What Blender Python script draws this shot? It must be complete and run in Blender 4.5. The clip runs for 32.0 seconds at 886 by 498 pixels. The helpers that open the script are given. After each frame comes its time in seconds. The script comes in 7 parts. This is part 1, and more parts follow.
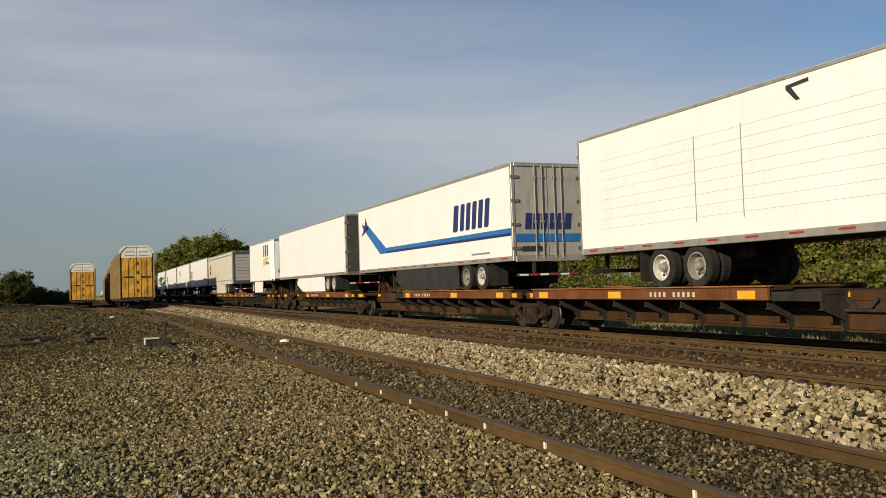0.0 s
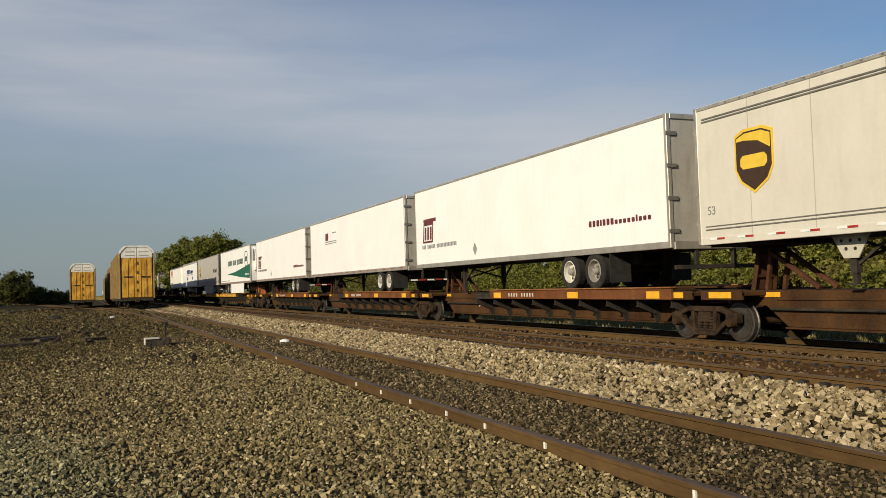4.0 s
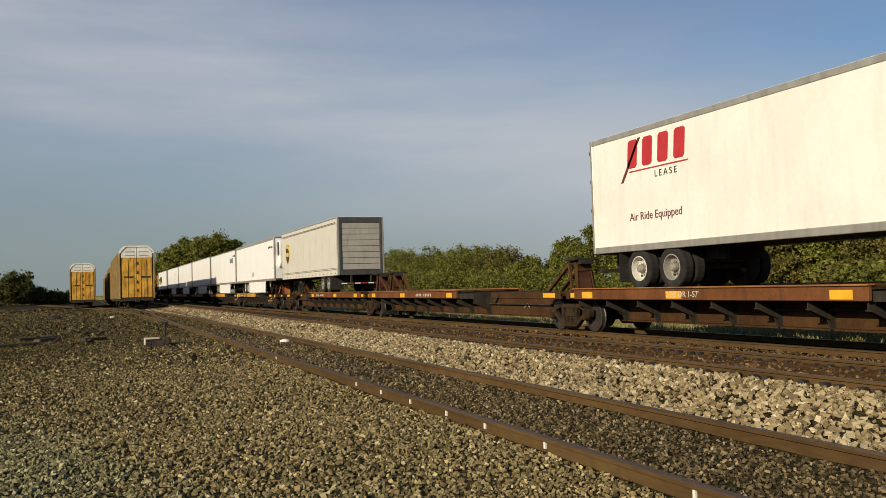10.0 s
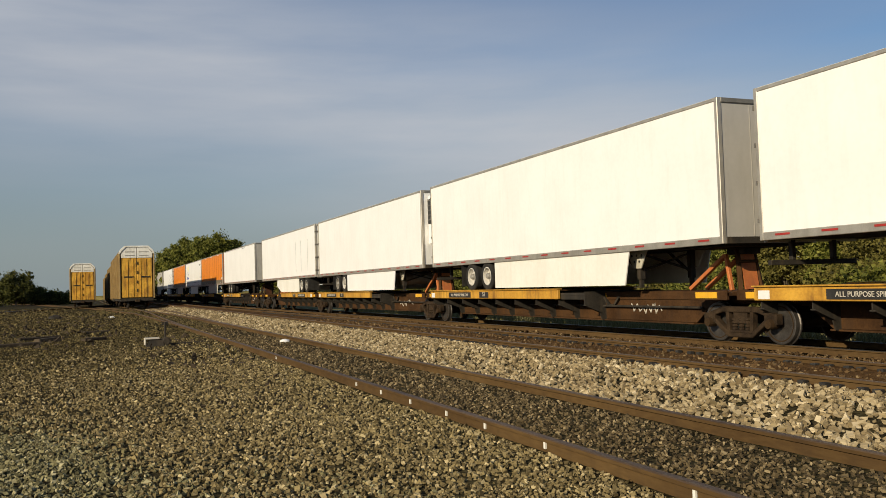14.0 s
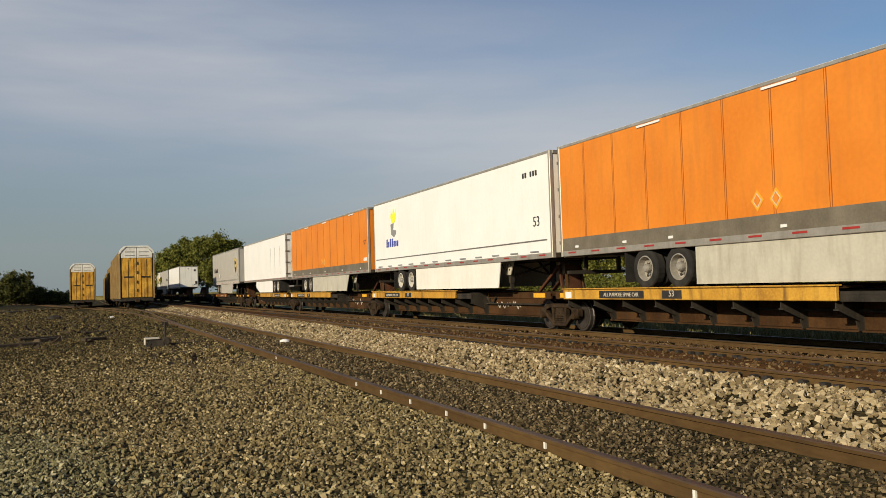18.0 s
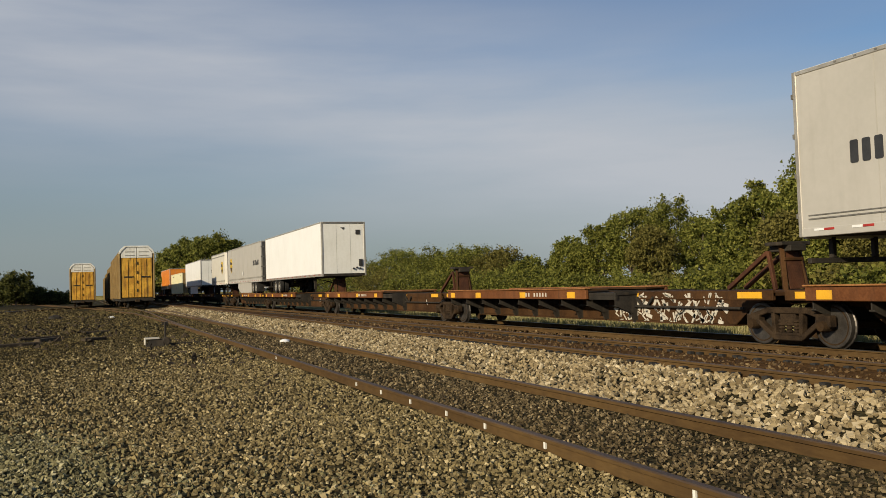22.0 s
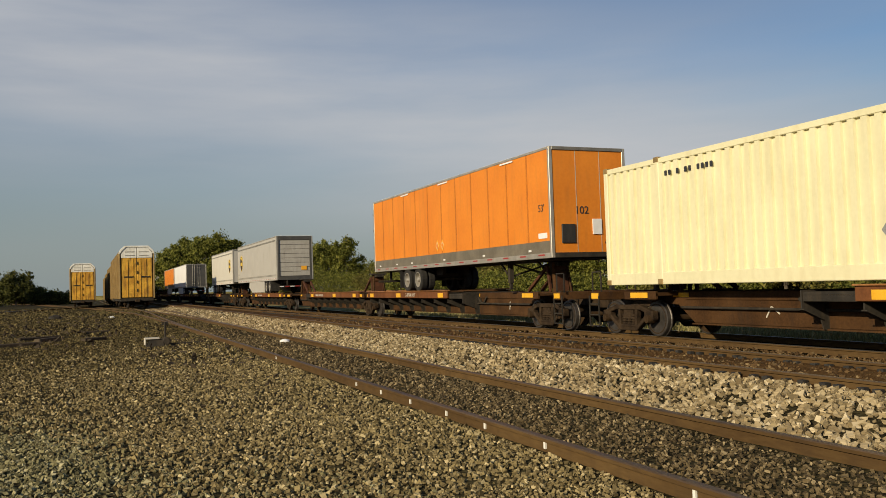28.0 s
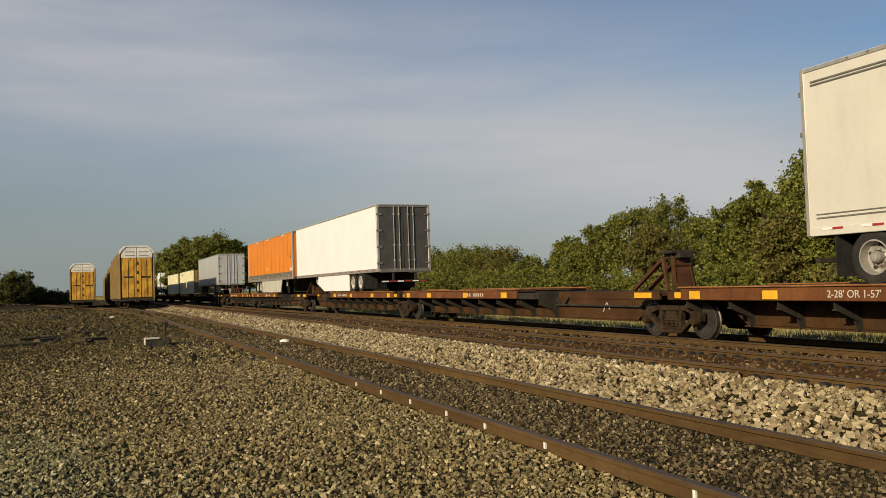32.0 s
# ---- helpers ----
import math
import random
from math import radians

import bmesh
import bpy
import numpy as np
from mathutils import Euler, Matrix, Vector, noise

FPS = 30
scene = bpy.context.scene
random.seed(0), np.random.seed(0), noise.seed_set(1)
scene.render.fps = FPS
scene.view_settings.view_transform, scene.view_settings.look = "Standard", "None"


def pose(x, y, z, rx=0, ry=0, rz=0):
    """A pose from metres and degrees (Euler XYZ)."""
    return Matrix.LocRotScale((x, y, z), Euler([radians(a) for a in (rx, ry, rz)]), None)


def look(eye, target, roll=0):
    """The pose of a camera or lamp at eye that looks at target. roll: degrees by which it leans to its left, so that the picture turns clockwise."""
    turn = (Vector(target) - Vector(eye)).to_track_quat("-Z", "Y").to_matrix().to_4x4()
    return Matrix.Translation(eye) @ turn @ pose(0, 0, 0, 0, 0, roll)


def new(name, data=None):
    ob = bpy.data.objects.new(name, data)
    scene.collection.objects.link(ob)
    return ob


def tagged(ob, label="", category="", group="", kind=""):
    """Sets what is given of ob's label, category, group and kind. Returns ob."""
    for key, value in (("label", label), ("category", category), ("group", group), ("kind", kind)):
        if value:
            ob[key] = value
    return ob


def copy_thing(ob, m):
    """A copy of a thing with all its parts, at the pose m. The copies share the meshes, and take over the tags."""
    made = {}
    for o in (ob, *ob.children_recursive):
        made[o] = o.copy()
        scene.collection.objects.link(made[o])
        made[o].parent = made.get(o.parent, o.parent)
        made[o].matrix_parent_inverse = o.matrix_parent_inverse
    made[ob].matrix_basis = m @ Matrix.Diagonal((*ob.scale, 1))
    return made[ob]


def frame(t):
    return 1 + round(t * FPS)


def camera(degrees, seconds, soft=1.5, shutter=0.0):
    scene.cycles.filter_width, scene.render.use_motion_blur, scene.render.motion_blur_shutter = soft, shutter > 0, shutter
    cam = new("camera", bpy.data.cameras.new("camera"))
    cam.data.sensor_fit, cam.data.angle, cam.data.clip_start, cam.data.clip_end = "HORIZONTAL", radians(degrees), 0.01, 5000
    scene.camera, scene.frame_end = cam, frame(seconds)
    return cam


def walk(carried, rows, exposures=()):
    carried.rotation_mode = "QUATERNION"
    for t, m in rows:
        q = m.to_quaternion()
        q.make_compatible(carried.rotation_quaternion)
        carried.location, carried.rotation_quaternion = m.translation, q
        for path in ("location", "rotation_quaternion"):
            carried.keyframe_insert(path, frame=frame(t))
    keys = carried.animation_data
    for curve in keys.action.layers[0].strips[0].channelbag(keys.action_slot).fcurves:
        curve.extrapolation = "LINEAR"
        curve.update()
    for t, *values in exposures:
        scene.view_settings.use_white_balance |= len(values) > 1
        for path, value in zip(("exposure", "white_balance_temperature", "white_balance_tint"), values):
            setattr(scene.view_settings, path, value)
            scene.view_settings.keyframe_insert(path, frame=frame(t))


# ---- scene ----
# ================= camera =================
CAM_Z = 1.32            # eye above the yard gravel
cam = camera(55.18, 32.0, soft=0.45)


def aim(yaw, pitch, lean):
    """Camera pose: yaw to the right of the track's line (+Y), pitch up, and a lean, in degrees."""
    y, p = radians(yaw), radians(pitch)
    way = Vector((math.sin(y) * math.cos(p), math.cos(y) * math.cos(p), math.sin(p)))
    eye = Vector((0, 0, CAM_Z))
    return look(eye, eye + way, lean)


STILL = aim(22.9, 2.39, -1.83)
walk(cam, [(0.0, STILL), (32.0, STILL)], exposures=[(t, -0.17, k, 10.0) for t, k in (
    (0.0, 6450), (2.0, 6600), (3.0, 6350), (6.0, 6500), (7.0, 6250), (8.0, 5750), (9.0, 6150), (10.0, 6450), (11.0, 6450), (12.0, 6100), (13.0, 6450), (14.0, 6500), (17.0, 6650), (18.0, 6500), (24.0, 6450), (25.0, 5950), (27.0, 6450), (28.0, 6750), (30.0, 6250), (31.0, 6150), (32.0, 6850))])

# ================= sky and sun =================
SUN_EL, SUN_AZ = 22.0, 28.0      # height; how far behind the picture's plane the sun stands
to_sun = Vector((-math.cos(radians(SUN_EL)) * math.cos(radians(SUN_AZ)),
                 -math.cos(radians(SUN_EL)) * math.sin(radians(SUN_AZ)), math.sin(radians(SUN_EL))))
sun = new("sun", bpy.data.lights.new("sun", "SUN"))
sun.data.energy, sun.data.angle, sun.data.color = 5.35, radians(0.6), (1.0, 0.865, 0.625)
sun.matrix_world = look((0, 0, 60), Vector((0, 0, 60)) - to_sun)

world = bpy.data.worlds.new("sky")
scene.world = world
world.use_nodes = True
wn, wl = world.node_tree.nodes, world.node_tree.links
wn.clear()
w_out, w_bg = wn.new("ShaderNodeOutputWorld"), wn.new("ShaderNodeBackground")
w_sky = wn.new("ShaderNodeTexSky")
w_sky.sky_type, w_sky.sun_disc = "NISHITA", False
w_sky.sun_elevation = radians(SUN_EL)
w_sky.sun_rotation = math.atan2(to_sun.x, to_sun.y)
w_sky.dust_density, w_sky.air_density, w_sky.ozone_density = 0.8, 1.3, 4.0
# thin high cloud, drawn out in long soft bands, over haze that thickens to the horizon
w_co, w_map = wn.new("ShaderNodeTexCoord"), wn.new("ShaderNodeMapping")
w_map.inputs["Scale"].default_value = (0.9, 0.9, 5.0)
w_map.inputs["Rotation"].default_value = (radians(-12), radians(-16), radians(30))
w_noise, w_ramp, w_mix = wn.new("ShaderNodeTexNoise"), wn.new("ShaderNodeValToRGB"), wn.new("ShaderNodeMix")
w_noise.inputs["Scale"].default_value, w_noise.inputs["Detail"].default_value = 1.35, 5.0
w_noise.inputs["Roughness"].default_value = 0.45
w_ramp.color_ramp.elements[0].position, w_ramp.color_ramp.elements[1].position = 0.40, 0.62
w_ramp.color_ramp.elements[0].color, w_ramp.color_ramp.elements[1].color = (0.0, 0.0, 0.0, 1), (0.40, 0.40, 0.40, 1)
w_mix.data_type = "RGBA"
w_mix.inputs["B"].default_value = (4.8, 4.8, 5.1, 1)
w_sep, w_low, w_haze = wn.new("ShaderNodeSeparateXYZ"), wn.new("ShaderNodeMapRange"), wn.new("ShaderNodeMix")
w_low.inputs["From Min"].default_value, w_low.inputs["From Max"].default_value = 0.0, 0.24
w_low.inputs["To Min"].default_value, w_low.inputs["To Max"].default_value = 0.78, 0.0
w_haze.data_type = "RGBA"
w_haze.inputs["B"].default_value = (3.2, 3.9, 4.15, 1)
wl.new(w_co.outputs["Generated"], w_map.inputs["Vector"])
wl.new(w_map.outputs["Vector"], w_noise.inputs["Vector"])
wl.new(w_noise.outputs["Fac"], w_ramp.inputs["Fac"])
w_high, w_mul = wn.new("ShaderNodeMapRange"), wn.new("ShaderNodeMath")
w_high.inputs["From Min"].default_value, w_high.inputs["From Max"].default_value = 0.18, 0.42
w_high.inputs["To Min"].default_value, w_high.inputs["To Max"].default_value = 1.0, 0.12
w_mul.operation = "MULTIPLY"
wl.new(w_ramp.outputs["Color"], w_mul.inputs[0])
wl.new(w_high.outputs["Result"], w_mul.inputs[1])
# one long brighter streak of cloud across the sky, ragged by the same noise
w_dot, w_off, w_abs, w_band, w_rag, w_sum = [wn.new(k) for k in ("ShaderNodeVectorMath", "ShaderNodeMath", "ShaderNodeMath", "ShaderNodeMapRange", "ShaderNodeMath", "ShaderNodeMath")]
w_dot.operation, w_off.operation, w_abs.operation, w_rag.operation, w_sum.operation = "DOT_PRODUCT", "ADD", "ABSOLUTE", "MULTIPLY", "ADD"
w_dot.inputs[1].default_value = (-0.122, 0.310, -0.943)
w_off.inputs[1].default_value = -0.05
w_band.interpolation_type = "SMOOTHSTEP"
w_band.inputs["From Min"].default_value, w_band.inputs["From Max"].default_value = 0.0, 0.20
w_band.inputs["To Min"].default_value, w_band.inputs["To Max"].default_value = 0.95, 0.0
w_sum.use_clamp = True
wl.new(w_co.outputs["Generated"], w_dot.inputs[0])
wl.new(w_dot.outputs["Value"], w_off.inputs[0])
wl.new(w_off.outputs["Value"], w_abs.inputs[0])
wl.new(w_abs.outputs["Value"], w_band.inputs["Value"])
wl.new(w_band.outputs["Result"], w_rag.inputs[0])
w_map2, w_fine, w_both, w_str = [wn.new(k) for k in ("ShaderNodeMapping", "ShaderNodeTexNoise", "ShaderNodeMix", "ShaderNodeMapRange")]
w_map2.inputs["Scale"].default_value = (1.0, 1.0, 7.0)
w_map2.inputs["Rotation"].default_value = (radians(-22), radians(-10), radians(30))
w_fine.inputs["Scale"].default_value, w_fine.inputs["Detail"].default_value, w_fine.inputs["Roughness"].default_value = 2.6, 6.0, 0.55
w_both.data_type = "FLOAT"
w_both.inputs["Factor"].default_value = 0.5
w_str.inputs["From Min"].default_value, w_str.inputs["From Max"].default_value = 0.38, 0.62
w_str.inputs["To Min"].default_value, w_str.inputs["To Max"].default_value = 0.42, 0.92
wl.new(w_co.outputs["Generated"], w_map2.inputs["Vector"])
wl.new(w_map2.outputs["Vector"], w_fine.inputs["Vector"])
wl.new(w_noise.outputs["Fac"], w_both.inputs["A"])
wl.new(w_fine.outputs["Fac"], w_both.inputs["B"])
wl.new(w_both.outputs["Result"], w_str.inputs["Value"])
wl.new(w_str.outputs["Result"], w_rag.inputs[1])
wl.new(w_rag.outputs["Value"], w_sum.inputs[0])
w_sum.inputs[1].default_value = 0.0
wl.new(w_mul.outputs["Value"], w_mix.inputs["Factor"])
w_tint = wn.new("ShaderNodeMix")          # a deep spring blue behind the cloud
w_tint.data_type, w_tint.blend_type = "RGBA", "MULTIPLY"
w_tint.inputs["Factor"].default_value, w_tint.inputs["B"].default_value = 1.0, (0.86, 0.95, 1.10, 1)
wl.new(w_sky.outputs["Color"], w_tint.inputs["A"])
wl.new(w_tint.outputs["Result"], w_mix.inputs["A"])
wl.new(w_co.outputs["Generated"], w_sep.inputs["Vector"])
wl.new(w_sep.outputs["Z"], w_low.inputs["Value"])
wl.new(w_sep.outputs["Z"], w_high.inputs["Value"])
wl.new(w_low.outputs["Result"], w_haze.inputs["Factor"])
wl.new(w_mix.outputs["Result"], w_haze.inputs["A"])
w_top = wn.new("ShaderNodeMix")
w_top.data_type = "RGBA"
w_top.inputs["B"].default_value = (6.5, 6.75, 7.2, 1)
wl.new(w_sum.outputs["Value"], w_top.inputs["Factor"])
wl.new(w_haze.outputs["Result"], w_top.inputs["A"])
wl.new(w_top.outputs["Result"], w_bg.inputs["Color"])
wl.new(w_bg.outputs["Background"], w_out.inputs["Surface"])
w_bg.inputs["Strength"].default_value = 0.088

# ================= materials =================
def paint(name, a, b, rough=0.6, metal=0.0, scale=3.0, fine=40.0, bump=0.1, spread=(0.35, 0.65), grime=None, amount=0.0,
          stretch=(1, 1, 1), per=0.0, spec=0.5, fine_mix=0.35):
    """A surface that wanders between two colours at two scales, with a fine relief; grime is a third colour in drawn-out stains."""
    m = bpy.data.materials.new(name)
    m.use_nodes = True
    n, l = m.node_tree.nodes, m.node_tree.links
    p = n["Principled BSDF"]
    p.inputs["Roughness"].default_value, p.inputs["Metallic"].default_value = rough, metal
    p.inputs["Specular IOR Level"].default_value = spec
    co = n.new("ShaderNodeTexCoord")
    mp = n.new("ShaderNodeMapping")
    mp.inputs["Scale"].default_value = stretch
    l.new(co.outputs["Object"], mp.inputs["Vector"])
    big, small = n.new("ShaderNodeTexNoise"), n.new("ShaderNodeTexNoise")
    big.inputs["Scale"].default_value, big.inputs["Detail"].default_value = scale, 4
    small.inputs["Scale"].default_value, small.inputs["Detail"].default_value = fine, 3
    l.new(mp.outputs["Vector"], big.inputs["Vector"])
    l.new(mp.outputs["Vector"], small.inputs["Vector"])
    both = n.new("ShaderNodeMix")
    both.data_type = "FLOAT"
    both.inputs["Factor"].default_value = fine_mix
    l.new(big.outputs["Fac"], both.inputs["A"])
    l.new(small.outputs["Fac"], both.inputs["B"])
    ramp = n.new("ShaderNodeValToRGB")
    ramp.color_ramp.elements[0].position, ramp.color_ramp.elements[1].position = spread
    ramp.color_ramp.elements[0].color, ramp.color_ramp.elements[1].color = (*a, 1), (*b, 1)
    l.new(both.outputs["Result"], ramp.inputs["Fac"])
    colour = ramp.outputs["Color"]
    if grime:
        st = n.new("ShaderNodeMapping")
        st.inputs["Scale"].default_value = (2.2, 2.2, 0.35)
        l.new(co.outputs["Object"], st.inputs["Vector"])
        sn, sr, mx = n.new("ShaderNodeTexNoise"), n.new("ShaderNodeMapRange"), n.new("ShaderNodeMix")
        sn.inputs["Scale"].default_value, sn.inputs["Detail"].default_value = 2.3, 6
        l.new(st.outputs["Vector"], sn.inputs["Vector"])
        sr.inputs["From Min"].default_value, sr.inputs["From Max"].default_value = 0.5, 0.78
        sr.inputs["To Max"].default_value = amount
        l.new(sn.outputs["Fac"], sr.inputs["Value"])
        mx.data_type = "RGBA"
        mx.inputs["B"].default_value = (*grime, 1)
        l.new(sr.outputs["Result"], mx.inputs["Factor"])
        l.new(colour, mx.inputs["A"])
        colour = mx.outputs["Result"]
    if per:
        inf, mr, hs = n.new("ShaderNodeObjectInfo"), n.new("ShaderNodeMapRange"), n.new("ShaderNodeHueSaturation")
        mr.inputs["To Min"].default_value, mr.inputs["To Max"].default_value = 1 - per, 1 + per
        l.new(inf.outputs["Random"], mr.inputs["Value"])
        l.new(mr.outputs["Result"], hs.inputs["Value"])
        l.new(colour, hs.inputs["Color"])
        colour = hs.outputs["Color"]
    l.new(colour, p.inputs["Base Color"])
    if bump:
        bp = n.new("ShaderNodeBump")
        bp.inputs["Strength"].default_value, bp.inputs["Distance"].default_value = bump, 0.02
        l.new(small.outputs["Fac"], bp.inputs["Height"])
        l.new(bp.outputs["Normal"], p.inputs["Normal"])
    return m


def stones(name, cols, rough=0.9):
    """Loose stones: each island takes its own tone."""
    m = bpy.data.materials.new(name)
    m.use_nodes = True
    n, l = m.node_tree.nodes, m.node_tree.links
    p = n["Principled BSDF"]
    p.inputs["Roughness"].default_value, p.inputs["Specular IOR Level"].default_value = rough, 0.2
    g, r = n.new("ShaderNodeNewGeometry"), n.new("ShaderNodeValToRGB")
    r.color_ramp.elements[0].color, r.color_ramp.elements[1].color = (*cols[0], 1), (*cols[-1], 1)
    for i, c in enumerate(cols[1:-1], 1):
        e = r.color_ramp.elements.new(i / (len(cols) - 1))
        e.color = (*c, 1)
    nz, mx = n.new("ShaderNodeTexNoise"), n.new("ShaderNodeMix")
    nz.inputs["Scale"].default_value = 45
    mx.data_type, mx.blend_type = "RGBA", "OVERLAY"
    mx.inputs["Factor"].default_value = 0.5
    l.new(g.outputs["Random Per Island"], r.inputs["Fac"])
    l.new(r.outputs["Color"], mx.inputs["A"])
    l.new(nz.outputs["Fac"], mx.inputs["B"])
    l.new(mx.outputs["Result"], p.inputs["Base Color"])
    return m


M = {}
M["white"] = paint("white_paint", (0.80, 0.79, 0.76), (0.86, 0.85, 0.82), 0.42, scale=0.7, fine=9, bump=0.02, grime=(0.46, 0.42, 0.34), amount=0.10)
M["white_old"] = paint("aged_white_paint", (0.74, 0.72, 0.64), (0.83, 0.81, 0.74), 0.5, scale=0.7, fine=9, bump=0.02, grime=(0.42, 0.36, 0.26), amount=0.16)
M["beige"] = paint("greige_paint", (0.40, 0.378, 0.335), (0.445, 0.42, 0.375), 0.5, scale=0.8, fine=9, bump=0.02, grime=(0.24, 0.21, 0.17), amount=0.18)
M["parcel"] = paint("pale_parcel_paint", (0.57, 0.535, 0.455), (0.625, 0.59, 0.505), 0.5, scale=0.8, fine=9, bump=0.02, grime=(0.36, 0.32, 0.25), amount=0.18)
M["orange"] = paint("orange_paint", (0.64, 0.185, 0.010), (0.73, 0.235, 0.018), 0.55, scale=0.7, fine=10, bump=0.02, grime=(0.38, 0.14, 0.03), amount=0.3)
M["cream"] = paint("cream_paint", (0.68, 0.635, 0.40), (0.76, 0.71, 0.46), 0.5, scale=0.8, fine=10, bump=0.02, grime=(0.5, 0.40, 0.2), amount=0.3)
M["silver"] = paint("silver_panel", (0.50, 0.50, 0.49), (0.6, 0.6, 0.58), 0.45, 0.3, scale=1.2, fine=14, bump=0.03, grime=(0.3, 0.28, 0.25), amount=0.3)
M["alu"] = paint("aluminium", (0.40, 0.365, 0.305), (0.54, 0.50, 0.43), 0.42, 0.55, scale=3, fine=40, bump=0.05, grime=(0.2, 0.17, 0.13), amount=0.4)
M["alu_dark"] = paint("dull_aluminium", (0.16, 0.15, 0.13), (0.24, 0.225, 0.195), 0.5, 0.35, scale=3, fine=30, bump=0.05, grime=(0.07, 0.06, 0.05), amount=0.4)
M["door_dark"] = paint("dark_door", (0.045, 0.043, 0.04), (0.075, 0.07, 0.062), 0.5, scale=2, fine=20, bump=0.03, grime=(0.16, 0.14, 0.11), amount=0.2)
M["door_grey"] = paint("grey_door", (0.33, 0.31, 0.27), (0.41, 0.385, 0.34), 0.5, scale=2, fine=20, bump=0.03, grime=(0.15, 0.13, 0.1), amount=0.35)
M["black"] = paint("black_paint", (0.015, 0.014, 0.013), (0.03, 0.028, 0.025), 0.6, scale=3, fine=30, bump=0.05, grime=(0.09, 0.075, 0.055), amount=0.35)
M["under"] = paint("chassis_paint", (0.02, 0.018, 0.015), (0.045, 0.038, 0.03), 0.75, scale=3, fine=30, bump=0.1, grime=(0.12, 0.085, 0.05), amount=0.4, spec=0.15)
M["rubber"] = paint("tyre_rubber", (0.018, 0.017, 0.016), (0.035, 0.033, 0.03), 0.85, scale=5, fine=60, bump=0.15, grime=(0.1, 0.085, 0.06), amount=0.25, spec=0.15)
M["rim_white"] = paint("white_wheel", (0.55, 0.52, 0.46), (0.70, 0.67, 0.60), 0.5, scale=6, fine=50, bump=0.05, grime=(0.14, 0.09, 0.05), amount=0.9)
M["rim_steel"] = paint("dirty_wheel", (0.28, 0.26, 0.22), (0.42, 0.39, 0.34), 0.5, 0.3, scale=6, fine=50, bump=0.05, grime=(0.15, 0.1, 0.06), amount=0.5)
M["rim_rust"] = paint("rusty_wheel_hub", (0.32, 0.12, 0.04), (0.45, 0.2, 0.07), 0.7, scale=6, fine=50, bump=0.1)
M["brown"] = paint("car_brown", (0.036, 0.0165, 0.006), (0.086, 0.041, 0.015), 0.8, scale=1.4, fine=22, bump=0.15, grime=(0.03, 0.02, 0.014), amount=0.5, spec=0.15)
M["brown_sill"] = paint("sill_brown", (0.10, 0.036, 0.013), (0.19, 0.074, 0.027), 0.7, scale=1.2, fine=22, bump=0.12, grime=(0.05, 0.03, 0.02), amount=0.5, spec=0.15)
M["yellow"] = paint("car_yellow", (0.38, 0.18, 0.018), (0.64, 0.35, 0.04), 0.6, scale=1.2, fine=18, bump=0.1, grime=(0.10, 0.045, 0.015), amount=0.95)
M["yellow_worn"] = paint("worn_car_yellow", (0.085, 0.036, 0.008), (0.23, 0.108, 0.018), 0.7, scale=1.6, fine=18, bump=0.15, spread=(0.38, 0.60), grime=(0.035, 0.02, 0.01), amount=0.9, spec=0.15)
M["reflect"] = paint("reflector_yellow", (0.68, 0.34, 0.015), (0.80, 0.44, 0.03), 0.45, scale=4, fine=40, bump=0.0, grime=(0.4, 0.2, 0.05), amount=0.3)
# rubbed edge; its light tone also paints in the sun on the flange
M["flange_worn_lit"] = paint("rubbed_sunlit_edge", (0.20, 0.075, 0.024), (0.38, 0.18, 0.062), 0.6, scale=1.5, fine=22, bump=0.1, grime=(0.10, 0.045, 0.02), amount=0.6, spec=0.2)
M["hitch"] = paint("hitch_red", (0.045, 0.019, 0.011), (0.11, 0.045, 0.022), 0.7, scale=3, fine=30, bump=0.15, grime=(0.05, 0.03, 0.02), amount=0.5, spec=0.15)
M["hitch_orange"] = paint("hitch_orange", (0.42, 0.11, 0.03), (0.55, 0.19, 0.05), 0.65, scale=3, fine=30, bump=0.15, grime=(0.08, 0.04, 0.02), amount=0.5)
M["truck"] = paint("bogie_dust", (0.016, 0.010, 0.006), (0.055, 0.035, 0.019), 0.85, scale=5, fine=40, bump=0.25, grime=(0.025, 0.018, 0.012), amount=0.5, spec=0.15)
M["wheel"] = paint("wheel_face", (0.026, 0.015, 0.007), (0.056, 0.032, 0.014), 0.85, scale=6, fine=40, bump=0.15, grime=(0.02, 0.015, 0.01), amount=0.4, spec=0.15)
M["tread"] = paint("wheel_tread", (0.06, 0.052, 0.045), (0.13, 0.115, 0.10), 0.5, 0.7, scale=8, fine=60, bump=0.03)
M["rail"] = paint("rail_rust", (0.066, 0.037, 0.014), (0.118, 0.070, 0.026), 0.85, scale=2, fine=30, bump=0.2, stretch=(1, 0.25, 1), grime=(0.05, 0.03, 0.016), amount=0.5, spec=0.15)
M["rail_head"] = paint("rail_head", (0.16, 0.14, 0.12), (0.30, 0.27, 0.23), 0.38, 0.85, scale=2, fine=30, bump=0.05, stretch=(1, 0.2, 1))
M["rail_top_rust"] = paint("rail_top_rust", (0.06, 0.035, 0.018), (0.12, 0.075, 0.04), 0.6, 0.3, scale=2, fine=30, bump=0.1, stretch=(1, 0.2, 1))
M["tie"] = paint("old_tie", (0.04, 0.03, 0.02), (0.09, 0.068, 0.045), 0.9, scale=3, fine=30, bump=0.4, stretch=(0.3, 3, 3), per=0.3, spec=0.15)
M["red"] = paint("red_tape", (0.30, 0.022, 0.018), (0.40, 0.035, 0.025), 0.35, scale=5, fine=50, bump=0)
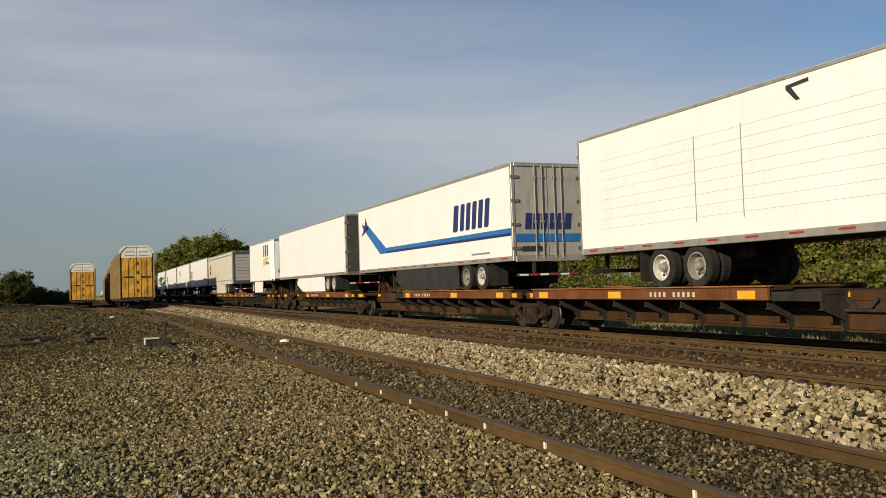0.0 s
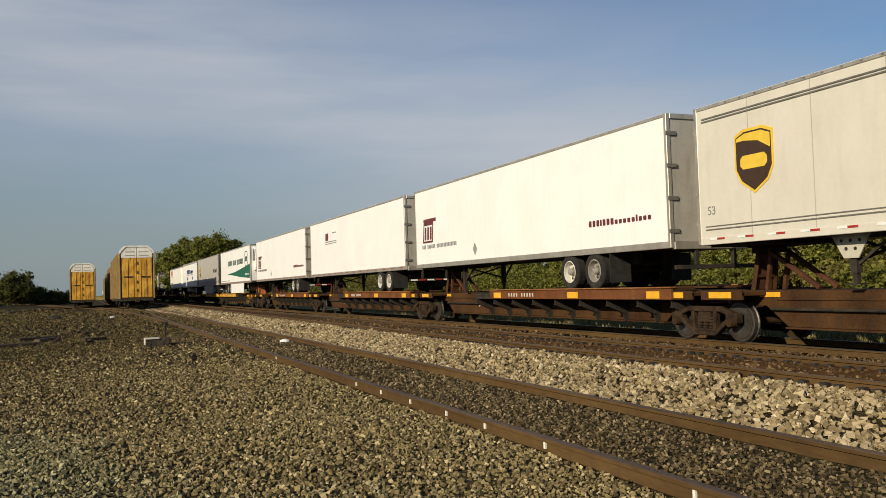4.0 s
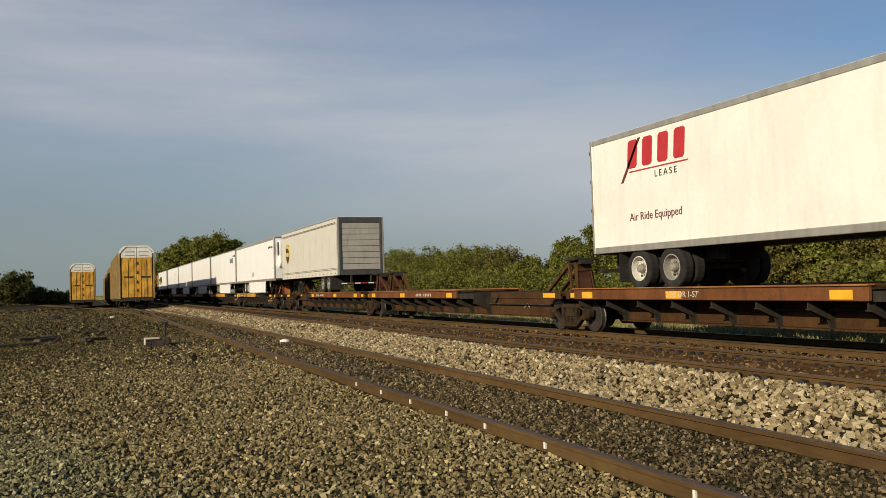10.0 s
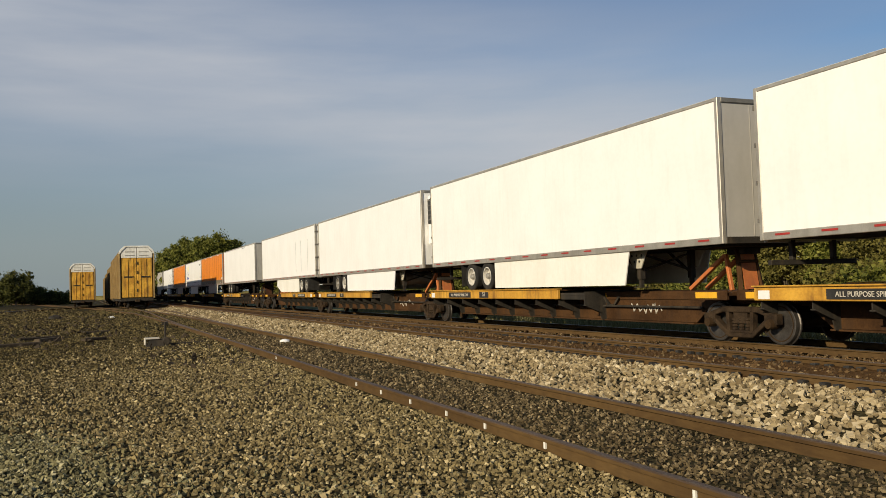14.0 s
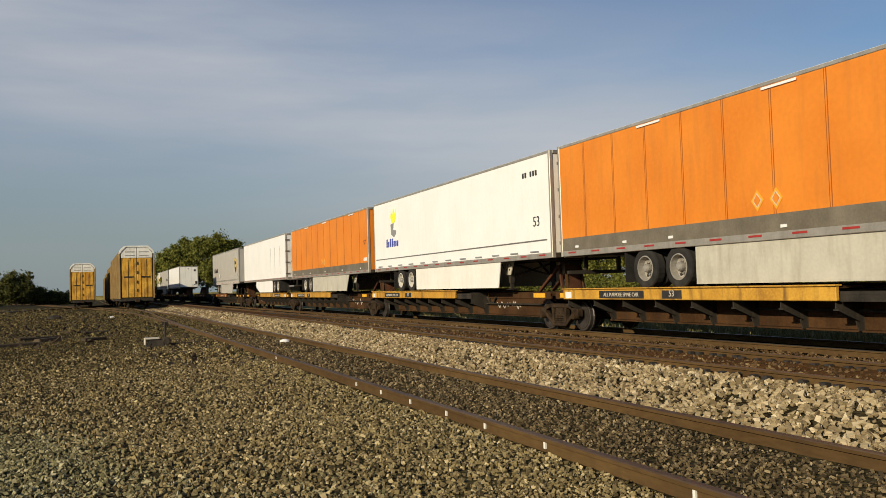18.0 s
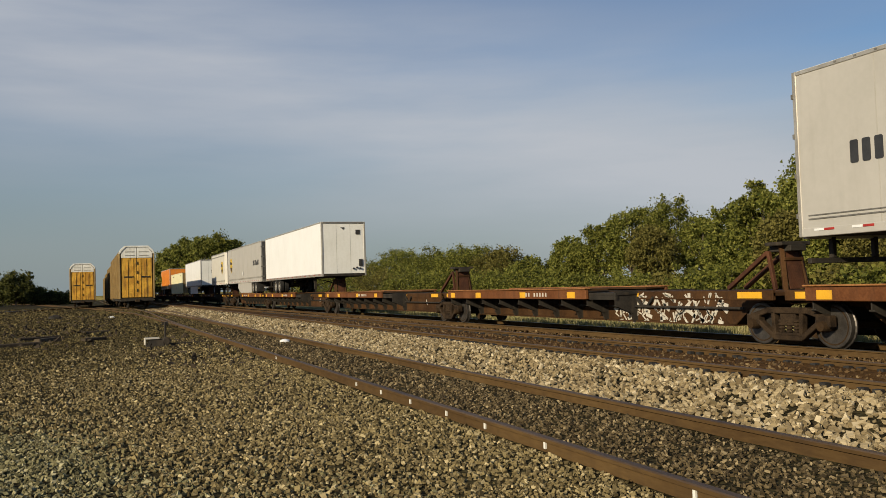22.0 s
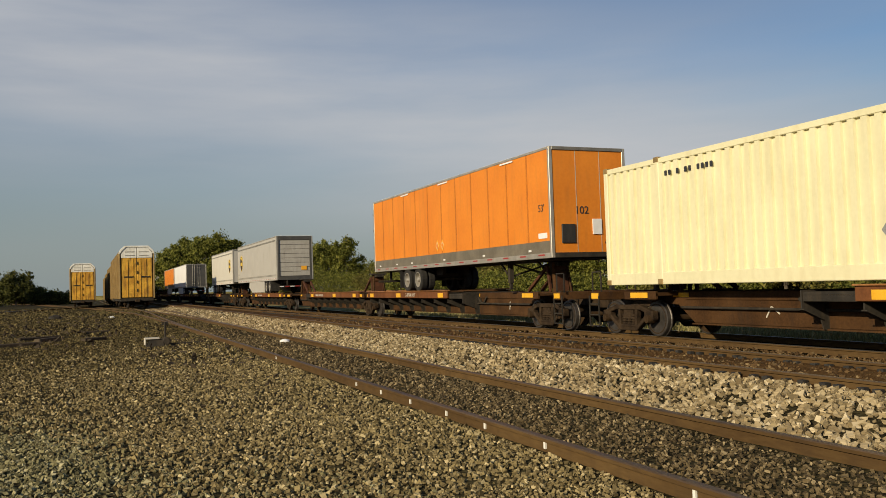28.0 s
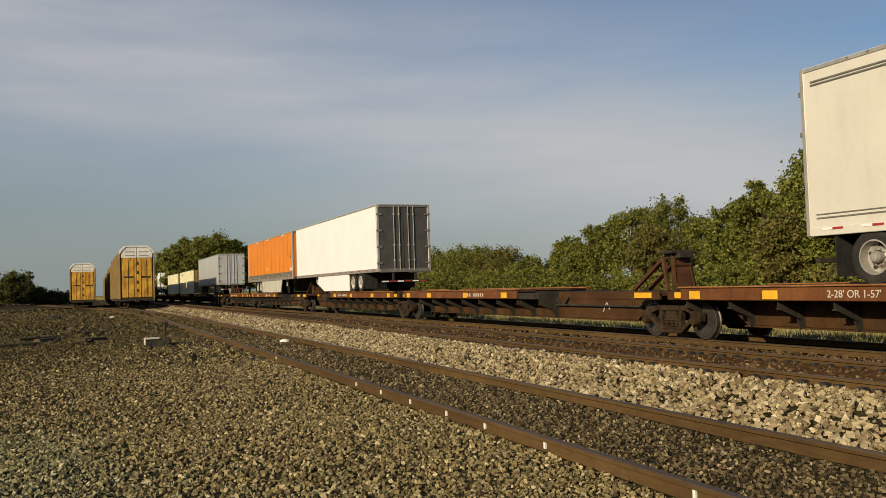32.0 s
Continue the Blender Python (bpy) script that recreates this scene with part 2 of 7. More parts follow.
M["tape"] = paint("white_tape", (0.74, 0.73, 0.70), (0.8, 0.79, 0.76), 0.3, scale=5, fine=50, bump=0)
M["navy"] = paint("navy_print", (0.015, 0.022, 0.10), (0.025, 0.035, 0.14), 0.45, scale=5, fine=50, bump=0)
M["blue"] = paint("blue_print", (0.02, 0.12, 0.36), (0.03, 0.17, 0.46), 0.45, scale=2, fine=40, bump=0)
M["royal"] = paint("royal_print", (0.02, 0.04, 0.30), (0.03, 0.06, 0.38), 0.45, scale=5, fine=50, bump=0)
M["green"] = paint("green_print", (0.01, 0.10, 0.06), (0.015, 0.14, 0.085), 0.45, scale=2, fine=40, bump=0)
M["dark_green"] = paint("dark_green_print", (0.01, 0.045, 0.03), (0.02, 0.065, 0.045), 0.45, scale=5, fine=50, bump=0)
M["maroon"] = paint("maroon_print", (0.10, 0.02, 0.02), (0.15, 0.03, 0.03), 0.45, scale=5, fine=50, bump=0)
M["crimson"] = paint("red_print", (0.40, 0.02, 0.025), (0.5, 0.035, 0.035), 0.45, scale=5, fine=50, bump=0)
M["print"] = paint("dark_print", (0.02, 0.02, 0.022), (0.04, 0.04, 0.04), 0.5, scale=5, fine=50, bump=0)
M["print_grey"] = paint("grey_print", (0.20, 0.20, 0.20), (0.3, 0.3, 0.3), 0.5, scale=5, fine=50, bump=0)
M["amber"] = paint("amber_print", (0.75, 0.33, 0.02), (0.82, 0.4, 0.03), 0.45, scale=5, fine=50, bump=0)
M["gold"] = paint("gold_print", (0.65, 0.42, 0.03), (0.75, 0.52, 0.06), 0.4, scale=5, fine=50, bump=0)
M["lemon"] = paint("lemon_print", (0.85, 0.78, 0.02), (0.9, 0.85, 0.05), 0.45, scale=5, fine=50, bump=0)
M["choc"] = paint("brown_print", (0.035, 0.018, 0.008), (0.06, 0.03, 0.012), 0.4, scale=5, fine=50, bump=0)
M["grille"] = paint("black_grille", (0.012, 0.012, 0.012), (0.025, 0.025, 0.025), 0.5, scale=5, fine=50, bump=0.05)
M["seam"] = paint("panel_seam", (0.36, 0.34, 0.29), (0.44, 0.41, 0.36), 0.6, scale=2, fine=20, bump=0)
M["seam_orange"] = paint("orange_seam", (0.25, 0.06, 0.008), (0.32, 0.09, 0.012), 0.6, scale=2, fine=20, bump=0)
M["chalk"] = paint("chalk_scrawl", (0.45, 0.40, 0.32), (0.6, 0.55, 0.46), 0.7, scale=5, fine=30, bump=0)
M["rack_yellow"] = paint("rack_yellow", (0.44, 0.215, 0.016), (0.66, 0.37, 0.038), 0.65, scale=1.1, fine=12, bump=0.1, spread=(0.40, 0.60), grime=(0.10, 0.045, 0.014), amount=1.0)
M["rack_white"] = paint("rack_galvanised", (0.62, 0.60, 0.53), (0.78, 0.76, 0.69), 0.5, 0.0, scale=1.5, fine=14, bump=0.1, grime=(0.3, 0.25, 0.18), amount=0.4)
M["rack_side"] = paint("rack_side_steel", (0.24, 0.155, 0.055), (0.36, 0.25, 0.10), 0.6, 0.2, scale=1.2, fine=14, bump=0.1, grime=(0.1, 0.07, 0.04), amount=0.6)
M["ground"] = paint("yard_cinders", (0.010, 0.008, 0.0035), (0.078, 0.062, 0.026), 0.95, scale=0.45, fine=22, bump=1.0, fine_mix=0.72, spread=(0.40, 0.62), grime=(0.06, 0.052, 0.026), amount=0.4, spec=0.05)
M["grass"] = paint("dry_grass", (0.15, 0.125, 0.04), (0.34, 0.27, 0.09), 0.95, scale=1.5, fine=20, bump=0.6, spec=0.0)
M["verge"] = paint("weedy_verge", (0.12, 0.10, 0.042), (0.36, 0.30, 0.14), 1.0, scale=1.3, fine=16, bump=1.0, fine_mix=0.5, spec=0.0)
M["weeds"] = paint("weeds", (0.05, 0.075, 0.018), (0.11, 0.14, 0.035), 0.9, scale=2, fine=30, bump=0.3)
M["bark"] = paint("bark", (0.06, 0.048, 0.034), (0.13, 0.105, 0.075), 0.95, scale=4, fine=40, bump=0.5, stretch=(1, 1, 0.25))
M["gravel"] = stones("gravel_stones", [(0.060, 0.053, 0.024), (0.195, 0.171, 0.080), (0.105, 0.091, 0.041), (0.28, 0.248, 0.124), (0.145, 0.125, 0.058), (0.48, 0.425, 0.245)])
M["cinder"] = stones("cinder_stones", [(0.060, 0.044, 0.018), (0.16, 0.121, 0.052), (0.28, 0.216, 0.098), (0.10, 0.074, 0.032), (0.50, 0.40, 0.21)])
M["ballast"] = stones("ballast_stones", [(0.046, 0.032, 0.015), (0.33, 0.252, 0.132), (0.16, 0.115, 0.057), (0.44, 0.348, 0.20), (0.23, 0.171, 0.088), (0.60, 0.495, 0.315)])
M["ballast_old"] = stones("stained_ballast", [(0.028, 0.016, 0.007), (0.085, 0.048, 0.019), (0.13, 0.077, 0.031), (0.05, 0.028, 0.011), (0.23, 0.16, 0.078)])
# near-black bed: the train's shadow is put into this ground colour
M["bed_shade"] = paint("train_shadow_bed", (0.008, 0.006, 0.003), (0.024, 0.018, 0.009), 1.0, scale=1.2, fine=24, bump=0.8, spec=0.0)
M["bed_brown"] = paint("rusty_bed", (0.042, 0.021, 0.007), (0.115, 0.060, 0.021), 0.95, scale=0.9, fine=20, bump=1.0, fine_mix=0.6, spec=0.05)
M["band_worn"] = paint("worn_metal_band", (0.15, 0.125, 0.088), (0.24, 0.205, 0.15), 0.5, 0.25, scale=2, fine=20, bump=0.04, grime=(0.13, 0.11, 0.08), amount=0.55)
M["skirt_worn"] = paint("worn_pale_skirt", (0.44, 0.415, 0.335), (0.54, 0.51, 0.42), 0.55, scale=1.5, fine=16, bump=0.03, grime=(0.25, 0.21, 0.14), amount=0.5)
M["cinder_far"] = stones("packed_cinders", [(0.012, 0.008, 0.002), (0.058, 0.043, 0.016), (0.138, 0.104, 0.038), (0.029, 0.022, 0.008), (0.197, 0.155, 0.065)])
M["siding_fill"] = stones("siding_fill", [(0.022, 0.016, 0.0075), (0.080, 0.057, 0.027), (0.16, 0.117, 0.057), (0.044, 0.031, 0.015), (0.34, 0.26, 0.14)])

# ================= building helpers =================
def box(bm, x0, x1, y0, y1, z0, z1):
    v = [bm.verts.new((x, y, z)) for x in (x0, x1) for y in (y0, y1) for z in (z0, z1)]
    for q in ((0, 1, 3, 2), (4, 6, 7, 5), (0, 4, 5, 1), (2, 3, 7, 6), (0, 2, 6, 4), (1, 5, 7, 3)):
        bm.faces.new([v[i] for i in q])
    return v


def tapered(bm, lower, upper, z0, z1):
    """A block between two rectangles (x0, x1, y0, y1) at two heights."""
    rings = []
    for (x0, x1, y0, y1), z in ((lower, z0), (upper, z1)):
        rings.append([bm.verts.new(c) for c in ((x0, y0, z), (x1, y0, z), (x1, y1, z), (x0, y1, z))])
    a, b = rings
    bm.faces.new(a[::-1])
    bm.faces.new(b)
    for i in range(4):
        j = (i + 1) % 4
        bm.faces.new((a[i], a[j], b[j], b[i]))


def prism(bm, outline, axis, lo, hi):
    """An outline of (u, v) pushed along an axis: 'x' takes (y, z), 'y' takes (x, z), 'z' takes (x, y)."""
    def at(u, v, w):
        return {"x": (w, u, v), "y": (u, w, v), "z": (u, v, w)}[axis]
    a = [bm.verts.new(at(u, v, lo)) for u, v in outline]
    b = [bm.verts.new(at(u, v, hi)) for u, v in outline]
    k = len(a)
    bm.faces.new(a[::-1])
    bm.faces.new(b)
    for i in range(k):
        j = (i + 1) % k
        bm.faces.new((a[i], a[j], b[j], b[i]))


def beam(bm, p, q, w, h):
    """A square bar from p to q."""
    p, q = Vector(p), Vector(q)
    d = (q - p).normalized()
    side = d.cross(Vector((0, 0, 1)))
    if side.length < 1e-3:
        side = Vector((1, 0, 0))
    side.normalize()
    up = side.cross(d)
    r = [[bm.verts.new(c + side * sx * w / 2 + up * sz * h / 2) for sx, sz in ((-1, -1), (1, -1), (1, 1), (-1, 1))] for c in (p, q)]
    bm.faces.new(r[0][::-1])
    bm.faces.new(r[1])
    for i in range(4):
        j = (i + 1) % 4
        bm.faces.new((r[0][i], r[0][j], r[1][j], r[1][i]))


def lathe(bm, rings, axis="x", n=20, at=(0, 0, 0), caps=True):
    """A turned shape: rings of (place along the axis, radius)."""
    loops = []
    for w, r in rings:
        loop = []
        for i in range(n):
            a = 2 * math.pi * i / n
            u, v = r * math.cos(a), r * math.sin(a)
            c = {"x": (w, u, v), "y": (u, w, v), "z": (u, v, w)}[axis]
            loop.append(bm.verts.new(Vector(c) + Vector(at)))
        loops.append(loop)
    if caps:
        bm.faces.new(loops[0][::-1])
        bm.faces.new(loops[-1])
    for a, b in zip(loops, loops[1:]):
        for i in range(n):
            j = (i + 1) % n
            bm.faces.new((a[i], a[j], b[j], b[i]))


def shape(bm, mat, name="piece", smooth=False, bevel=0.0):
    """A finished mesh from a bmesh, its normals outward, with softened edges where asked."""
    if bevel:
        bmesh.ops.bevel(bm, geom=bm.edges[:], offset=bevel, segments=1, affect="EDGES", clamp_overlap=True)
    bmesh.ops.recalc_face_normals(bm, faces=bm.faces[:])
    me = bpy.data.meshes.new(name)
    bm.to_mesh(me)
    bm.free()
    me.materials.append(mat)
    if smooth:
        me.polygons.foreach_set("use_smooth", [True] * len(me.polygons))
    return me


def child(name, me, parent, at=(0, 0, 0), label="", turn=0.0):
    """One mesh object under a thing or a part; alike pieces share the mesh."""
    ob = new(name, me)
    ob.parent = parent
    ob.matrix_basis = pose(*at, 0, 0, turn)
    if label:
        ob["label"] = label
    return ob


def part(name, bm, mat, parent, label="", bevel=0.0, smooth=False, at=(0, 0, 0)):
    return child(name, shape(bm, mat, name, smooth, bevel), parent, at, label)


def thing(name, label, category, group="", kind="", at=None):
    ob = tagged(new(name), label, category, group, kind)
    ob.empty_display_size = 0.3
    if at:
        ob.matrix_basis = pose(*at)
    return ob


def solid(name, bm, mat, label="", category="", group="", kind="", bevel=0.0, smooth=False, at=(0, 0, 0), turn=0):
    ob = tagged(new(name, shape(bm, mat, name, smooth, bevel)), label, category, group, kind)
    ob.matrix_basis = pose(*at, 0, 0, turn)
    return ob


KEPT = {}


def kept(key, make):
    if key not in KEPT:
        KEPT[key] = make()
    return KEPT[key]


# ================= ground =================
def fall(x, y):
    """The yard sinks gently with distance on the siding's side."""
    return 0.0062 * min(max(y - 55.0, 0.0), 120.0) * min(max((8.2 - x) / 2.5, 0.0), 1.0)


def lay(x, y):
    """Height of the yard: cinders, three raised beds, and a ditch of dry grass beyond."""
    pts = ((-3000, 0.0), (2.3, 0.0), (3.0, 0.03), (4.9, 0.04), (5.6, 0.02), (6.5, 0.10), (8.9, 0.11), (9.7, 0.05), (11.6, -0.24),
           (12.3, -0.235), (14.9, -0.235), (15.6, -0.30), (17.0, -0.48), (30.0, -0.5), (60.0, -0.2), (3000, 0.0))
    z = 0.0
    for (a, za), (b, zb) in zip(pts, pts[1:]):
        if a <= x <= b:
            z = za + (zb - za) * (x - a) / (b - a)
            break
    if -30 < x < 40 and y < 200:
        z += 0.022 * noise.noise((x * 0.55, y * 0.4, 0.3)) + 0.010 * noise.noise((x * 2.1, y * 1.9, 5.1))
        if 9 < y and x < 3.0:
            z += 0.035 * min(1.0, (y - 9) / 8) * noise.noise((x * 1.1, y * 0.55, 3.3))
        if x < 2:
            z += 0.05 * min(1.0, (2 - x) / 2) * noise.noise((x * 0.16, y * 0.12, 9.0))
    return z - fall(x, y)


def spaced(lo, hi, step, far):
    out = list(np.arange(lo, hi + 1e-6, step))
    s, a = step, out[0]
    while a > -far:
        s *= 1.45
        a -= s
        out.insert(0, a)
    s, a = step, out[-1]
    while a < far:
        s *= 1.45
        a += s
        out.append(a)
    return [float(v) for v in out]


gx, gy = spaced(-9, 19, 0.25, 2600), spaced(1.0, 45, 0.4, 2600)
verts = [(x, y, lay(x, y)) for y in gy for x in gx]
nx = len(gx)
faces, slots = [], []
for j in range(len(gy) - 1):
    for i in range(nx - 1):
        faces.append((j * nx + i, j * nx + i + 1, (j + 1) * nx + i + 1, (j + 1) * nx + i))
        mid = (gx[i] + gx[i + 1]) / 2
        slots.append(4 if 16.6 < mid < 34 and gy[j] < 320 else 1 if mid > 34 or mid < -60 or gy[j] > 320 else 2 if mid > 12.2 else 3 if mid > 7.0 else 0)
me = bpy.data.meshes.new("ground")
me.from_pydata(verts, [], faces)
me.materials.append(M["ground"])
for key in ("grass", "bed_shade", "bed_brown", "verge"):
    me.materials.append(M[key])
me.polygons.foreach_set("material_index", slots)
me.polygons.foreach_set("use_smooth", [True] * len(faces))
tagged(new("ground", me), "cinder rail yard running out to dry grass", "ground", kind="structure")

# ================= track =================
RAIL_H = 0.17
PROFILE = [(-0.07, 0), (0.07, 0), (0.07, 0.012), (0.012, 0.03), (0.010, 0.128), (0.034, 0.138), (0.036, 0.162), (0.028, 0.17),
           (-0.028, 0.17), (-0.036, 0.162), (-0.034, 0.138), (-0.010, 0.128), (-0.012, 0.03), (-0.07, 0.012)]


def rail(name, line, mats, label):
    """A steel rail swept along points (x, y, z of its foot)."""
    vs, fs, ms = [], [], []
    k = len(PROFILE)
    for x, y, z in line:
        vs += [(x + a, y, z + b) for a, b in PROFILE]
    for i in range(len(line) - 1):
        for j in range(k):
            n2 = (j + 1) % k
            fs.append((i * k + j, i * k + n2, (i + 1) * k + n2, (i + 1) * k + j))
            ms.append(1 if 6 <= j <= 8 else 0)
    me = bpy.data.meshes.new(name)
    me.from_pydata(vs, [], fs)
    for m in mats:
        me.materials.append(m)
    me.polygons.foreach_set("material_index", ms)
    bm = bmesh.new()
    bm.from_mesh(me)
    bmesh.ops.recalc_face_normals(bm, faces=bm.faces[:])
    bm.to_mesh(me)
    bm.free()
    me.shade_flat()
    return tagged(new(name, me), label, "rail", "rails", "structure")


Z1, Z2, Z3 = 0.15, 0.20, -0.10          # rail heads
X1, X2, X3 = 3.93, 8.11, 13.60          # track centres
HALF = 0.7535


def bend1(y):
    return X1 - (3.15e-4 * (y - 20) ** 2 if y > 20 else 0.0)


def bend1b(y):
    t = min(max((y - 24) / 66, 0), 1)
    return X1 + 1.04 * t * t * (3 - 2 * t)


ys = [-12 + 1.5 * i for i in range(60)] + [80 + 8 * i for i in range(30)]
for side in (-1, 1):
    rail("rail", [(bend1(y) + side * HALF, y, Z1 - RAIL_H - fall(X1, y)) for y in ys], (M["rail"], M["rail_top_rust"]), "rust-brown siding rail half sunk in cinders")
    rail("rail", [(bend1b(y) + side * HALF, y, Z1 - RAIL_H + 0.002 - fall(X1, y)) for y in ys if y > 26], (M["rail"], M["rail_top_rust"]), "rusty diverging rail of a yard turnout")
    rail("rail", [(X2 + side * HALF, y, Z2 - RAIL_H) for y in (-14, 40, 120, 420)], (M["rail"], M["rail_top_rust"]), "rust-brown main line rail on pale ballast")
    rail("rail", [(X3 + side * HALF, y, Z3 - RAIL_H) for y in (-60, 40, 120, 520)], (M["rail"], M["rail_head"]), "worn main line rail under the moving train")


def make_tie():
    bm = bmesh.new()
    box(bm, -1.3, 1.3, -0.115, 0.115, -0.17, 0)
    return shape(bm, M["tie"], "tie", bevel=0.012)


def make_fixing():
    """Tie plate with spikes and a pair of rail anchors, one mesh for one rail seat."""
    bm = bmesh.new()
    box(bm, -0.17, 0.17, -0.09, 0.09, 0.0, 0.016)
    for sx in (-1, 1):
        for sy in (-0.05, 0.05):
            box(bm, sx * 0.10 - 0.016, sx * 0.10 + 0.016, sy - 0.014, sy + 0.014, 0.01, 0.05)
    for sy in (-0.15, 0.15):
        box(bm, -0.145, -0.065, sy - 0.042, sy + 0.042, -0.01, 0.118)
    return shape(bm, M["black"], "tie_plate")


tie_me, fix_me = make_tie(), make_fixing()
for cx, zt, y0, y1, step in ((X2, Z2, -3, 46, 0.5), (X3, Z3, 4, 40, 0.52), (X1, Z1, -2, 20, 0.53)):
    bed = thing("tie_row", "row of weathered wooden ties sunk in ballast", "ties", kind="structure", at=(cx, 0, zt - RAIL_H - 0.008))
    y = y0
    while y < y1:
        o = child("tie", tie_me, bed, (random.uniform(-0.05, 0.05), y, 0), turn=random.uniform(-1.2, 1.2))
        if cx == X2:
            for s in (-1, 1):
                child("tie_plate", fix_me, o, (s * HALF, 0, 0))
        y += step * random.uniform(0.96, 1.04)


# ================= loose stone =================
def scatter(name, pts, sizes, mat, label, flat=0.7, kind="stuff", cat="gravel"):
    """Angular stones, eight-cornered and knocked out of true, all in one mesh."""
    rng = np.random.default_rng(len(pts))
    cube = np.array([(x, y, z) for x in (-1, 1) for y in (-1, 1) for z in (-1, 1)], float) * 0.5
    quads = np.array(((0, 1, 3, 2), (4, 6, 7, 5), (0, 4, 5, 1), (2, 3, 7, 6), (0, 2, 6, 4), (1, 5, 7, 3)))
    k = len(pts)
    v = np.repeat(cube[None], k, 0) * (0.65 + 0.6 * rng.random((k, 8, 1)))
    v += rng.normal(0, 0.11, v.shape)
    v *= np.array((1.15, 0.9, flat)) * (0.75 + 0.5 * rng.random((k, 1, 3)))
    e = rng.normal(size=(k, 4))
    e /= np.linalg.norm(e, axis=1)[:, None]
    w, x, y, z = e.T
    R = np.stack([np.stack([1 - 2 * (y * y + z * z), 2 * (x * y - z * w), 2 * (x * z + y * w)], 1),
                  np.stack([2 * (x * y + z * w), 1 - 2 * (x * x + z * z), 2 * (y * z - x * w)], 1),
                  np.stack([2 * (x * z - y * w), 2 * (y * z + x * w), 1 - 2 * (x * x + y * y)], 1)], 1)
    v = np.einsum("kij,kvj->kvi", R, v) * np.asarray(sizes)[:, None, None] + np.asarray(pts)[:, None, :]
    f = (quads[None] + 8 * np.arange(k)[:, None, None]).reshape(-1, 4)
    me = bpy.data.meshes.new(name)
    me.vertices.add(k * 8)
    me.vertices.foreach_set("co", v.reshape(-1))
    me.loops.add(f.size)
    me.loops.foreach_set("vertex_index", f.reshape(-1).astype(np.int32))
    me.polygons.add(len(f))
    me.polygons.foreach_set("loop_start", np.arange(0, f.size, 4, dtype=np.int32))
    me.update(calc_edges=True)
    me.shade_flat()
    me.materials.append(mat)
    return tagged(new(name, me), label, cat, kind=kind)


def bed(x0, x1, bands, lift=0.0, skip=()):
    """Random places over a strip, band by band (y0, y1, stones a square metre, size)."""
    pts, sz = [], []
    for y0, y1, dens, size in bands:
        for _ in range(int((x1 - x0) * (y1 - y0) * dens)):
            x, y = random.uniform(x0, x1), random.uniform(y0, y1)
            if any(a < x < b for a, b in skip) or (x < -0.1 * y - 1.3 and y > 1.8 and random.random() < 0.85):
                continue
            s = size * random.choice((0.6, 0.8, 1.0, 1.0, 1.3))
            pts.append((x, y, lay(x, y) + lift + s * random.uniform(-0.1, 0.3)))
            sz.append(s)
    return pts, sz


p, s = bed(4.86, 7.18, ((2.5, 12, 250, 0.041), (12, 22, 210, 0.043), (22, 40, 120, 0.055), (40, 80, 26, 0.08)), 0.008, ())
scatter("pale_ballast", p, s, M["ballast"], "pale angular crushed-stone ballast between the tracks", cat="ballast")
p, s = bed(7.5, 8.7, ((2.5, 16, 85, 0.032), (16, 32, 50, 0.042)), 0.0)
scatter("stained_ballast", p, s, M["ballast_old"], "rust-stained ballast between main line rails", cat="ballast")
p, s = bed(9.0, 12.7, ((4, 20, 120, 0.042), (20, 50, 34, 0.06)), 0.004)
scatter("stained_ballast", p, s, M["ballast_old"], "brown ballast shoulder sloping between two main tracks", cat="ballast")
p, s = bed(3.3, 4.6, ((1.5, 10, 700, 0.020), (10, 24, 280, 0.028), (24, 50, 60, 0.04)), 0.003)
scatter("siding_gravel", p, s, M["siding_fill"], "dark fine gravel filling the siding between its rails")
p, s = bed(-5.0, 3.12, ((1.8, 5.0, 1350, 0.0185), (5.0, 9.0, 820, 0.023), (9.0, 16, 450, 0.025), (16, 30, 170, 0.033)), 0.003)
far = [i for i, q in enumerate(p) if q[1] + 3.4 * noise.noise((q[0] * 0.5, q[1] * 0.3, 2.0)) + 3.0 * q[0] + random.gauss(0, 0.9) > 8.0]
mark = set(far)
outer = [i for i in far if random.random() < (p[i][1] - 9.5 - 1.6 * p[i][0]) / 16]
far = sorted(mark - set(outer))
scatter("yard_gravel", [q for i, q in enumerate(p) if i not in mark], [q for i, q in enumerate(s) if i not in mark], M["gravel"], "grey-green crushed gravel in the foreground of the yard")
p2, s2 = bed(-9.0, 4.5, ((30, 55, 34, 0.07), (55, 90, 7, 0.1)), 0.0)
scatter("yard_cinders", [p[i] for i in far], [s[i] for i in far], M["cinder"], "yellow-brown cinders and gravel of the yard")
scatter("yard_cinders", p2 + [p[i] for i in outer], s2 + [s[i] for i in outer], M["cinder_far"], "dark packed cinders further out in the yard")
p, s = bed(-7.0, 3.1, ((-8, 1.8, 45, 0.035),), 0.0)
p2, s2 = bed(4.86, 7.18, ((-8, 2.5, 60, 0.065),), 0.0)
scatter("yard_gravel", p, s, M["gravel"], "loose crushed gravel of the yard edge")
scatter("pale_ballast", p2, s2, M["ballast"], "pale ballast beside the near end of the track", cat="ballast")
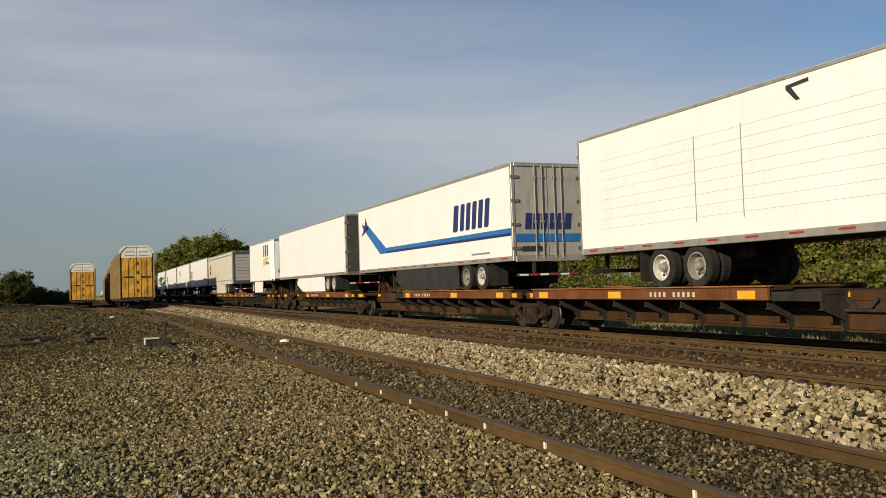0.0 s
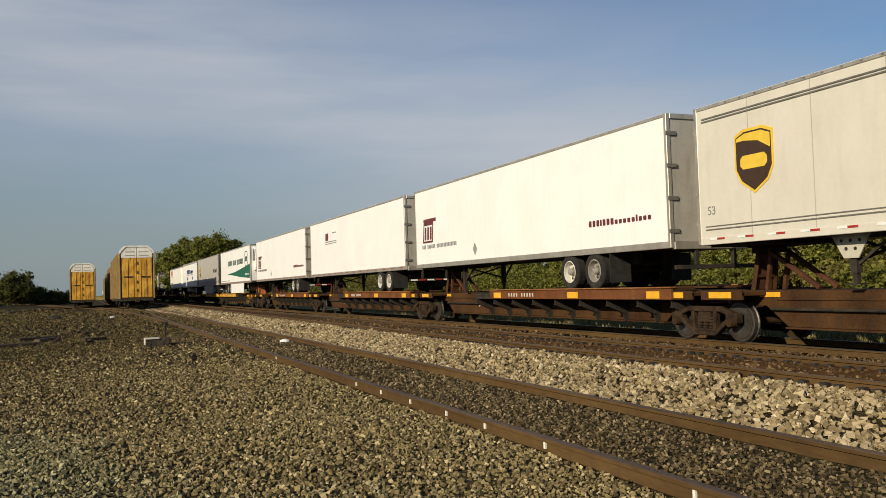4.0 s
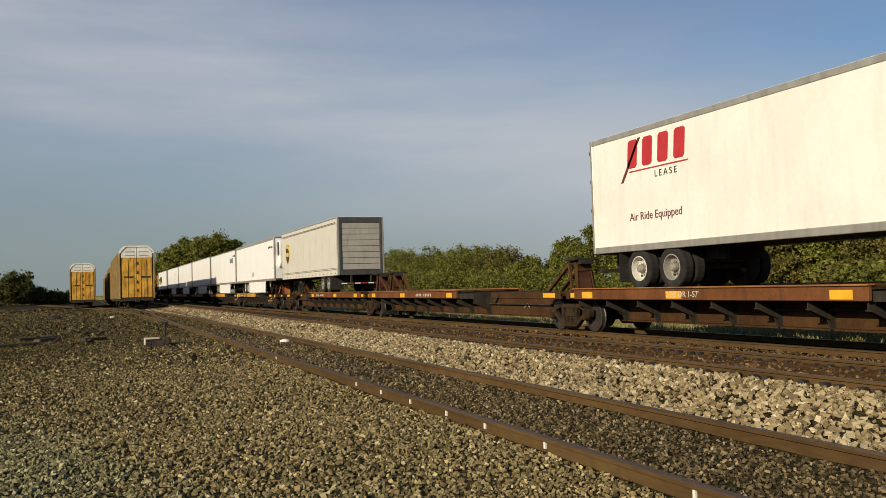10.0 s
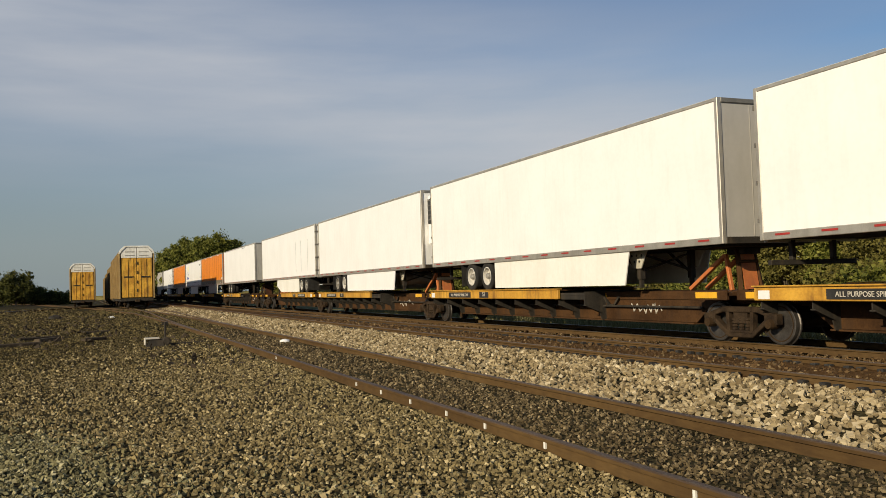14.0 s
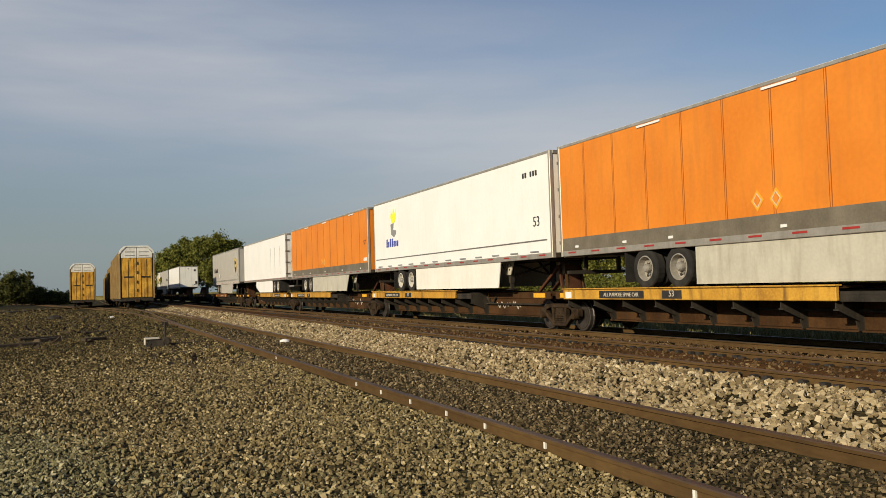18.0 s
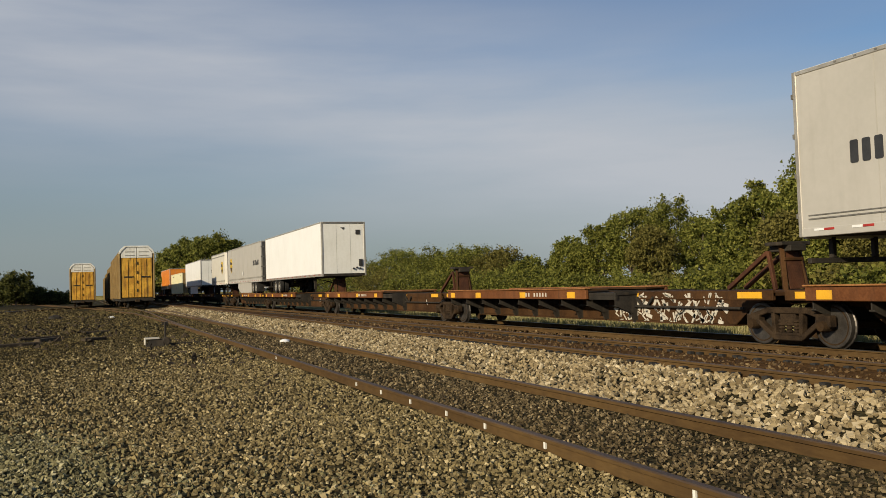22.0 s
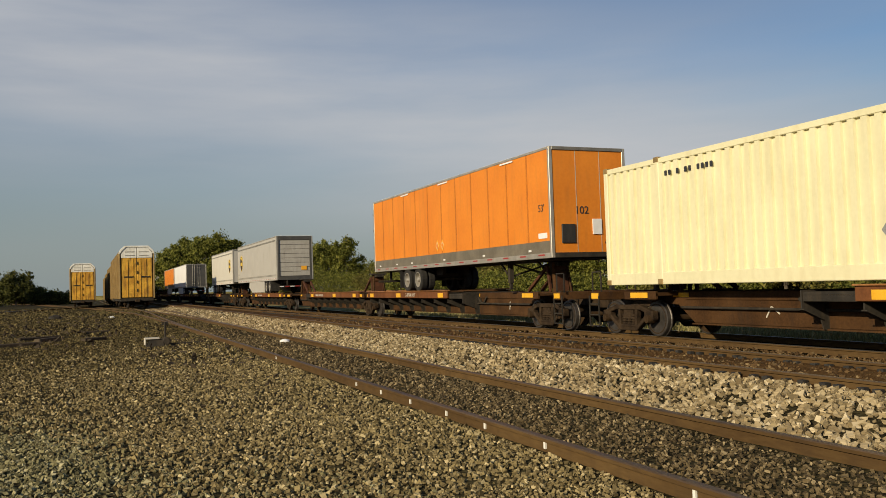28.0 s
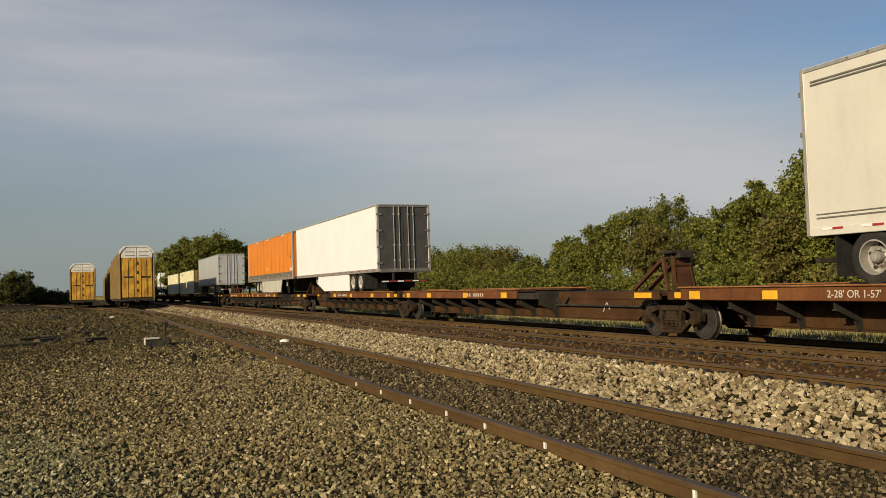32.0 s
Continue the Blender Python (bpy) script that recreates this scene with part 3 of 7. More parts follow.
# dark broken lumps strewn beside the siding
p, s = bed(1.2, 3.05, ((9, 15, 5.0, 0.05), (15, 26, 5.0, 0.085)), 0.005)
p2, s2 = bed(-4.5, 1.2, ((22, 60, 1.1, 0.13),), 0.005)
scatter("slag_lumps", p + p2, s + s2, M["tie"], "dark broken lumps of slag and rotten tie", flat=0.3, cat="debris")

# ================= trailers =================
TOP, FLOOR_Z = 5.19, 2.08          # roof and underside of a trailer above the rail
SIDE = 1.295
DECK = 1.17


def stripes(bm, x, cells, t=0.012):
    """Flat marks on a side wall: (y0, y1, z0, z1) each."""
    for y0, y1, z0, z1 in cells:
        box(bm, x - t, x, y0, y1, z0, z1)


def wheel_mesh(rim):
    def make():
        bm = bmesh.new()
        lathe(bm, [(-0.13, 0.30), (-0.14, 0.40), (-0.125, 0.462), (-0.09, 0.48), (0.09, 0.48), (0.125, 0.462), (0.14, 0.40), (0.13, 0.30)], "x", 24, caps=False)
        return shape(bm, M["rubber"], "tyre", smooth=False)

    def make_rim():
        bm = bmesh.new()
        lathe(bm, [(0.10, 0.305), (-0.135, 0.305), (-0.138, 0.280), (0.03, 0.266), (0.05, 0.2), (0.0, 0.16), (-0.02, 0.12), (0.04, 0.11)], "x", 24)
        for i in range(10):
            a = math.pi * i / 5
            lathe(bm, [(-0.045, 0.014), (0.0, 0.014)], "x", 6, (0, 0.14 * math.cos(a), 0.14 * math.sin(a)))
        return shape(bm, M[rim], "rim")

    def make_hub():
        bm = bmesh.new()
        lathe(bm, [(-0.02, 0.105), (-0.10, 0.1), (-0.15, 0.075), (-0.16, 0.03)], "x", 16)
        return shape(bm, M["rim_rust"] if rim == "rim_rust" else M["rim_steel"], "hub")

    def make_holes():
        bm = bmesh.new()
        for i in range(5):
            a = 2 * math.pi * (i + 0.25) / 5
            lathe(bm, [(0.028, 0.040), (0.06, 0.040)], "x", 10, (0, 0.212 * math.cos(a), 0.212 * math.sin(a)))
        return shape(bm, M["black"], "hand_holes")
    return kept("tyre", make), kept("rim" + rim, make_rim), kept("hub" + rim, make_hub), kept("holes", make_holes)


def axle(parent, y, rim, z=DECK + 0.48):
    """Dual wheels on both ends of one axle."""
    t, r, h, o = wheel_mesh(rim)

    def bar():
        bm = bmesh.new()
        lathe(bm, [(-0.95, 0.07), (0.95, 0.07)], "x", 10)
        return shape(bm, M["under"], "axle_beam")
    ax = child("axle", kept("axle_beam", bar), parent, (0, y, z))
    for s in (-1, 1):
        for k, x in enumerate((1.12, 0.80)):
            w = child("wheel", t, ax, (s * x, 0, 0), turn=0 if s < 0 else 180)
            if k == 0:
                child("rim", r, ax, (s * x, 0, 0), turn=0 if s < 0 else 180)
                child("hub", h, ax, (s * x, 0, 0), turn=0 if s < 0 else 180)
                if s < 0:
                    child("hand_holes", o, ax, (s * x, 0, 0), label="dark hand holes round the wheel disc")


def letters(bm, x, y0, z0, cells, h, w, gap, slope=0.0, lead=1):
    """Rows of upright blocks the size of lettering, on the side wall."""
    y = y0
    for c in cells:
        if c != " ":
            ww = w * (1.25 if c == "w" else 0.55 if c == "i" else 1.0)
            hh = h * (0.68 if c == "s" else 1.0)
            # plain blocks with clipped corners
            a, b = y, y + lead * ww
            y_lo, wd = min(a, b), abs(b - a)
            k = min(0.3, 0.12 * wd / hh)
            out = ((0.12, 0), (0.70, 0), (0.82, k), (0.82, 1 - k), (0.70, 1), (0.12, 1), (0, 1 - k), (0, k))
            prism(bm, [(y_lo + u * wd + slope * v * hh, z0 + v * hh) for u, v in out], "x", x - 0.012, x)
        y += lead * (w + gap) * (1.25 if c == "w" else 0.6 if c == "i" else 1.0)


def words(name, text, size, parent, at, mat, flip=False, face="side", label=""):
    """Readable lettering in the built-in font, standing on a wall that faces -X ('side') or -Y ('end')."""
    cu = bpy.data.curves.new(name, "FONT")
    cu.body, cu.size, cu.extrude, cu.align_x = text, size, 0.004, "CENTER"
    ob = new(name, cu)
    dg = bpy.context.evaluated_depsgraph_get()
    dg.update()
    me = bpy.data.meshes.new_from_object(ob.evaluated_get(dg))
    bpy.data.objects.remove(ob)
    me.materials.clear()
    me.materials.append(mat)
    o = new(name, me)
    o.parent = parent
    o.matrix_basis = pose(*at, 90, 0, -90 if face == "side" else 0)
    if label:
        o["label"] = label
    return o


def shield(parent, y, z, h, x=-SIDE - 0.016):
    """A brown crest with a gold brow."""
    w = h * 0.40
    out = [(-w, h * 0.42), (-w * 0.5, h * 0.5), (w * 0.5, h * 0.5), (w, h * 0.42), (w, -h * 0.12), (w * 0.72, -h * 0.32), (0, -h * 0.5), (-w * 0.72, -h * 0.32), (-w, -h * 0.12)]
    bm = bmesh.new()
    prism(bm, [(y + a, z + b) for a, b in out], "x", x - 0.004, x + 0.02)
    part("crest", bm, M["choc"], parent, "brown shield-shaped emblem")
    k = 1.1
    bm = bmesh.new()
    prism(bm, [(y + a * k, z + b * k) for a, b in out], "x", x + 0.002, x + 0.018)
    part("crest_rim", bm, M["gold"], parent, "gold outline of the emblem")
    bm = bmesh.new()
    prism(bm, [(y + w * 0.96, z + h * 0.40), (y + w * 0.48, z + h * 0.47), (y - w * 0.48, z + h * 0.47), (y - w * 0.96, z + h * 0.40), (y - w * 0.96, z + h * 0.16),
               (y - w * 0.3, z + h * 0.31), (y + w * 0.5, z + h * 0.355), (y + w * 0.96, z + h * 0.35)], "x", x - 0.008, x)
    part("crest_brow", bm, M["gold"], parent, "gold sweep across the emblem")
    bm = bmesh.new()
    r, y0, y1, z0, z1 = 0.06 * h, y - w * 0.76, y + w * 0.76, z - h * 0.13, z + h * 0.10
    prism(bm, [(y0 + r, z0), (y1 - r, z0), (y1, z0 + r), (y1, z1 - r), (y1 - r, z1), (y0 + r, z1), (y0, z1 - r), (y0, z0 + r)], "x", x - 0.009, x)
    part("crest_mark", bm, M["gold"], parent, "plain gold bar on the emblem")


def trailer(label, L, nose, wall, front=None, doors=None, skirt=None, reefer=False, pup=False, rim="rim_white", rails="alu", seams=0, band=False,
            flange=0.0, chamfer=False, tape=True, end_mat=None, top=TOP, foot_rail=0.16, legs=True, slider=2.9, roll=False, seam_mat="seam", group="trailers on the train"):
    """A road trailer on its wheels. nose 'lead': its front stands at y = 0; 'trail': its front stands at y = L."""
    T = thing("trailer", label, "trailer", group)
    lead = nose == "lead"

    def Y(d):
        return d if lead else L - d
    z0, z1 = FLOOR_Z, top
    zt, zb = z1 - flange, z0 + foot_rail
    wm, rm = M[wall], M[rails]
    ch = 0.30 if chamfer else 0.0
    # walls
    for s in (-1, 1):
        bm = bmesh.new()
        xs = sorted((s * SIDE, s * (SIDE - 0.05)))
        ya, yb = sorted((Y(ch + 0.01 if chamfer else 0.10), Y(L - 0.10)))
        box(bm, *xs, ya, yb, zb, zt - 0.09)
        part("side_wall", bm, wm, T)
        bm = bmesh.new()
        xs = sorted((s * (SIDE + 0.014), s * (SIDE - 0.06)))
        box(bm, *xs, *sorted((Y(0.02 + ch), Y(L - 0.02))), zt - 0.09, z1 - 0.01)
        if chamfer:
            prism(bm, [(s * (SIDE + 0.014), Y(ch + 0.03)), (s * (SIDE - ch * 0.8), Y(-0.014)), (s * (SIDE - ch * 0.8 - 0.06), Y(0.06)), (s * (SIDE - 0.06), Y(ch + 0.05))], "z", zt - 0.09, z1 - 0.012)
        part("top_rail", bm, rm, T, "metal top rail", bevel=0.012)
        bm = bmesh.new()
        xs = sorted((s * (SIDE + 0.012), s * (SIDE - 0.06)))
        box(bm, *xs, *sorted((Y(0.02 + ch), Y(L - 0.02))), z0, zb)
        if chamfer:
            prism(bm, [(s * (SIDE + 0.012), Y(ch + 0.03)), (s * (SIDE - ch * 0.8), Y(-0.012)), (s * (SIDE - ch * 0.8 - 0.06), Y(0.06)), (s * (SIDE - 0.06), Y(ch + 0.05))], "z", z0, zb)
        part("bottom_rail", bm, rm if wall not in ("beige", "parcel") else wm, T, "metal bottom rail", bevel=0.01)
        for d, nm in ((0.0, "front_post"), (L - 0.10, "rear_post")):
            bm = bmesh.new()
            ya, yb = sorted((Y(d), Y(d + 0.10)))
            xs = sorted((s * (SIDE + 0.016), s * (SIDE - 0.10)))
            if nm == "front_post" and chamfer:
                pts = [(s * (SIDE + 0.004), Y(ch)), (s * (SIDE - ch * 0.8), Y(0)), (s * (SIDE - ch * 0.8 - 0.05), Y(0.05)), (s * (SIDE - 0.06), Y(ch + 0.04))]
                prism(bm, pts, "z", zb, zt - 0.09)
            else:
                box(bm, *xs, ya, yb, z0, z1 - 0.005)
            part(nm, bm, rm if nm == "rear_post" or not chamfer else wm, T, "corner post", bevel=0.012)
    bm = bmesh.new()
    cx = SIDE - 0.02
    prism(bm, [(-cx, Y(L - 0.03)), (cx, Y(L - 0.03)), (cx, Y(0.03 + ch)), (cx - ch * 0.8, Y(0.03)), (-cx + ch * 0.8, Y(0.03)), (-cx, Y(0.03 + ch))], "z", z1 - 0.03, z1)
    part("roof", bm, M["white_old"], T, "pale sheet roof")
    bm = bmesh.new()
    box(bm, -SIDE + 0.07, SIDE - 0.07, 0.12, L - 0.12, z0 + 0.02, z0 + 0.12)
    part("floor", bm, M["under"], T, "dark floor with cross members")
    # front wall
    bm = bmesh.new()
    ya, yb = sorted((Y(0.02), Y(0.07)))
    box(bm, -SIDE + (0.04 if chamfer else 0.10) + ch * 0.8, SIDE - (0.04 if chamfer else 0.10) - ch * 0.8, ya, yb, z0 + 0.14, z1 - 0.10)
    part("front_wall", bm, M[front or wall], T)
    if not reefer:
        bm = bmesh.new()
        for xx in (-0.42, 0.40):
            box(bm, xx - 0.008, xx + 0.008, min(Y(0.014), Y(0.03)), max(Y(0.014), Y(0.03)), z0 + 0.16, z1 - 0.12)
        part("front_seams", bm, M["seam"], T, "upright seams of the front wall")
    for za, zc in ((z1 - 0.11, z1 - 0.008), (z0, z0 + 0.15)):
        bm = bmesh.new()
        ya, yb = sorted((Y(-0.012), Y(0.08)))
        box(bm, -SIDE + (0.03 if chamfer else 0.09) + ch * 0.8, SIDE - (0.03 if chamfer else 0.09) - ch * 0.8, ya, yb, za, zc)
        part("front_rail", bm, M["alu_dark"] if za > z0 else M["under"], T, "front cross rail", bevel=0.01)
    # rear: two doors or one roll-up door
    em = M[doors or wall]
    if roll:
        bm = bmesh.new()
        ya, yb = sorted((Y(L - 0.07), Y(L - 0.13)))
        box(bm, -SIDE + 0.23, SIDE - 0.23, ya, yb, z0 + 0.27, z1 - 0.30)
        rd = part("roll_door", bm, M["under"], T, "roll-up rear door of wide slats")
        for k in range(8):
            bm = bmesh.new()
            a = z0 + 0.28 + k * (z1 - z0 - 0.58) / 8
            ym = sorted((Y(L - 0.03), Y(L - 0.075)))
            box(bm, -SIDE + 0.225, SIDE - 0.225, *ym, a + 0.012, a + (z1 - z0 - 0.58) / 8 - 0.010)
            child("slat", shape(bm, em, "slat", bevel=0.008), rd)
        bm = bmesh.new()
        ya, yb = sorted((Y(L + 0.012), Y(L - 0.14)))
        box(bm, -SIDE + 0.09, -SIDE + 0.22, ya, yb, z0 + 0.02, z1 - 0.02)
        box(bm, SIDE - 0.22, SIDE - 0.09, ya, yb, z0 + 0.02, z1 - 0.02)
        box(bm, -SIDE + 0.22, SIDE - 0.22, ya, yb, z1 - 0.30, z1 - 0.02)
        box(bm, -SIDE + 0.22, SIDE - 0.22, ya, yb, z0, z0 + 0.27)
        part("rear_frame", bm, M["door_dark"], T, "dark frame round the rear door", bevel=0.01)
    else:
        for s in (-1, 1):
            bm = bmesh.new()
            ya, yb = sorted((Y(L - 0.02), Y(L - 0.08)))
            xs = sorted((s * 0.015, s * (SIDE - 0.11)))
            box(bm, *xs, ya, yb, z0 + 0.16, z1 - 0.13)
            dr = part("door", bm, em, T, "rear swing door")
            for off in (0.22, 0.48):
                bm = bmesh.new()
                xx = s * off
                lathe(bm, [(z0 + 0.05, 0.02), (z1 - 0.08, 0.02)], "z", 8, (xx, Y(L + 0.02), 0))
                for zz in (z0 + 0.5, z0 + 1.2, z1 - 0.5):
                    box(bm, xx - 0.05, xx + 0.05, min(Y(L - 0.01), Y(L + 0.03)), max(Y(L - 0.01), Y(L + 0.03)), zz, zz + 0.07)
                child("lock_rod", shape(bm, M["alu"], "lock_rod"), dr)
            for zz in (0.35, 1.1, 1.85, 2.6):
                bm = bmesh.new()
                xs = sorted((s * (SIDE - 0.24), s * (SIDE + 0.03)))
                box(bm, *xs, min(Y(L - 0.02), Y(L + 0.02)), max(Y(L - 0.02), Y(L + 0.02)), z0 + zz, z0 + zz + 0.09)
                child("hinge", shape(bm, M["alu_dark"], "hinge"), dr)
        for za, zc in ((z1 - 0.13, z1 - 0.008), (z0 - 0.03, z0 + 0.15)):
            bm = bmesh.new()
            ya, yb = sorted((Y(L + 0.014), Y(L - 0.10)))
            box(bm, -SIDE + 0.09, SIDE - 0.09, ya, yb, za, zc)
            part("rear_rail", bm, M["alu"] if doors != "door_dark" else M["alu_dark"], T, "rear cross rail", bevel=0.01)
    # underride guard
    bm = bmesh.new()
    ya, yb = sorted((Y(L - 0.02), Y(L - 0.12)))
    zg = DECK + 0.42
    box(bm, -1.15, 1.15, ya, yb, zg, zg + 0.10)
    for xx in (-0.55, 0.55):
        box(bm, xx - 0.05, xx + 0.05, ya, yb, zg + 0.10, z0)
    part("underride_guard", bm, M["under"], T, "rear underride bar", bevel=0.008)
    if tape:
        for k in range(6):
            bm = bmesh.new()
            xa = -1.1 + k * 0.37
            box(bm, xa, xa + 0.3, min(Y(L - 0.02), Y(L + 0.006)), max(Y(L - 0.02), Y(L + 0.006)), zg + 0.02, zg + 0.075)
            part("tape_piece", bm, M["red"] if k % 2 else M["tape"], T)
        # strips along the bottom rail
        n = int((L - 1.0) / (1.05 if wall not in ("beige", "parcel") else 0.78))
        for k in range(n):
            yk = 0.6 + k * (L - 1.2) / max(n - 1, 1)

            def strip():
                bm = bmesh.new()
                box(bm, -0.006, 0.004, *((-0.11, 0.11) if wall in ("beige", "parcel") else (-0.18, 0.18)), -0.02, 0.02)
                return shape(bm, M["red"], "tape_strip")

            def strip_w():
                bm = bmesh.new()
                box(bm, -0.006, 0.004, -0.11, 0.11, -0.02, 0.02)
                return shape(bm, M["tape"], "tape_strip")
            if wall in ("beige", "parcel"):
                child("tape_strip", kept("strip_short", strip), T, (-SIDE - 0.016, yk - 0.11, z0 + 0.12))
                child("tape_strip", kept("strip_w", strip_w), T, (-SIDE - 0.016, yk + 0.115, z0 + 0.12))
            else:
                child("tape_strip", kept("strip", strip), T, (-SIDE - 0.016, yk, z0 + foot_rail * 0.62))
    # upper band moulding
    if band:
        bm = bmesh.new()
        stripes(bm, -SIDE, [(0.25, L - 0.25, zt - 0.30, zt - 0.27), (0.25, L - 0.25, zt - 0.36, zt - 0.33)], 0.02)
        part("moulding", bm, M["alu_dark"], T, "pair of dark mouldings below the roof")
    if wall in ("beige", "parcel"):
        bm = bmesh.new()
        stripes(bm, -SIDE, [(0.25, L - 0.25, zb + 0.15, zb + 0.175), (0.25, L - 0.25, zb + 0.22, zb + 0.24)], 0.016)
        part("moulding", bm, M["alu_dark"], T, "pair of dark mouldings low on the wall")
        bm = bmesh.new()
        stripes(bm, -SIDE - 0.014, [(0.4 + 0.42 * k, 0.46 + 0.42 * k, zt - 0.06, zt - 0.03) for k in range(int((L - 0.8) / 0.42))], 0.006)
        tagged(part("rivets", bm, M["alu_dark"], T, "row of dark rivets on the roof rail"), kind="stuff")
    for k in range(seams):
        bm = bmesh.new()
        yk = (k + 1) * L / (seams + 1)
        if seam_mat == "seam_orange":
            box(bm, -SIDE - 0.004, -SIDE + 0.004, yk + 0.045, yk + 0.057, zb, zt - 0.09)
        box(bm, -SIDE - 0.004, -SIDE + 0.004, yk - 0.009, yk + 0.009, zb, zt - 0.09)
        part("panel_joint", bm, M[seam_mat], T)
    # running gear
    c0 = L - slider - (0 if not pup else -1.1)
    ds = (c0 - 0.62, c0 + 0.62) if not pup else (L - 1.15,)
    for d in ds:
        axle(T, Y(d), rim if random.random() < 0.75 or rim == "rim_steel" else "rim_steel")
    bm = bmesh.new()
    ya, yb = sorted((Y(min(ds) - 1.0), Y(min(max(ds) + 1.0, L - 0.2))))
    for s in (-1, 1):
        box(bm, s * 0.5 - 0.06, s * 0.5 + 0.06, ya, yb, DECK + 0.62, z0 + 0.03)
    for d in ds:
        box(bm, -0.6, 0.6, min(Y(d - 0.35), Y(d + 0.35)), max(Y(d - 0.35), Y(d + 0.35)), DECK + 0.56, DECK + 0.70)
    part("suspension", bm, M["under"], T, "black sliding suspension frame")
    for s in (-1, 1):
        d = max(ds) + 0.75
        if d < L - 0.1:
            bm = bmesh.new()
            box(bm, s * 0.96 - 0.32, s * 0.96 + 0.32, min(Y(d), Y(d + 0.02)), max(Y(d), Y(d + 0.02)), DECK + 0.16, z0 - 0.02)
            part("mud_flap", bm, M["rubber"], T, "black mud flap")
    # landing legs
    deep = bool(skirt) and skirt != "black" and not pup
    dl = 2.0 if pup else 3.6
    for s in (-1, 1):
        bm = bmesh.new()
        yy = Y(dl)
        box(bm, s * 0.78 - 0.07, s * 0.78 + 0.07, yy - 0.07, yy + 0.07, DECK + 0.22, z0 + 0.05)
        box(bm, s * 0.78 - 0.045, s * 0.78 + 0.045, yy - 0.045, yy + 0.045, DECK + 0.02, DECK + 0.3)
        box(bm, s * 0.78 - 0.13, s * 0.78 + 0.13, yy - 0.13, yy + 0.13, DECK + 0.012, DECK + 0.035)
        beam(bm, (s * 0.78, yy, DECK + 0.34), (s * 0.72, Y(dl + 0.85), z0 + 0.02), 0.05, 0.05)
        part("landing_leg", bm, M["under"], T, "folding landing leg with its brace")
    if deep:
        for s in (-1, 1):
            bm = bmesh.new()
            xs = sorted((s * 0.90, s * 0.87))
            prism(bm, [(Y(dl - 0.42), z0 + 0.01), (Y(dl + 0.42), z0 + 0.01), (Y(dl + 0.16), z0 - 0.42), (Y(dl - 0.16), z0 - 0.42)], "x", *xs)
            gp = part("leg_gusset", bm, M["skirt_worn"], T, "pale plate bracing the landing leg")
            bm = bmesh.new()
            for dy, dz in ((-0.2, 0.1), (0.0, 0.1), (0.2, 0.1), (-0.1, 0.25), (0.1, 0.25)):
                lathe(bm, [(s * 0.897, 0.035), (s * 0.906, 0.035)], "x", 8, (0, Y(dl) + dy, z0 - dz))
            child("gusset_holes", shape(bm, M["black"], "gusset_holes"), gp, label="dark holes through the plate")
    bm = bmesh.new()
    beam(bm, (-0.78, Y(dl), DECK + 0.42), (0.78, Y(dl), z0 - 0.05), 0.05, 0.05)
    beam(bm, (-0.78, Y(dl), z0 - 0.05), (0.78, Y(dl), DECK + 0.42), 0.05, 0.05)
    part("leg_brace", bm, M["under"], T)
    bm = bmesh.new()
    ya, yb = sorted((Y(0.15), Y(1.9)))
    box(bm, -1.1, 1.1, ya, yb, z0 - 0.05, z0 + 0.02)
    part("coupler_plate", bm, M["under"], T, "black king-pin plate")
    if skirt:
        a, b = sorted((Y(3.4 if lead else 5.1), Y(min(ds) - 0.62)))
        for s in (-1, 1):
            bm = bmesh.new()
            xs = sorted((s * (SIDE - 0.03), s * (SIDE - 0.06)))
            lo = DECK + 0.08
            cut = 0.22 if skirt in ("white", "white_old") else 0.55
            if lead:
                pts = [(a, z0 + 0.01), (a + cut, lo), (b, lo), (b, z0 + 0.01)]
            else:
                pts = [(a + 0.06, z0 + 0.01), (a, z0 - 0.3), (a, lo), (b - 1.35, lo), (b, z0 - 0.42), (b - 0.15, z0 + 0.01)]
            prism(bm, pts, "x", *xs)
            part("side_skirt", bm, M[skirt], T, "flat side skirt below the body")
    if reefer:
        bm = bmesh.new()
        ya, yb = sorted((Y(0.0), Y(-0.62)))
        yc = Y(-0.42)
        out = [(Y(0), z1 - 0.22), (Y(-0.38), z1 - 0.26), (Y(-0.62), z1 - 0.55), (Y(-0.62), z1 - 1.9), (Y(-0.5), z1 - 2.15), (Y(0), z1 - 2.2)]
        prism(bm, out, "x", -1.02, 1.02)
        u = part("cooling_unit", bm, M["white"], T, "white refrigeration unit on the front wall", bevel=0.05)
        yf = (min(Y(-0.615), Y(-0.63)), max(Y(-0.615), Y(-0.63)))
        bm = bmesh.new()
        box(bm, -0.95, 0.95, *yf, z1 - 1.32, z1 - 1.30)
        box(bm, 0.05, 0.07, *yf, z1 - 1.86, z1 - 1.32)
        box(bm, -0.55, -0.53, *yf, z1 - 1.86, z1 - 0.62)
        child("panel_seams", shape(bm, M["alu_dark"], "panel_seams"), u, label="dark seams between the unit's panels")
        bm = bmesh.new()
        for k in range(8):
            box(bm, -0.4 + k * 0.12, -0.31 + k * 0.12, *yf, z1 - 0.98, z1 - 0.86)
        for k in range(7):
            box(bm, -0.2 + k * 0.09, -0.135 + k * 0.09, *yf, z1 - 0.68, z1 - 0.62)
        child("lettering", shape(bm, M["print"], "lettering"), u, label="rows of small dark blocks")
        bm = bmesh.new()
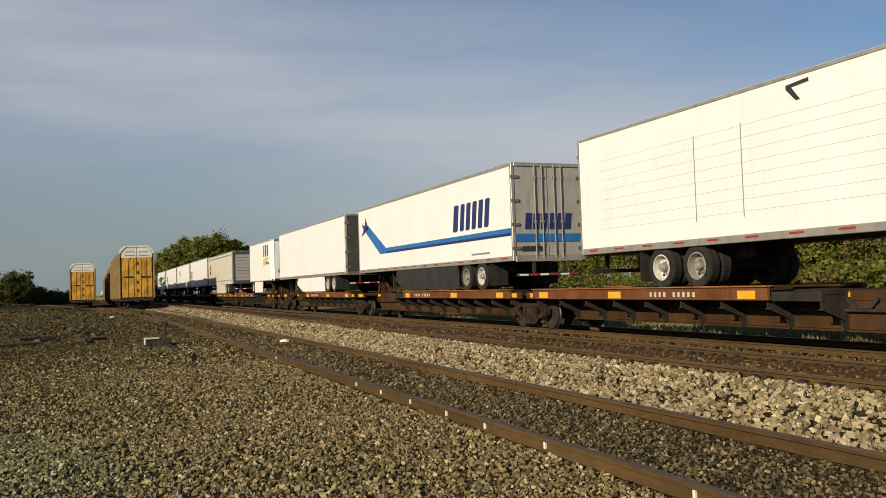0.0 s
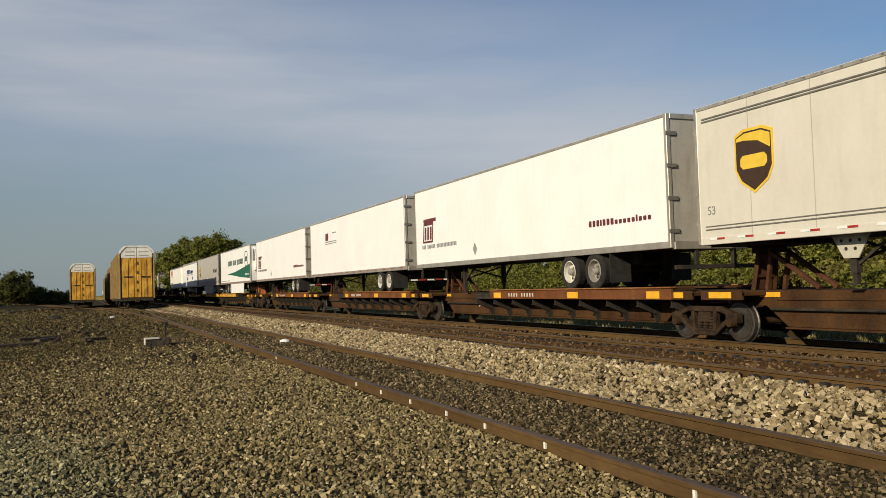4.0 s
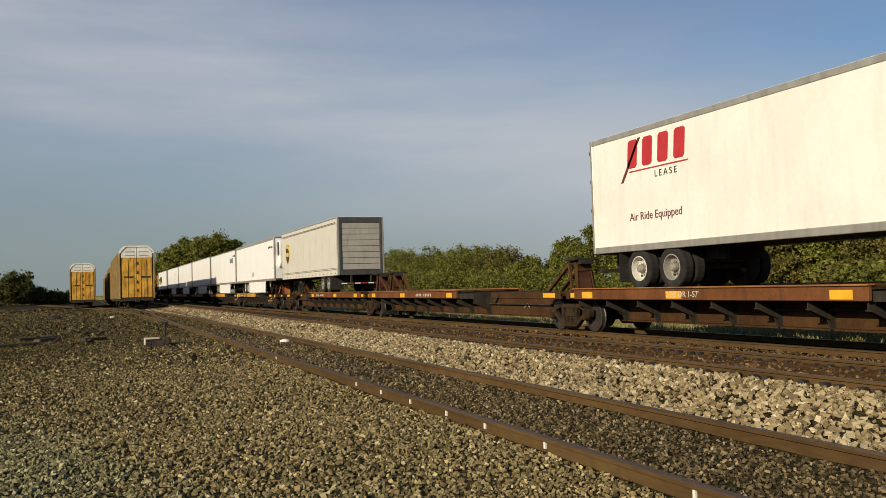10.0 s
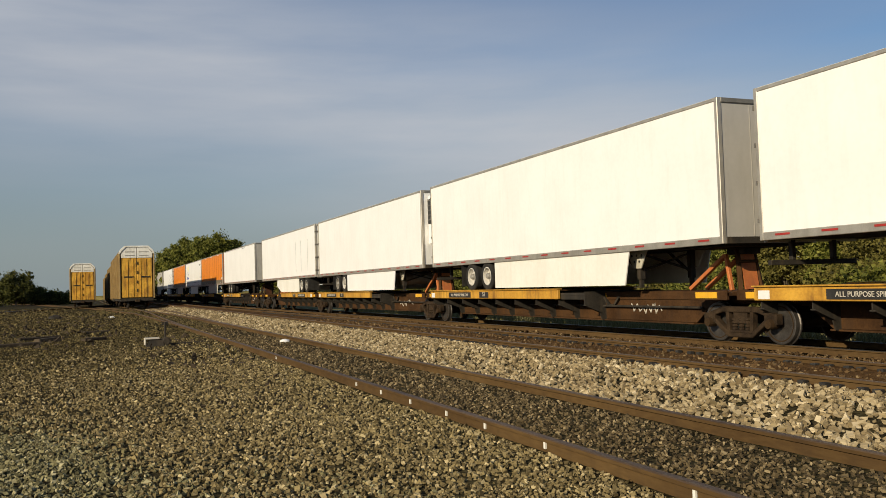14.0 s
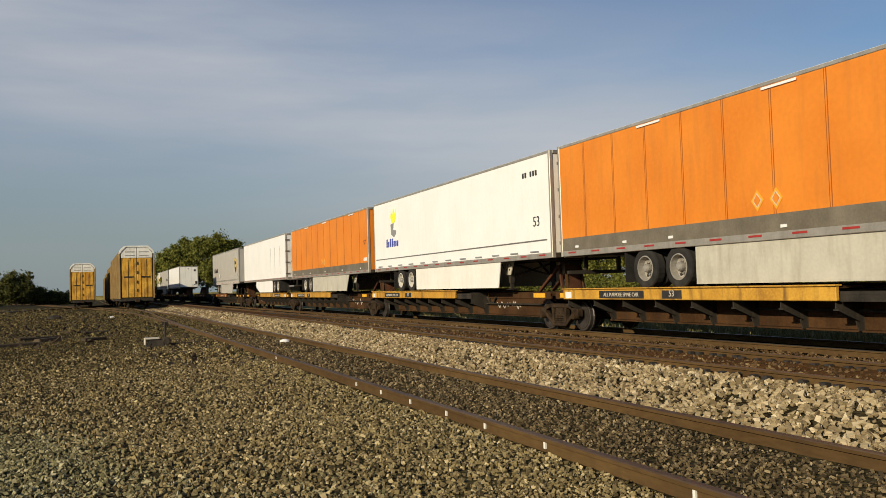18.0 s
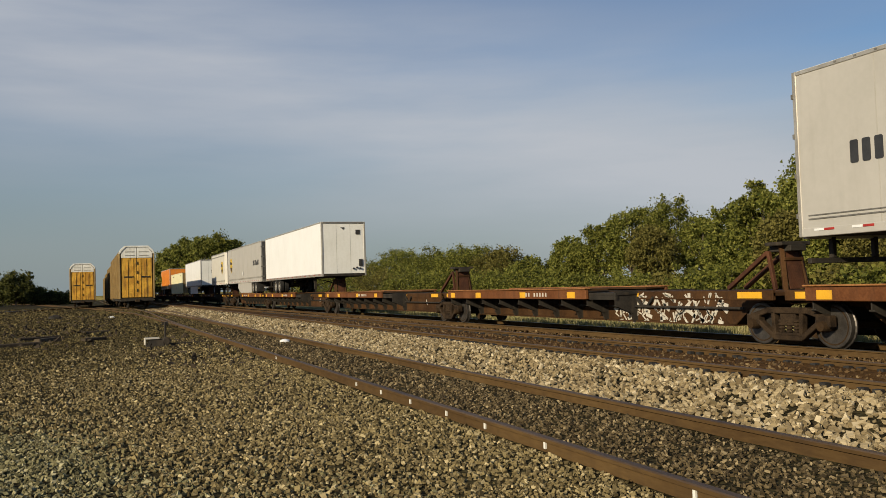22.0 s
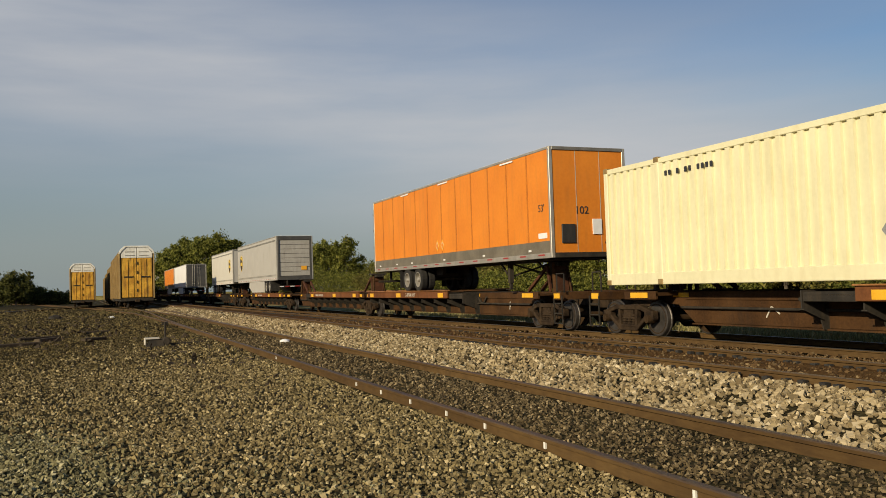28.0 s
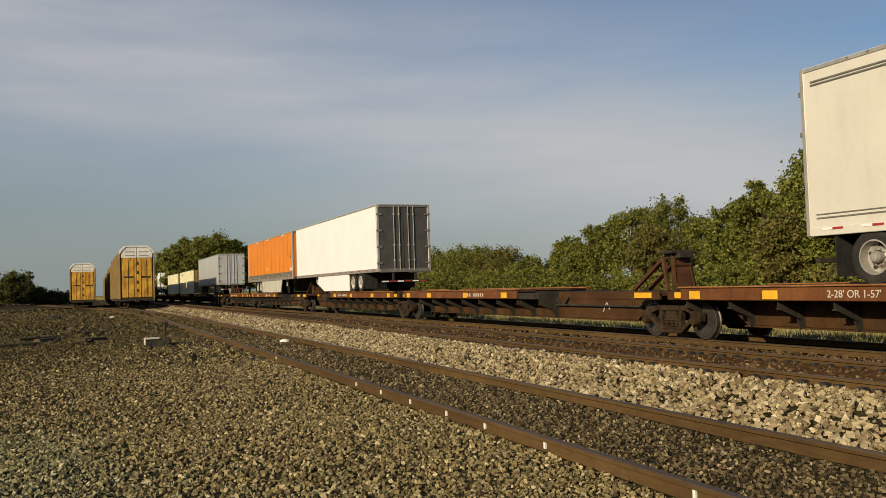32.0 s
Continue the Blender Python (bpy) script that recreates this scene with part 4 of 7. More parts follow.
        box(bm, -0.12, 0.2, min(Y(-0.6), Y(-0.66)), max(Y(-0.6), Y(-0.66)), z1 - 1.62, z1 - 1.56)
        child("latch", shape(bm, M["black"], "latch"), u)
        bm = bmesh.new()
        prism(bm, [(Y(-0.05), z1 - 0.38), (Y(-0.36), z1 - 0.40), (Y(-0.56), z1 - 0.62), (Y(-0.57), z1 - 1.28), (Y(-0.46), z1 - 1.36), (Y(-0.05), z1 - 1.36)], "x", -1.05, -1.0)
        child("side_grille", shape(bm, M["grille"], "side_grille"), u, label="black louvred grille")
        for k in range(5):
            bm = bmesh.new()
            zz = z1 - 1.22 + k * 0.19
            box(bm, -1.065, -1.045, min(Y(-0.06), Y(-0.5)), max(Y(-0.06), Y(-0.5)), zz, zz + 0.03)
            child("louvre", shape(bm, M["alu_dark"], "louvre"), u)
        bm = bmesh.new()
        lathe(bm, [(-0.75, 0.26), (-0.72, 0.28), (0.72, 0.28), (0.75, 0.26)], "x", 20, (0, Y(4.2), z0 - 0.36))
        part("fuel_tank", bm, M["alu"], T, "slung fuel tank", smooth=False)
    return T, Y

# ================= marks on the side walls =================
def plate(T, name, mat, cells, label="", x=-SIDE, t=0.012):
    bm = bmesh.new()
    stripes(bm, x, cells, t)
    return part(name, bm, M[mat], T, label)


def poly(T, name, mat, pts, label="", x=-SIDE, t=0.012):
    bm = bmesh.new()
    prism(bm, pts, "x", x - t, x)
    return part(name, bm, M[mat], T, label)


def sign(T, mat, y0, z0, cells, h, w, gap, slope=0.0, label="block lettering too plain to read", x=-SIDE):
    bm = bmesh.new()
    letters(bm, x, y0, z0, cells, h, w, gap, slope, -1)
    return tagged(part("lettering", bm, M[mat], T, label), kind="stuff")


def disc(T, name, mat, y, z, ry, rz, ring=0.0, label=""):
    bm = bmesh.new()
    k = 28
    o = [(y + ry * math.cos(2 * math.pi * i / k), z + rz * math.sin(2 * math.pi * i / k)) for i in range(k)]
    if ring:
        q = [(y + (ry - ring) * math.cos(2 * math.pi * i / k), z + (rz - ring) * math.sin(2 * math.pi * i / k)) for i in range(k)]
        for i in range(k):
            j = (i + 1) % k
            prism(bm, [o[i], o[j], q[j], q[i]], "x", -SIDE - 0.012, -SIDE)
    else:
        prism(bm, o, "x", -SIDE - 0.012, -SIDE)
    return part(name, bm, M[mat], T, label)


def diamonds(T, y, z, r=0.17, gap=0.5, mats=("tape", "print_grey"), t=0.012):
    for k, m in enumerate(mats):
        yy = y - k * gap
        poly(T, "placard", m, [(yy - r, z), (yy, z - r * 1.25), (yy + r, z), (yy, z + r * 1.25)], "diamond placard holder", t=t)


def nose_kit(T, Y, z0=FLOOR_Z, glad=0.45, mat="black"):
    """Hose couplings, a document box and small plates on the front wall."""
    bm = bmesh.new()
    for k in range(3):
        lathe(bm, [(min(Y(-0.01), Y(-0.07)), 0.055), (max(Y(-0.01), Y(-0.07)), 0.055)], "y", 10, (0.55 + k * 0.2, 0, z0 + 0.42 + 0.05 * (k % 2)))
    part("hose_coupling", bm, M["black"], T, "row of black hose couplings")
    bm = bmesh.new()
    box(bm, 0.88, 1.1, min(Y(-0.04), Y(0.02)), max(Y(-0.04), Y(0.02)), z0 + 0.55, z0 + 0.95)
    part("document_box", bm, M["black"], T, "small black document box", bevel=0.01)


def plain(T, Y, L):
    pass


def m_first(T, Y, L):
    poly(T, "bracket_mark", "print", [(8.75, 4.98), (8.2, 5.02), (8.2, 4.95), (8.62, 4.92), (8.42, 4.66), (8.52, 4.66), (8.75, 4.9)], "dark angular scuff")
    for y in (11.45, 10.0):
        plate(T, "tear", "print_grey", [(y - 0.008, y + 0.008, 2.6, 4.5)], "long tear in the sheet wall")
    rows = [(0.4, L - 1, 2.7 + 0.25 * k, 2.706 + 0.25 * k) for k in range(8)]
    plate(T, "crease", "seam", rows, "faint creases", t=0.003)


def m_blue(T, Y, L):
    plate(T, "stripe", "blue", [(0.12, L - 4.0, 2.97, 3.12)], "bright blue stripe")
    plate(T, "stripe", "navy", [(0.12, L - 4.0, 2.88, 2.97)], "navy lower edge of the stripe")
    poly(T, "stripe", "blue", [(L - 4.0, 2.88), (L - 4.0, 3.12), (L - 1.5, 4.30), (L - 1.1, 4.02), (L - 3.2, 2.88)], "blue stripe rising to a bird")
    poly(T, "bird", "navy", [(L - 1.55, 4.14), (L - 1.15, 4.66), (L - 1.0, 4.30), (L - 0.55, 4.44), (L - 0.82, 4.14), (L - 0.5, 3.84), (L - 1.0, 3.98)], "stylised dark blue bird")
    sign(T, "navy", 4.75, 3.28, "wnnnnn", 0.95, 0.40, 0.10, -0.18, "slanting blue block lettering")
    bm = bmesh.new()
    for i in range(6):
        xa = -0.84 + i * 0.28 + (0.02 if i > 2 else -0.02)
        prism(bm, [(xa, 3.08), (xa + 0.2, 3.08), (xa + 0.25, 3.58), (xa + 0.05, 3.58)], "y", -0.004, 0.03)
    part("lettering", bm, M["navy"], T, "navy blocks across the rear doors")
    for xa, xb in ((-1.17, -0.03), (0.03, 1.17)):
        bm = bmesh.new()
        box(bm, xa, xb, -0.004, 0.03, 2.68, 2.93)
        part("stripe", bm, M["blue"], T, "blue stripe carried across a rear door")
    bm = bmesh.new()
    for i in range(5):
        box(bm, -0.98 + i * 0.15, -0.87 + i * 0.15, -0.004, 0.03, 2.38, 2.54)
    part("lettering", bm, M["print"], T, "small dark blocks on a rear door")
    plate(T, "lettering", "print_grey", [(1.7, 3.1, 2.38, 2.44)], "small grey line of print")


def m_pup(T, Y, L):
    sign(T, "navy", 2.9, 3.90, "nnn", 0.84, 0.44, 0.22, -0.06, "large navy block letters")
    poly(T, "swoosh", "amber", [(2.9, 3.72), (0.9, 3.84), (1.1, 3.72), (2.9, 3.64)], "orange and amber arrow")
    poly(T, "swoosh", "gold", [(2.85, 3.58), (1.15, 3.66), (2.85, 3.14)], "amber wedge")
    words("lettering", "FREIGHT", 0.27, T, (-SIDE - 0.006, 1.3, 3.3), M["print"])
    words("lettering", "FREIGHT", 0.17, T, (0.0, 0.012, 3.9), M["print"], face="end")
    bm = bmesh.new()
    for xa in (-0.5, -0.12, 0.26):
        box(bm, xa, xa + 0.3, -0.016, 0.03, 4.38, 4.72)
    part("lettering", bm, M["navy"], T, "navy block letters on the front")
    bm = bmesh.new()
    prism(bm, [(-0.5, 4.30), (0.55, 4.30), (0.45, 4.22), (-0.45, 4.16)], "y", -0.016, 0.03)
    prism(bm, [(-0.45, 4.10), (0.1, 4.12), (-0.4, 4.0)], "y", -0.016, 0.03)
    part("swoosh", bm, M["crimson"], T, "red arrow on the front")
    for xx in (-0.62, -0.18):
        bm = bmesh.new()
        lathe(bm, [(-0.004, 0.20), (-0.004, 0.17), (0.03, 0.17), (0.03, 0.20)], "y", 14, (xx, 0, 2.72 + 0.05 * (xx < -0.4)))
        part("placard_ring", bm, M["print_grey"], T, "grey ring of a placard holder")
    nose_kit(T, Y)


def m_crest_trail(T, Y, L, text=True):
    shield(T, L - 1.75, 3.70, 1.2)
    if text:
        sign(T, "print", 3.5, 3.40, "nnn nissnn", 0.40, 0.20, 0.05, 0.0, "dark block lettering")
        diamonds(T, L - 7.8, 2.86)
    words("lettering", "53", 0.26, T, (-SIDE - 0.006, L - 0.45, 2.72), M["print_grey"])


def m_crest_only(T, Y, L):
    m_crest_trail(T, Y, L, False)
    if L < 15:
        return
    bm = bmesh.new()
    box(bm, 0.45, 0.85, -0.02, 0.0, 2.78, 3.05)
    part("sticker", bm, M["amber"], T, "amber sticker on the rear door")


def m_crest_lead(T, Y, L):
    shield(T, 1.55, 3.70, 1.2)
    sign(T, "print", L - 1.2, 3.30, "nnn nissnn", 0.40, 0.20, 0.05, 0.0, "dark block lettering")
    diamonds(T, L - 4.7, 2.95)
    words("lettering", "53", 0.26, T, (-SIDE - 0.006, 0.62, 2.78), M["print_grey"])
    nose_kit(T, Y)
    bm = bmesh.new()
    for i in range(9):
        box(bm, -0.35 + i * 0.1, -0.28 + i * 0.1, -0.008, 0.03, 4.62, 4.76)
    part("lettering", bm, M["print"], T, "row of small dark blocks")


def m_crest_plain_lead(T, Y, L):
    shield(T, 1.85, 3.70, 1.15)
    nose_kit(T, Y)
    for xa in (-0.85, 0.45):
        bm = bmesh.new()
        box(bm, xa, xa + 0.42, -0.012, 0.03, 2.42, 2.92)
        part("recess_panel", bm, M["black"], T, "black coupling recess", bevel=0.01)
    bm = bmesh.new()
    for i in range(8):
        box(bm, -0.3 + i * 0.1, -0.23 + i * 0.1, -0.008, 0.03, 4.66, 4.78)
    part("lettering", bm, M["print"], T, "row of small dark blocks")


def m_boxlogo(T, Y, L):
    y = L - 0.8
    poly(T, "logo_frame", "maroon", [(y, 3.05), (y - 1.0, 3.05), (y - 1.1, 3.85), (y - 1.35, 3.85), (y - 1.36, 3.98), (y - 0.1, 3.98), (y - 0.1, 3.86), (y - 0.12, 3.86)], "maroon emblem block")
    poly(T, "logo_face", "tape", [(y - 0.12, 3.12), (y - 0.92, 3.12), (y - 1.02, 3.72), (y - 0.2, 3.72)], "white field of the emblem", t=0.016)
    sign(T, "maroon", y - 0.17, 3.16, "nnn", 0.5, 0.2, 0.07, -0.1, "maroon blocks in the emblem", x=-SIDE - 0.012)
    sign(T, "print_grey", y + 0.1, 2.82, "nnn nnnnnn nnnnnnnnnnnnnn", 0.15, 0.10, 0.035, 0.0, "thin grey line of lettering")
    sign(T, "maroon", 3.4, 2.80, "nnninnnsssssisss", 0.16, 0.14, 0.04, 0.0, "small maroon line of lettering")
    diamonds(T, L - 5.6, 2.6, mats=("print_grey",))


def m_smalllogo(T, Y, L):
    y = L - 3.4
    poly(T, "logo_frame", "maroon", [(y, 4.02), (y - 0.55, 4.02), (y - 0.62, 4.42), (y - 0.05, 4.42)], "small maroon emblem")
    plate(T, "lettering", "print_grey", [(y - 2.2, y, 3.92, 3.97), (y - 2.2, y + 0.1, 3.82, 3.86), (y - 2.2, y - 1.4, 4.36, 4.42)], "thin printed lines")


def m_green(T, Y, L):
    poly(T, "field", "green", [(0.12, 2.40), (4.6, 2.56), (9.0, 2.84), (11.9, 2.98), (7.5, 3.12), (3.5, 3.38), (0.12, 3.62)], "green sweeping field")
    poly(T, "field_edge", "white", [(0.12, 2.28), (0.12, 2.44), (4.6, 2.60), (9.5, 2.88), (4.4, 2.50)], "white curve", t=0.018)
    sign(T, "dark_green", 11.75, 3.72, "nnnnnn nnnn nnnnnnn", 0.46, 0.34, 0.095, -0.1, "slanting dark green block lettering")
    disc(T, "roundel", "dark_green", 1.85, 4.08, 0.86, 0.66, 0.07, "dark green ring")
    sign(T, "dark_green", 2.35, 3.86, "nnn", 0.42, 0.26, 0.05, -0.12, "slanting blocks in the ring")
    sign(T, "tape", 2.5, 2.72, "nnn nnn nnn", 0.16, 0.12, 0.04, 0.0, "white line of lettering", x=-SIDE - 0.012)
    plate(T, "lettering", "print_grey", [(10.6, 15.4, 2.36, 2.41)], "faint line of small print")
    words("lettering", "53'", 0.22, T, (-SIDE - 0.02, 0.55, 2.44), M["tape"])
    # charcoal louvred upper half of the cooling unit
    bm = bmesh.new()
    prism(bm, [(-0.40, TOP - 0.30), (-0.655, TOP - 0.58), (-0.655, TOP - 1.30), (-0.60, TOP - 1.30), (-0.60, TOP - 0.60), (-0.36, TOP - 0.33)], "x", -0.96, 0.96)
    grille = part("front_grille", bm, M["grille"], T, "charcoal louvred grille on the cooling unit")
    for k in range(7):
        bm = bmesh.new()
        box(bm, -0.94, 0.94, -0.685, -0.65, TOP - 1.26 + k * 0.096, TOP - 1.225 + k * 0.096)
        child("louvre", shape(bm, M["alu_dark"], "louvre"), grille)
    bm = bmesh.new()
    for xa, xb in ((-0.62, -0.06), (0.02, 0.58)):
        box(bm, xa, xb, -0.66, -0.62, TOP - 1.88, TOP - 1.40)
    part("unit_hatch", bm, M["white"], T, "white lower hatches of the cooling unit", bevel=0.03)


def m_blue_dots(T, Y, L):
    sign(T, "navy", L - 5.0, 3.80, "nniinnnn", 0.52, 0.40, 0.09, -0.15, "slanting navy block lettering")
    sign(T, "navy", L - 8.95, 3.80, "ssssssss sss", 0.58, 0.19, 0.07, 0.0, "thin navy lettering")
    plate(T, "underline", "navy", [(L - 12.0, L - 5.0, 3.63, 3.68)], "navy underline")
    for y in (L - 5.45, L - 6.1, L - 10.9, L - 11.6):
        disc(T, "dot", "royal", y, 3.22, 0.26, 0.23, label="royal blue disc")
    words("lettering", "53'", 0.32, T, (-SIDE - 0.006, L - 8.7, 2.5), M["print_grey"])
    sign(T, "print_grey", L - 13.2, 2.72, "sssssssssss", 0.22, 0.16, 0.05, 0.0, "small grey line of lettering")
    bm = bmesh.new()
    lathe(bm, [(-1.25, 0.22), (-1.22, 0.25), (1.1, 0.25), (1.13, 0.22)], "x", 24, (0, L - 5.2, FLOOR_Z - 0.32))
    part("slung_tank", bm, M["white_old"], T, "white cylindrical tank slung below the floor", smooth=False)
    bm = bmesh.new()
    for i in range(8):
        box(bm, -0.95 + i * 0.24, -0.8 + i * 0.24, -0.03, 0.0, 4.1, 4.28)
    part("lettering", bm, M["navy"], T, "navy blocks on the rear door")
    sign(T, "print_grey", 3.3, 2.66, "nnnn nnnnnn", 0.2, 0.19, 0.06, 0.0, "line of grey print blocks")


def m_red(T, Y, L):
    sign(T, "crimson", L - 1.55, 4.10, "nnnn", 0.68, 0.46, 0.13, -0.1, "slanting red block letters")
    poly(T, "slash", "maroon", [(L - 1.35, 3.78), (L - 1.45, 3.78), (L - 2.2, 4.8), (L - 2.1, 4.8)], "maroon slash")
    plate(T, "underline", "crimson", [(L - 3.9, L - 1.7, 4.0, 4.03)], "thin red rule")
    words("lettering", "L E A S E", 0.22, T, (-SIDE - 0.006, L - 3.1, 3.78), M["print"])
    words("lettering", "Air Ride Equipped", 0.27, T, (-SIDE - 0.006, L - 2.65, 2.82), M["maroon"])
    words("lettering", "114", 0.24, T, (-0.12, 0.0, 3.85), M["print"], face="end")
    bm = bmesh.new()
    for x0, x1, za, zc in ((0.16, 0.54, 4.48, 4.54), (0.16, 0.54, 3.98, 4.04), (0.16, 0.22, 4.04, 4.48), (0.48, 0.54, 4.04, 4.48), (0.33, 0.38, 4.26, 4.48)):
        box(bm, x0, x1, -0.004, 0.03, za, zc)
    part("plate_frame", bm, M["print"], T, "black square frame on the front wall")
    nose_kit(T, Y)


def m_mb(T, Y, L):
    diamonds(T, 8.4, 2.66, 0.17, 0.44, ("print_grey", "print_grey"))
    sign(T, "print", 2.05, 4.42, "nnnn nnnn", 0.15, 0.13, 0.05, 0.0, "small dark blocks")
    disc(T, "badge", "print_grey", 0.45, 2.95, 0.09, 0.06, label="small oval badge")


def m_arch(T, Y, L):
    for k, (h, dz) in enumerate(((0.50, 0.0), (0.44, 0.03), (0.40, 0.05), (0.40, 0.05), (0.44, 0.03), (0.50, 0.0))):
        sign(T, "print", 3.12 - k * 0.31, 3.94 + dz, "n", h, 0.19, 0.0, 0.0, "tall dark block letter")
    sign(T, "print", 1.5, 4.50, "nnnn nnnn", 0.13, 0.11, 0.04, 0.0, "small dark blocks")


def m_flame(T, Y, L):
    poly(T, "flame", "lemon", [(L - 2.45, 4.15), (L - 2.3, 4.42), (L - 2.42, 4.66), (L - 2.58, 4.48), (L - 2.7, 4.82), (L - 2.85, 4.5), (L - 3.0, 4.76), (L - 2.98, 4.3), (L - 2.75, 4.12)], "yellow flame shape")
    poly(T, "torch", "print_grey", [(L - 2.3, 4.10), (L - 2.72, 4.14), (L - 2.6, 3.86), (L - 3.0, 3.80), (L - 2.95, 3.66), (L - 2.7, 3.52), (L - 2.35, 3.66)], "dark grey curved shape")
    sign(T, "royal", L - 1.65, 3.12, "nswnsss", 0.36, 0.17, 0.05, -0.1, "blue slanting lettering")
    words("lettering", "53", 0.42, T, (-SIDE - 0.006, 0.9, 3.05), M["print"])
    plate(T, "moulding", "alu_dark", [(0.3, L - 0.2, 2.60, 2.64)], "thin dark moulding")
    plate(T, "vent_slot", "print_grey", [(0.8 + 1.3 * k, 1.3 + 1.3 * k, 2.28, 2.32) for k in range(12)], "row of short dark slots", x=-SIDE - 0.02)
    sign(T, "print", 1.7, 4.55, "nn nnn", 0.16, 0.12, 0.04, 0.0, "dark blocks in a frame")
    bm = bmesh.new()
    prism(bm, [(-0.1, 2.85), (0.15, 3.1), (-0.1, 3.35), (-0.35, 3.1)], "y", -0.01, 0.03)
    part("placard", bm, M["print_grey"], T, "grey diamond placard on the front")
    nose_kit(T, Y)


def m_orange(T, Y, L, top=TOP):
    plate(T, "lower_band", "band_worn", [(0.12, L - 0.12, 2.2, 2.58)], "dull metal lower wall", t=0.008)
    words("lettering", "53'", 0.30, T, (-SIDE - 0.006, 0.55, 3.45), M["print"])
    plate(T, "label", "tape", [(0.25, 0.75, 2.66, 2.82)], "white label")
    for y in (1.2, 4.4, 7.8, 11.2, 13.0, 15.2):
        plate(T, "tape_strip", "tape", [(y, y + 0.16, 2.30, 2.36)], x=-SIDE - 0.014)
    diamonds(T, L - 7.6, 2.88, 0.17, 0.5, ("amber", "amber"))
    diamonds(T, L - 7.6, 2.88, 0.12, 0.5, ("chalk", "chalk"), 0.016)
    diamonds(T, L - 7.6, 2.88, 0.095, 0.5, ("orange", "orange"), 0.020)
    bm = bmesh.new()
    box(bm, -0.95, -0.5, -0.02, 0.03, 2.5, 3.05)
    part("recess_panel", bm, M["black"], T, "dark coupling recess", bevel=0.01)
    bm = bmesh.new()
    box(bm, 0.1, 0.4, -0.016, 0.03, 2.75, 3.2)
    part("document_sleeve", bm, M["tape"], T, "pale document sleeve")
    words("lettering", "102", 0.32, T, (-0.25, 0.012, 3.35), M["print"], face="end")
    nose_kit(T, Y)
    plate(T, "pale_patch", "tape", [(y, y + 0.9, top - 0.16, top - 0.11) for y in (2.2, 7.4, 11.5)], "bright patches on the roof edge", x=-SIDE - 0.018)


def m_orange_tall(T, Y, L):
    m_orange(T, Y, L, 5.31)


def m_white_nose(T, Y, L):
    nose_kit(T, Y)
    bm = bmesh.new()
    box(bm, 0.72, 0.98, -0.012, 0.03, 4.45, 4.72)
    part("vent", bm, M["black"], T, "small dark vent on the front", bevel=0.01)
    bm = bmesh.new()
    prism(bm, [(-0.18, 4.86), (0.0, 4.72), (0.06, 4.86)], "y", -0.01, 0.03)
    part("scuff", bm, M["print"], T, "small dark scuff")


def m_scuffed(T, Y, L):
    nose_kit(T, Y)
    for y in (4.7, 5.0, 5.6):
        plate(T, "scuff", "print", [(y, y + 0.14, 4.98, 5.06)], "torn edge below the roof")


def m_tears(T, Y, L):
    for y in (1.9, 3.6, 5.0):
        plate(T, "tear", "print_grey", [(y, y + 0.012, 2.5, 4.4)], "faint long scratch")


def m_small(T, Y, L):
    nose_kit(T, Y)
    plate(T, "lettering", "print_grey", [(1.2, 2.2, 2.5, 2.56), (1.2, 2.0, 2.65, 2.7)], "small grey print")
    bm = bmesh.new()
    box(bm, -0.1, 0.45, -0.01, 0.03, 3.85, 3.98)
    box(bm, -0.1, 0.45, -0.01, 0.03, 3.65, 3.75)
    part("lettering", bm, M["print"], T, "two short dark lines on the front")


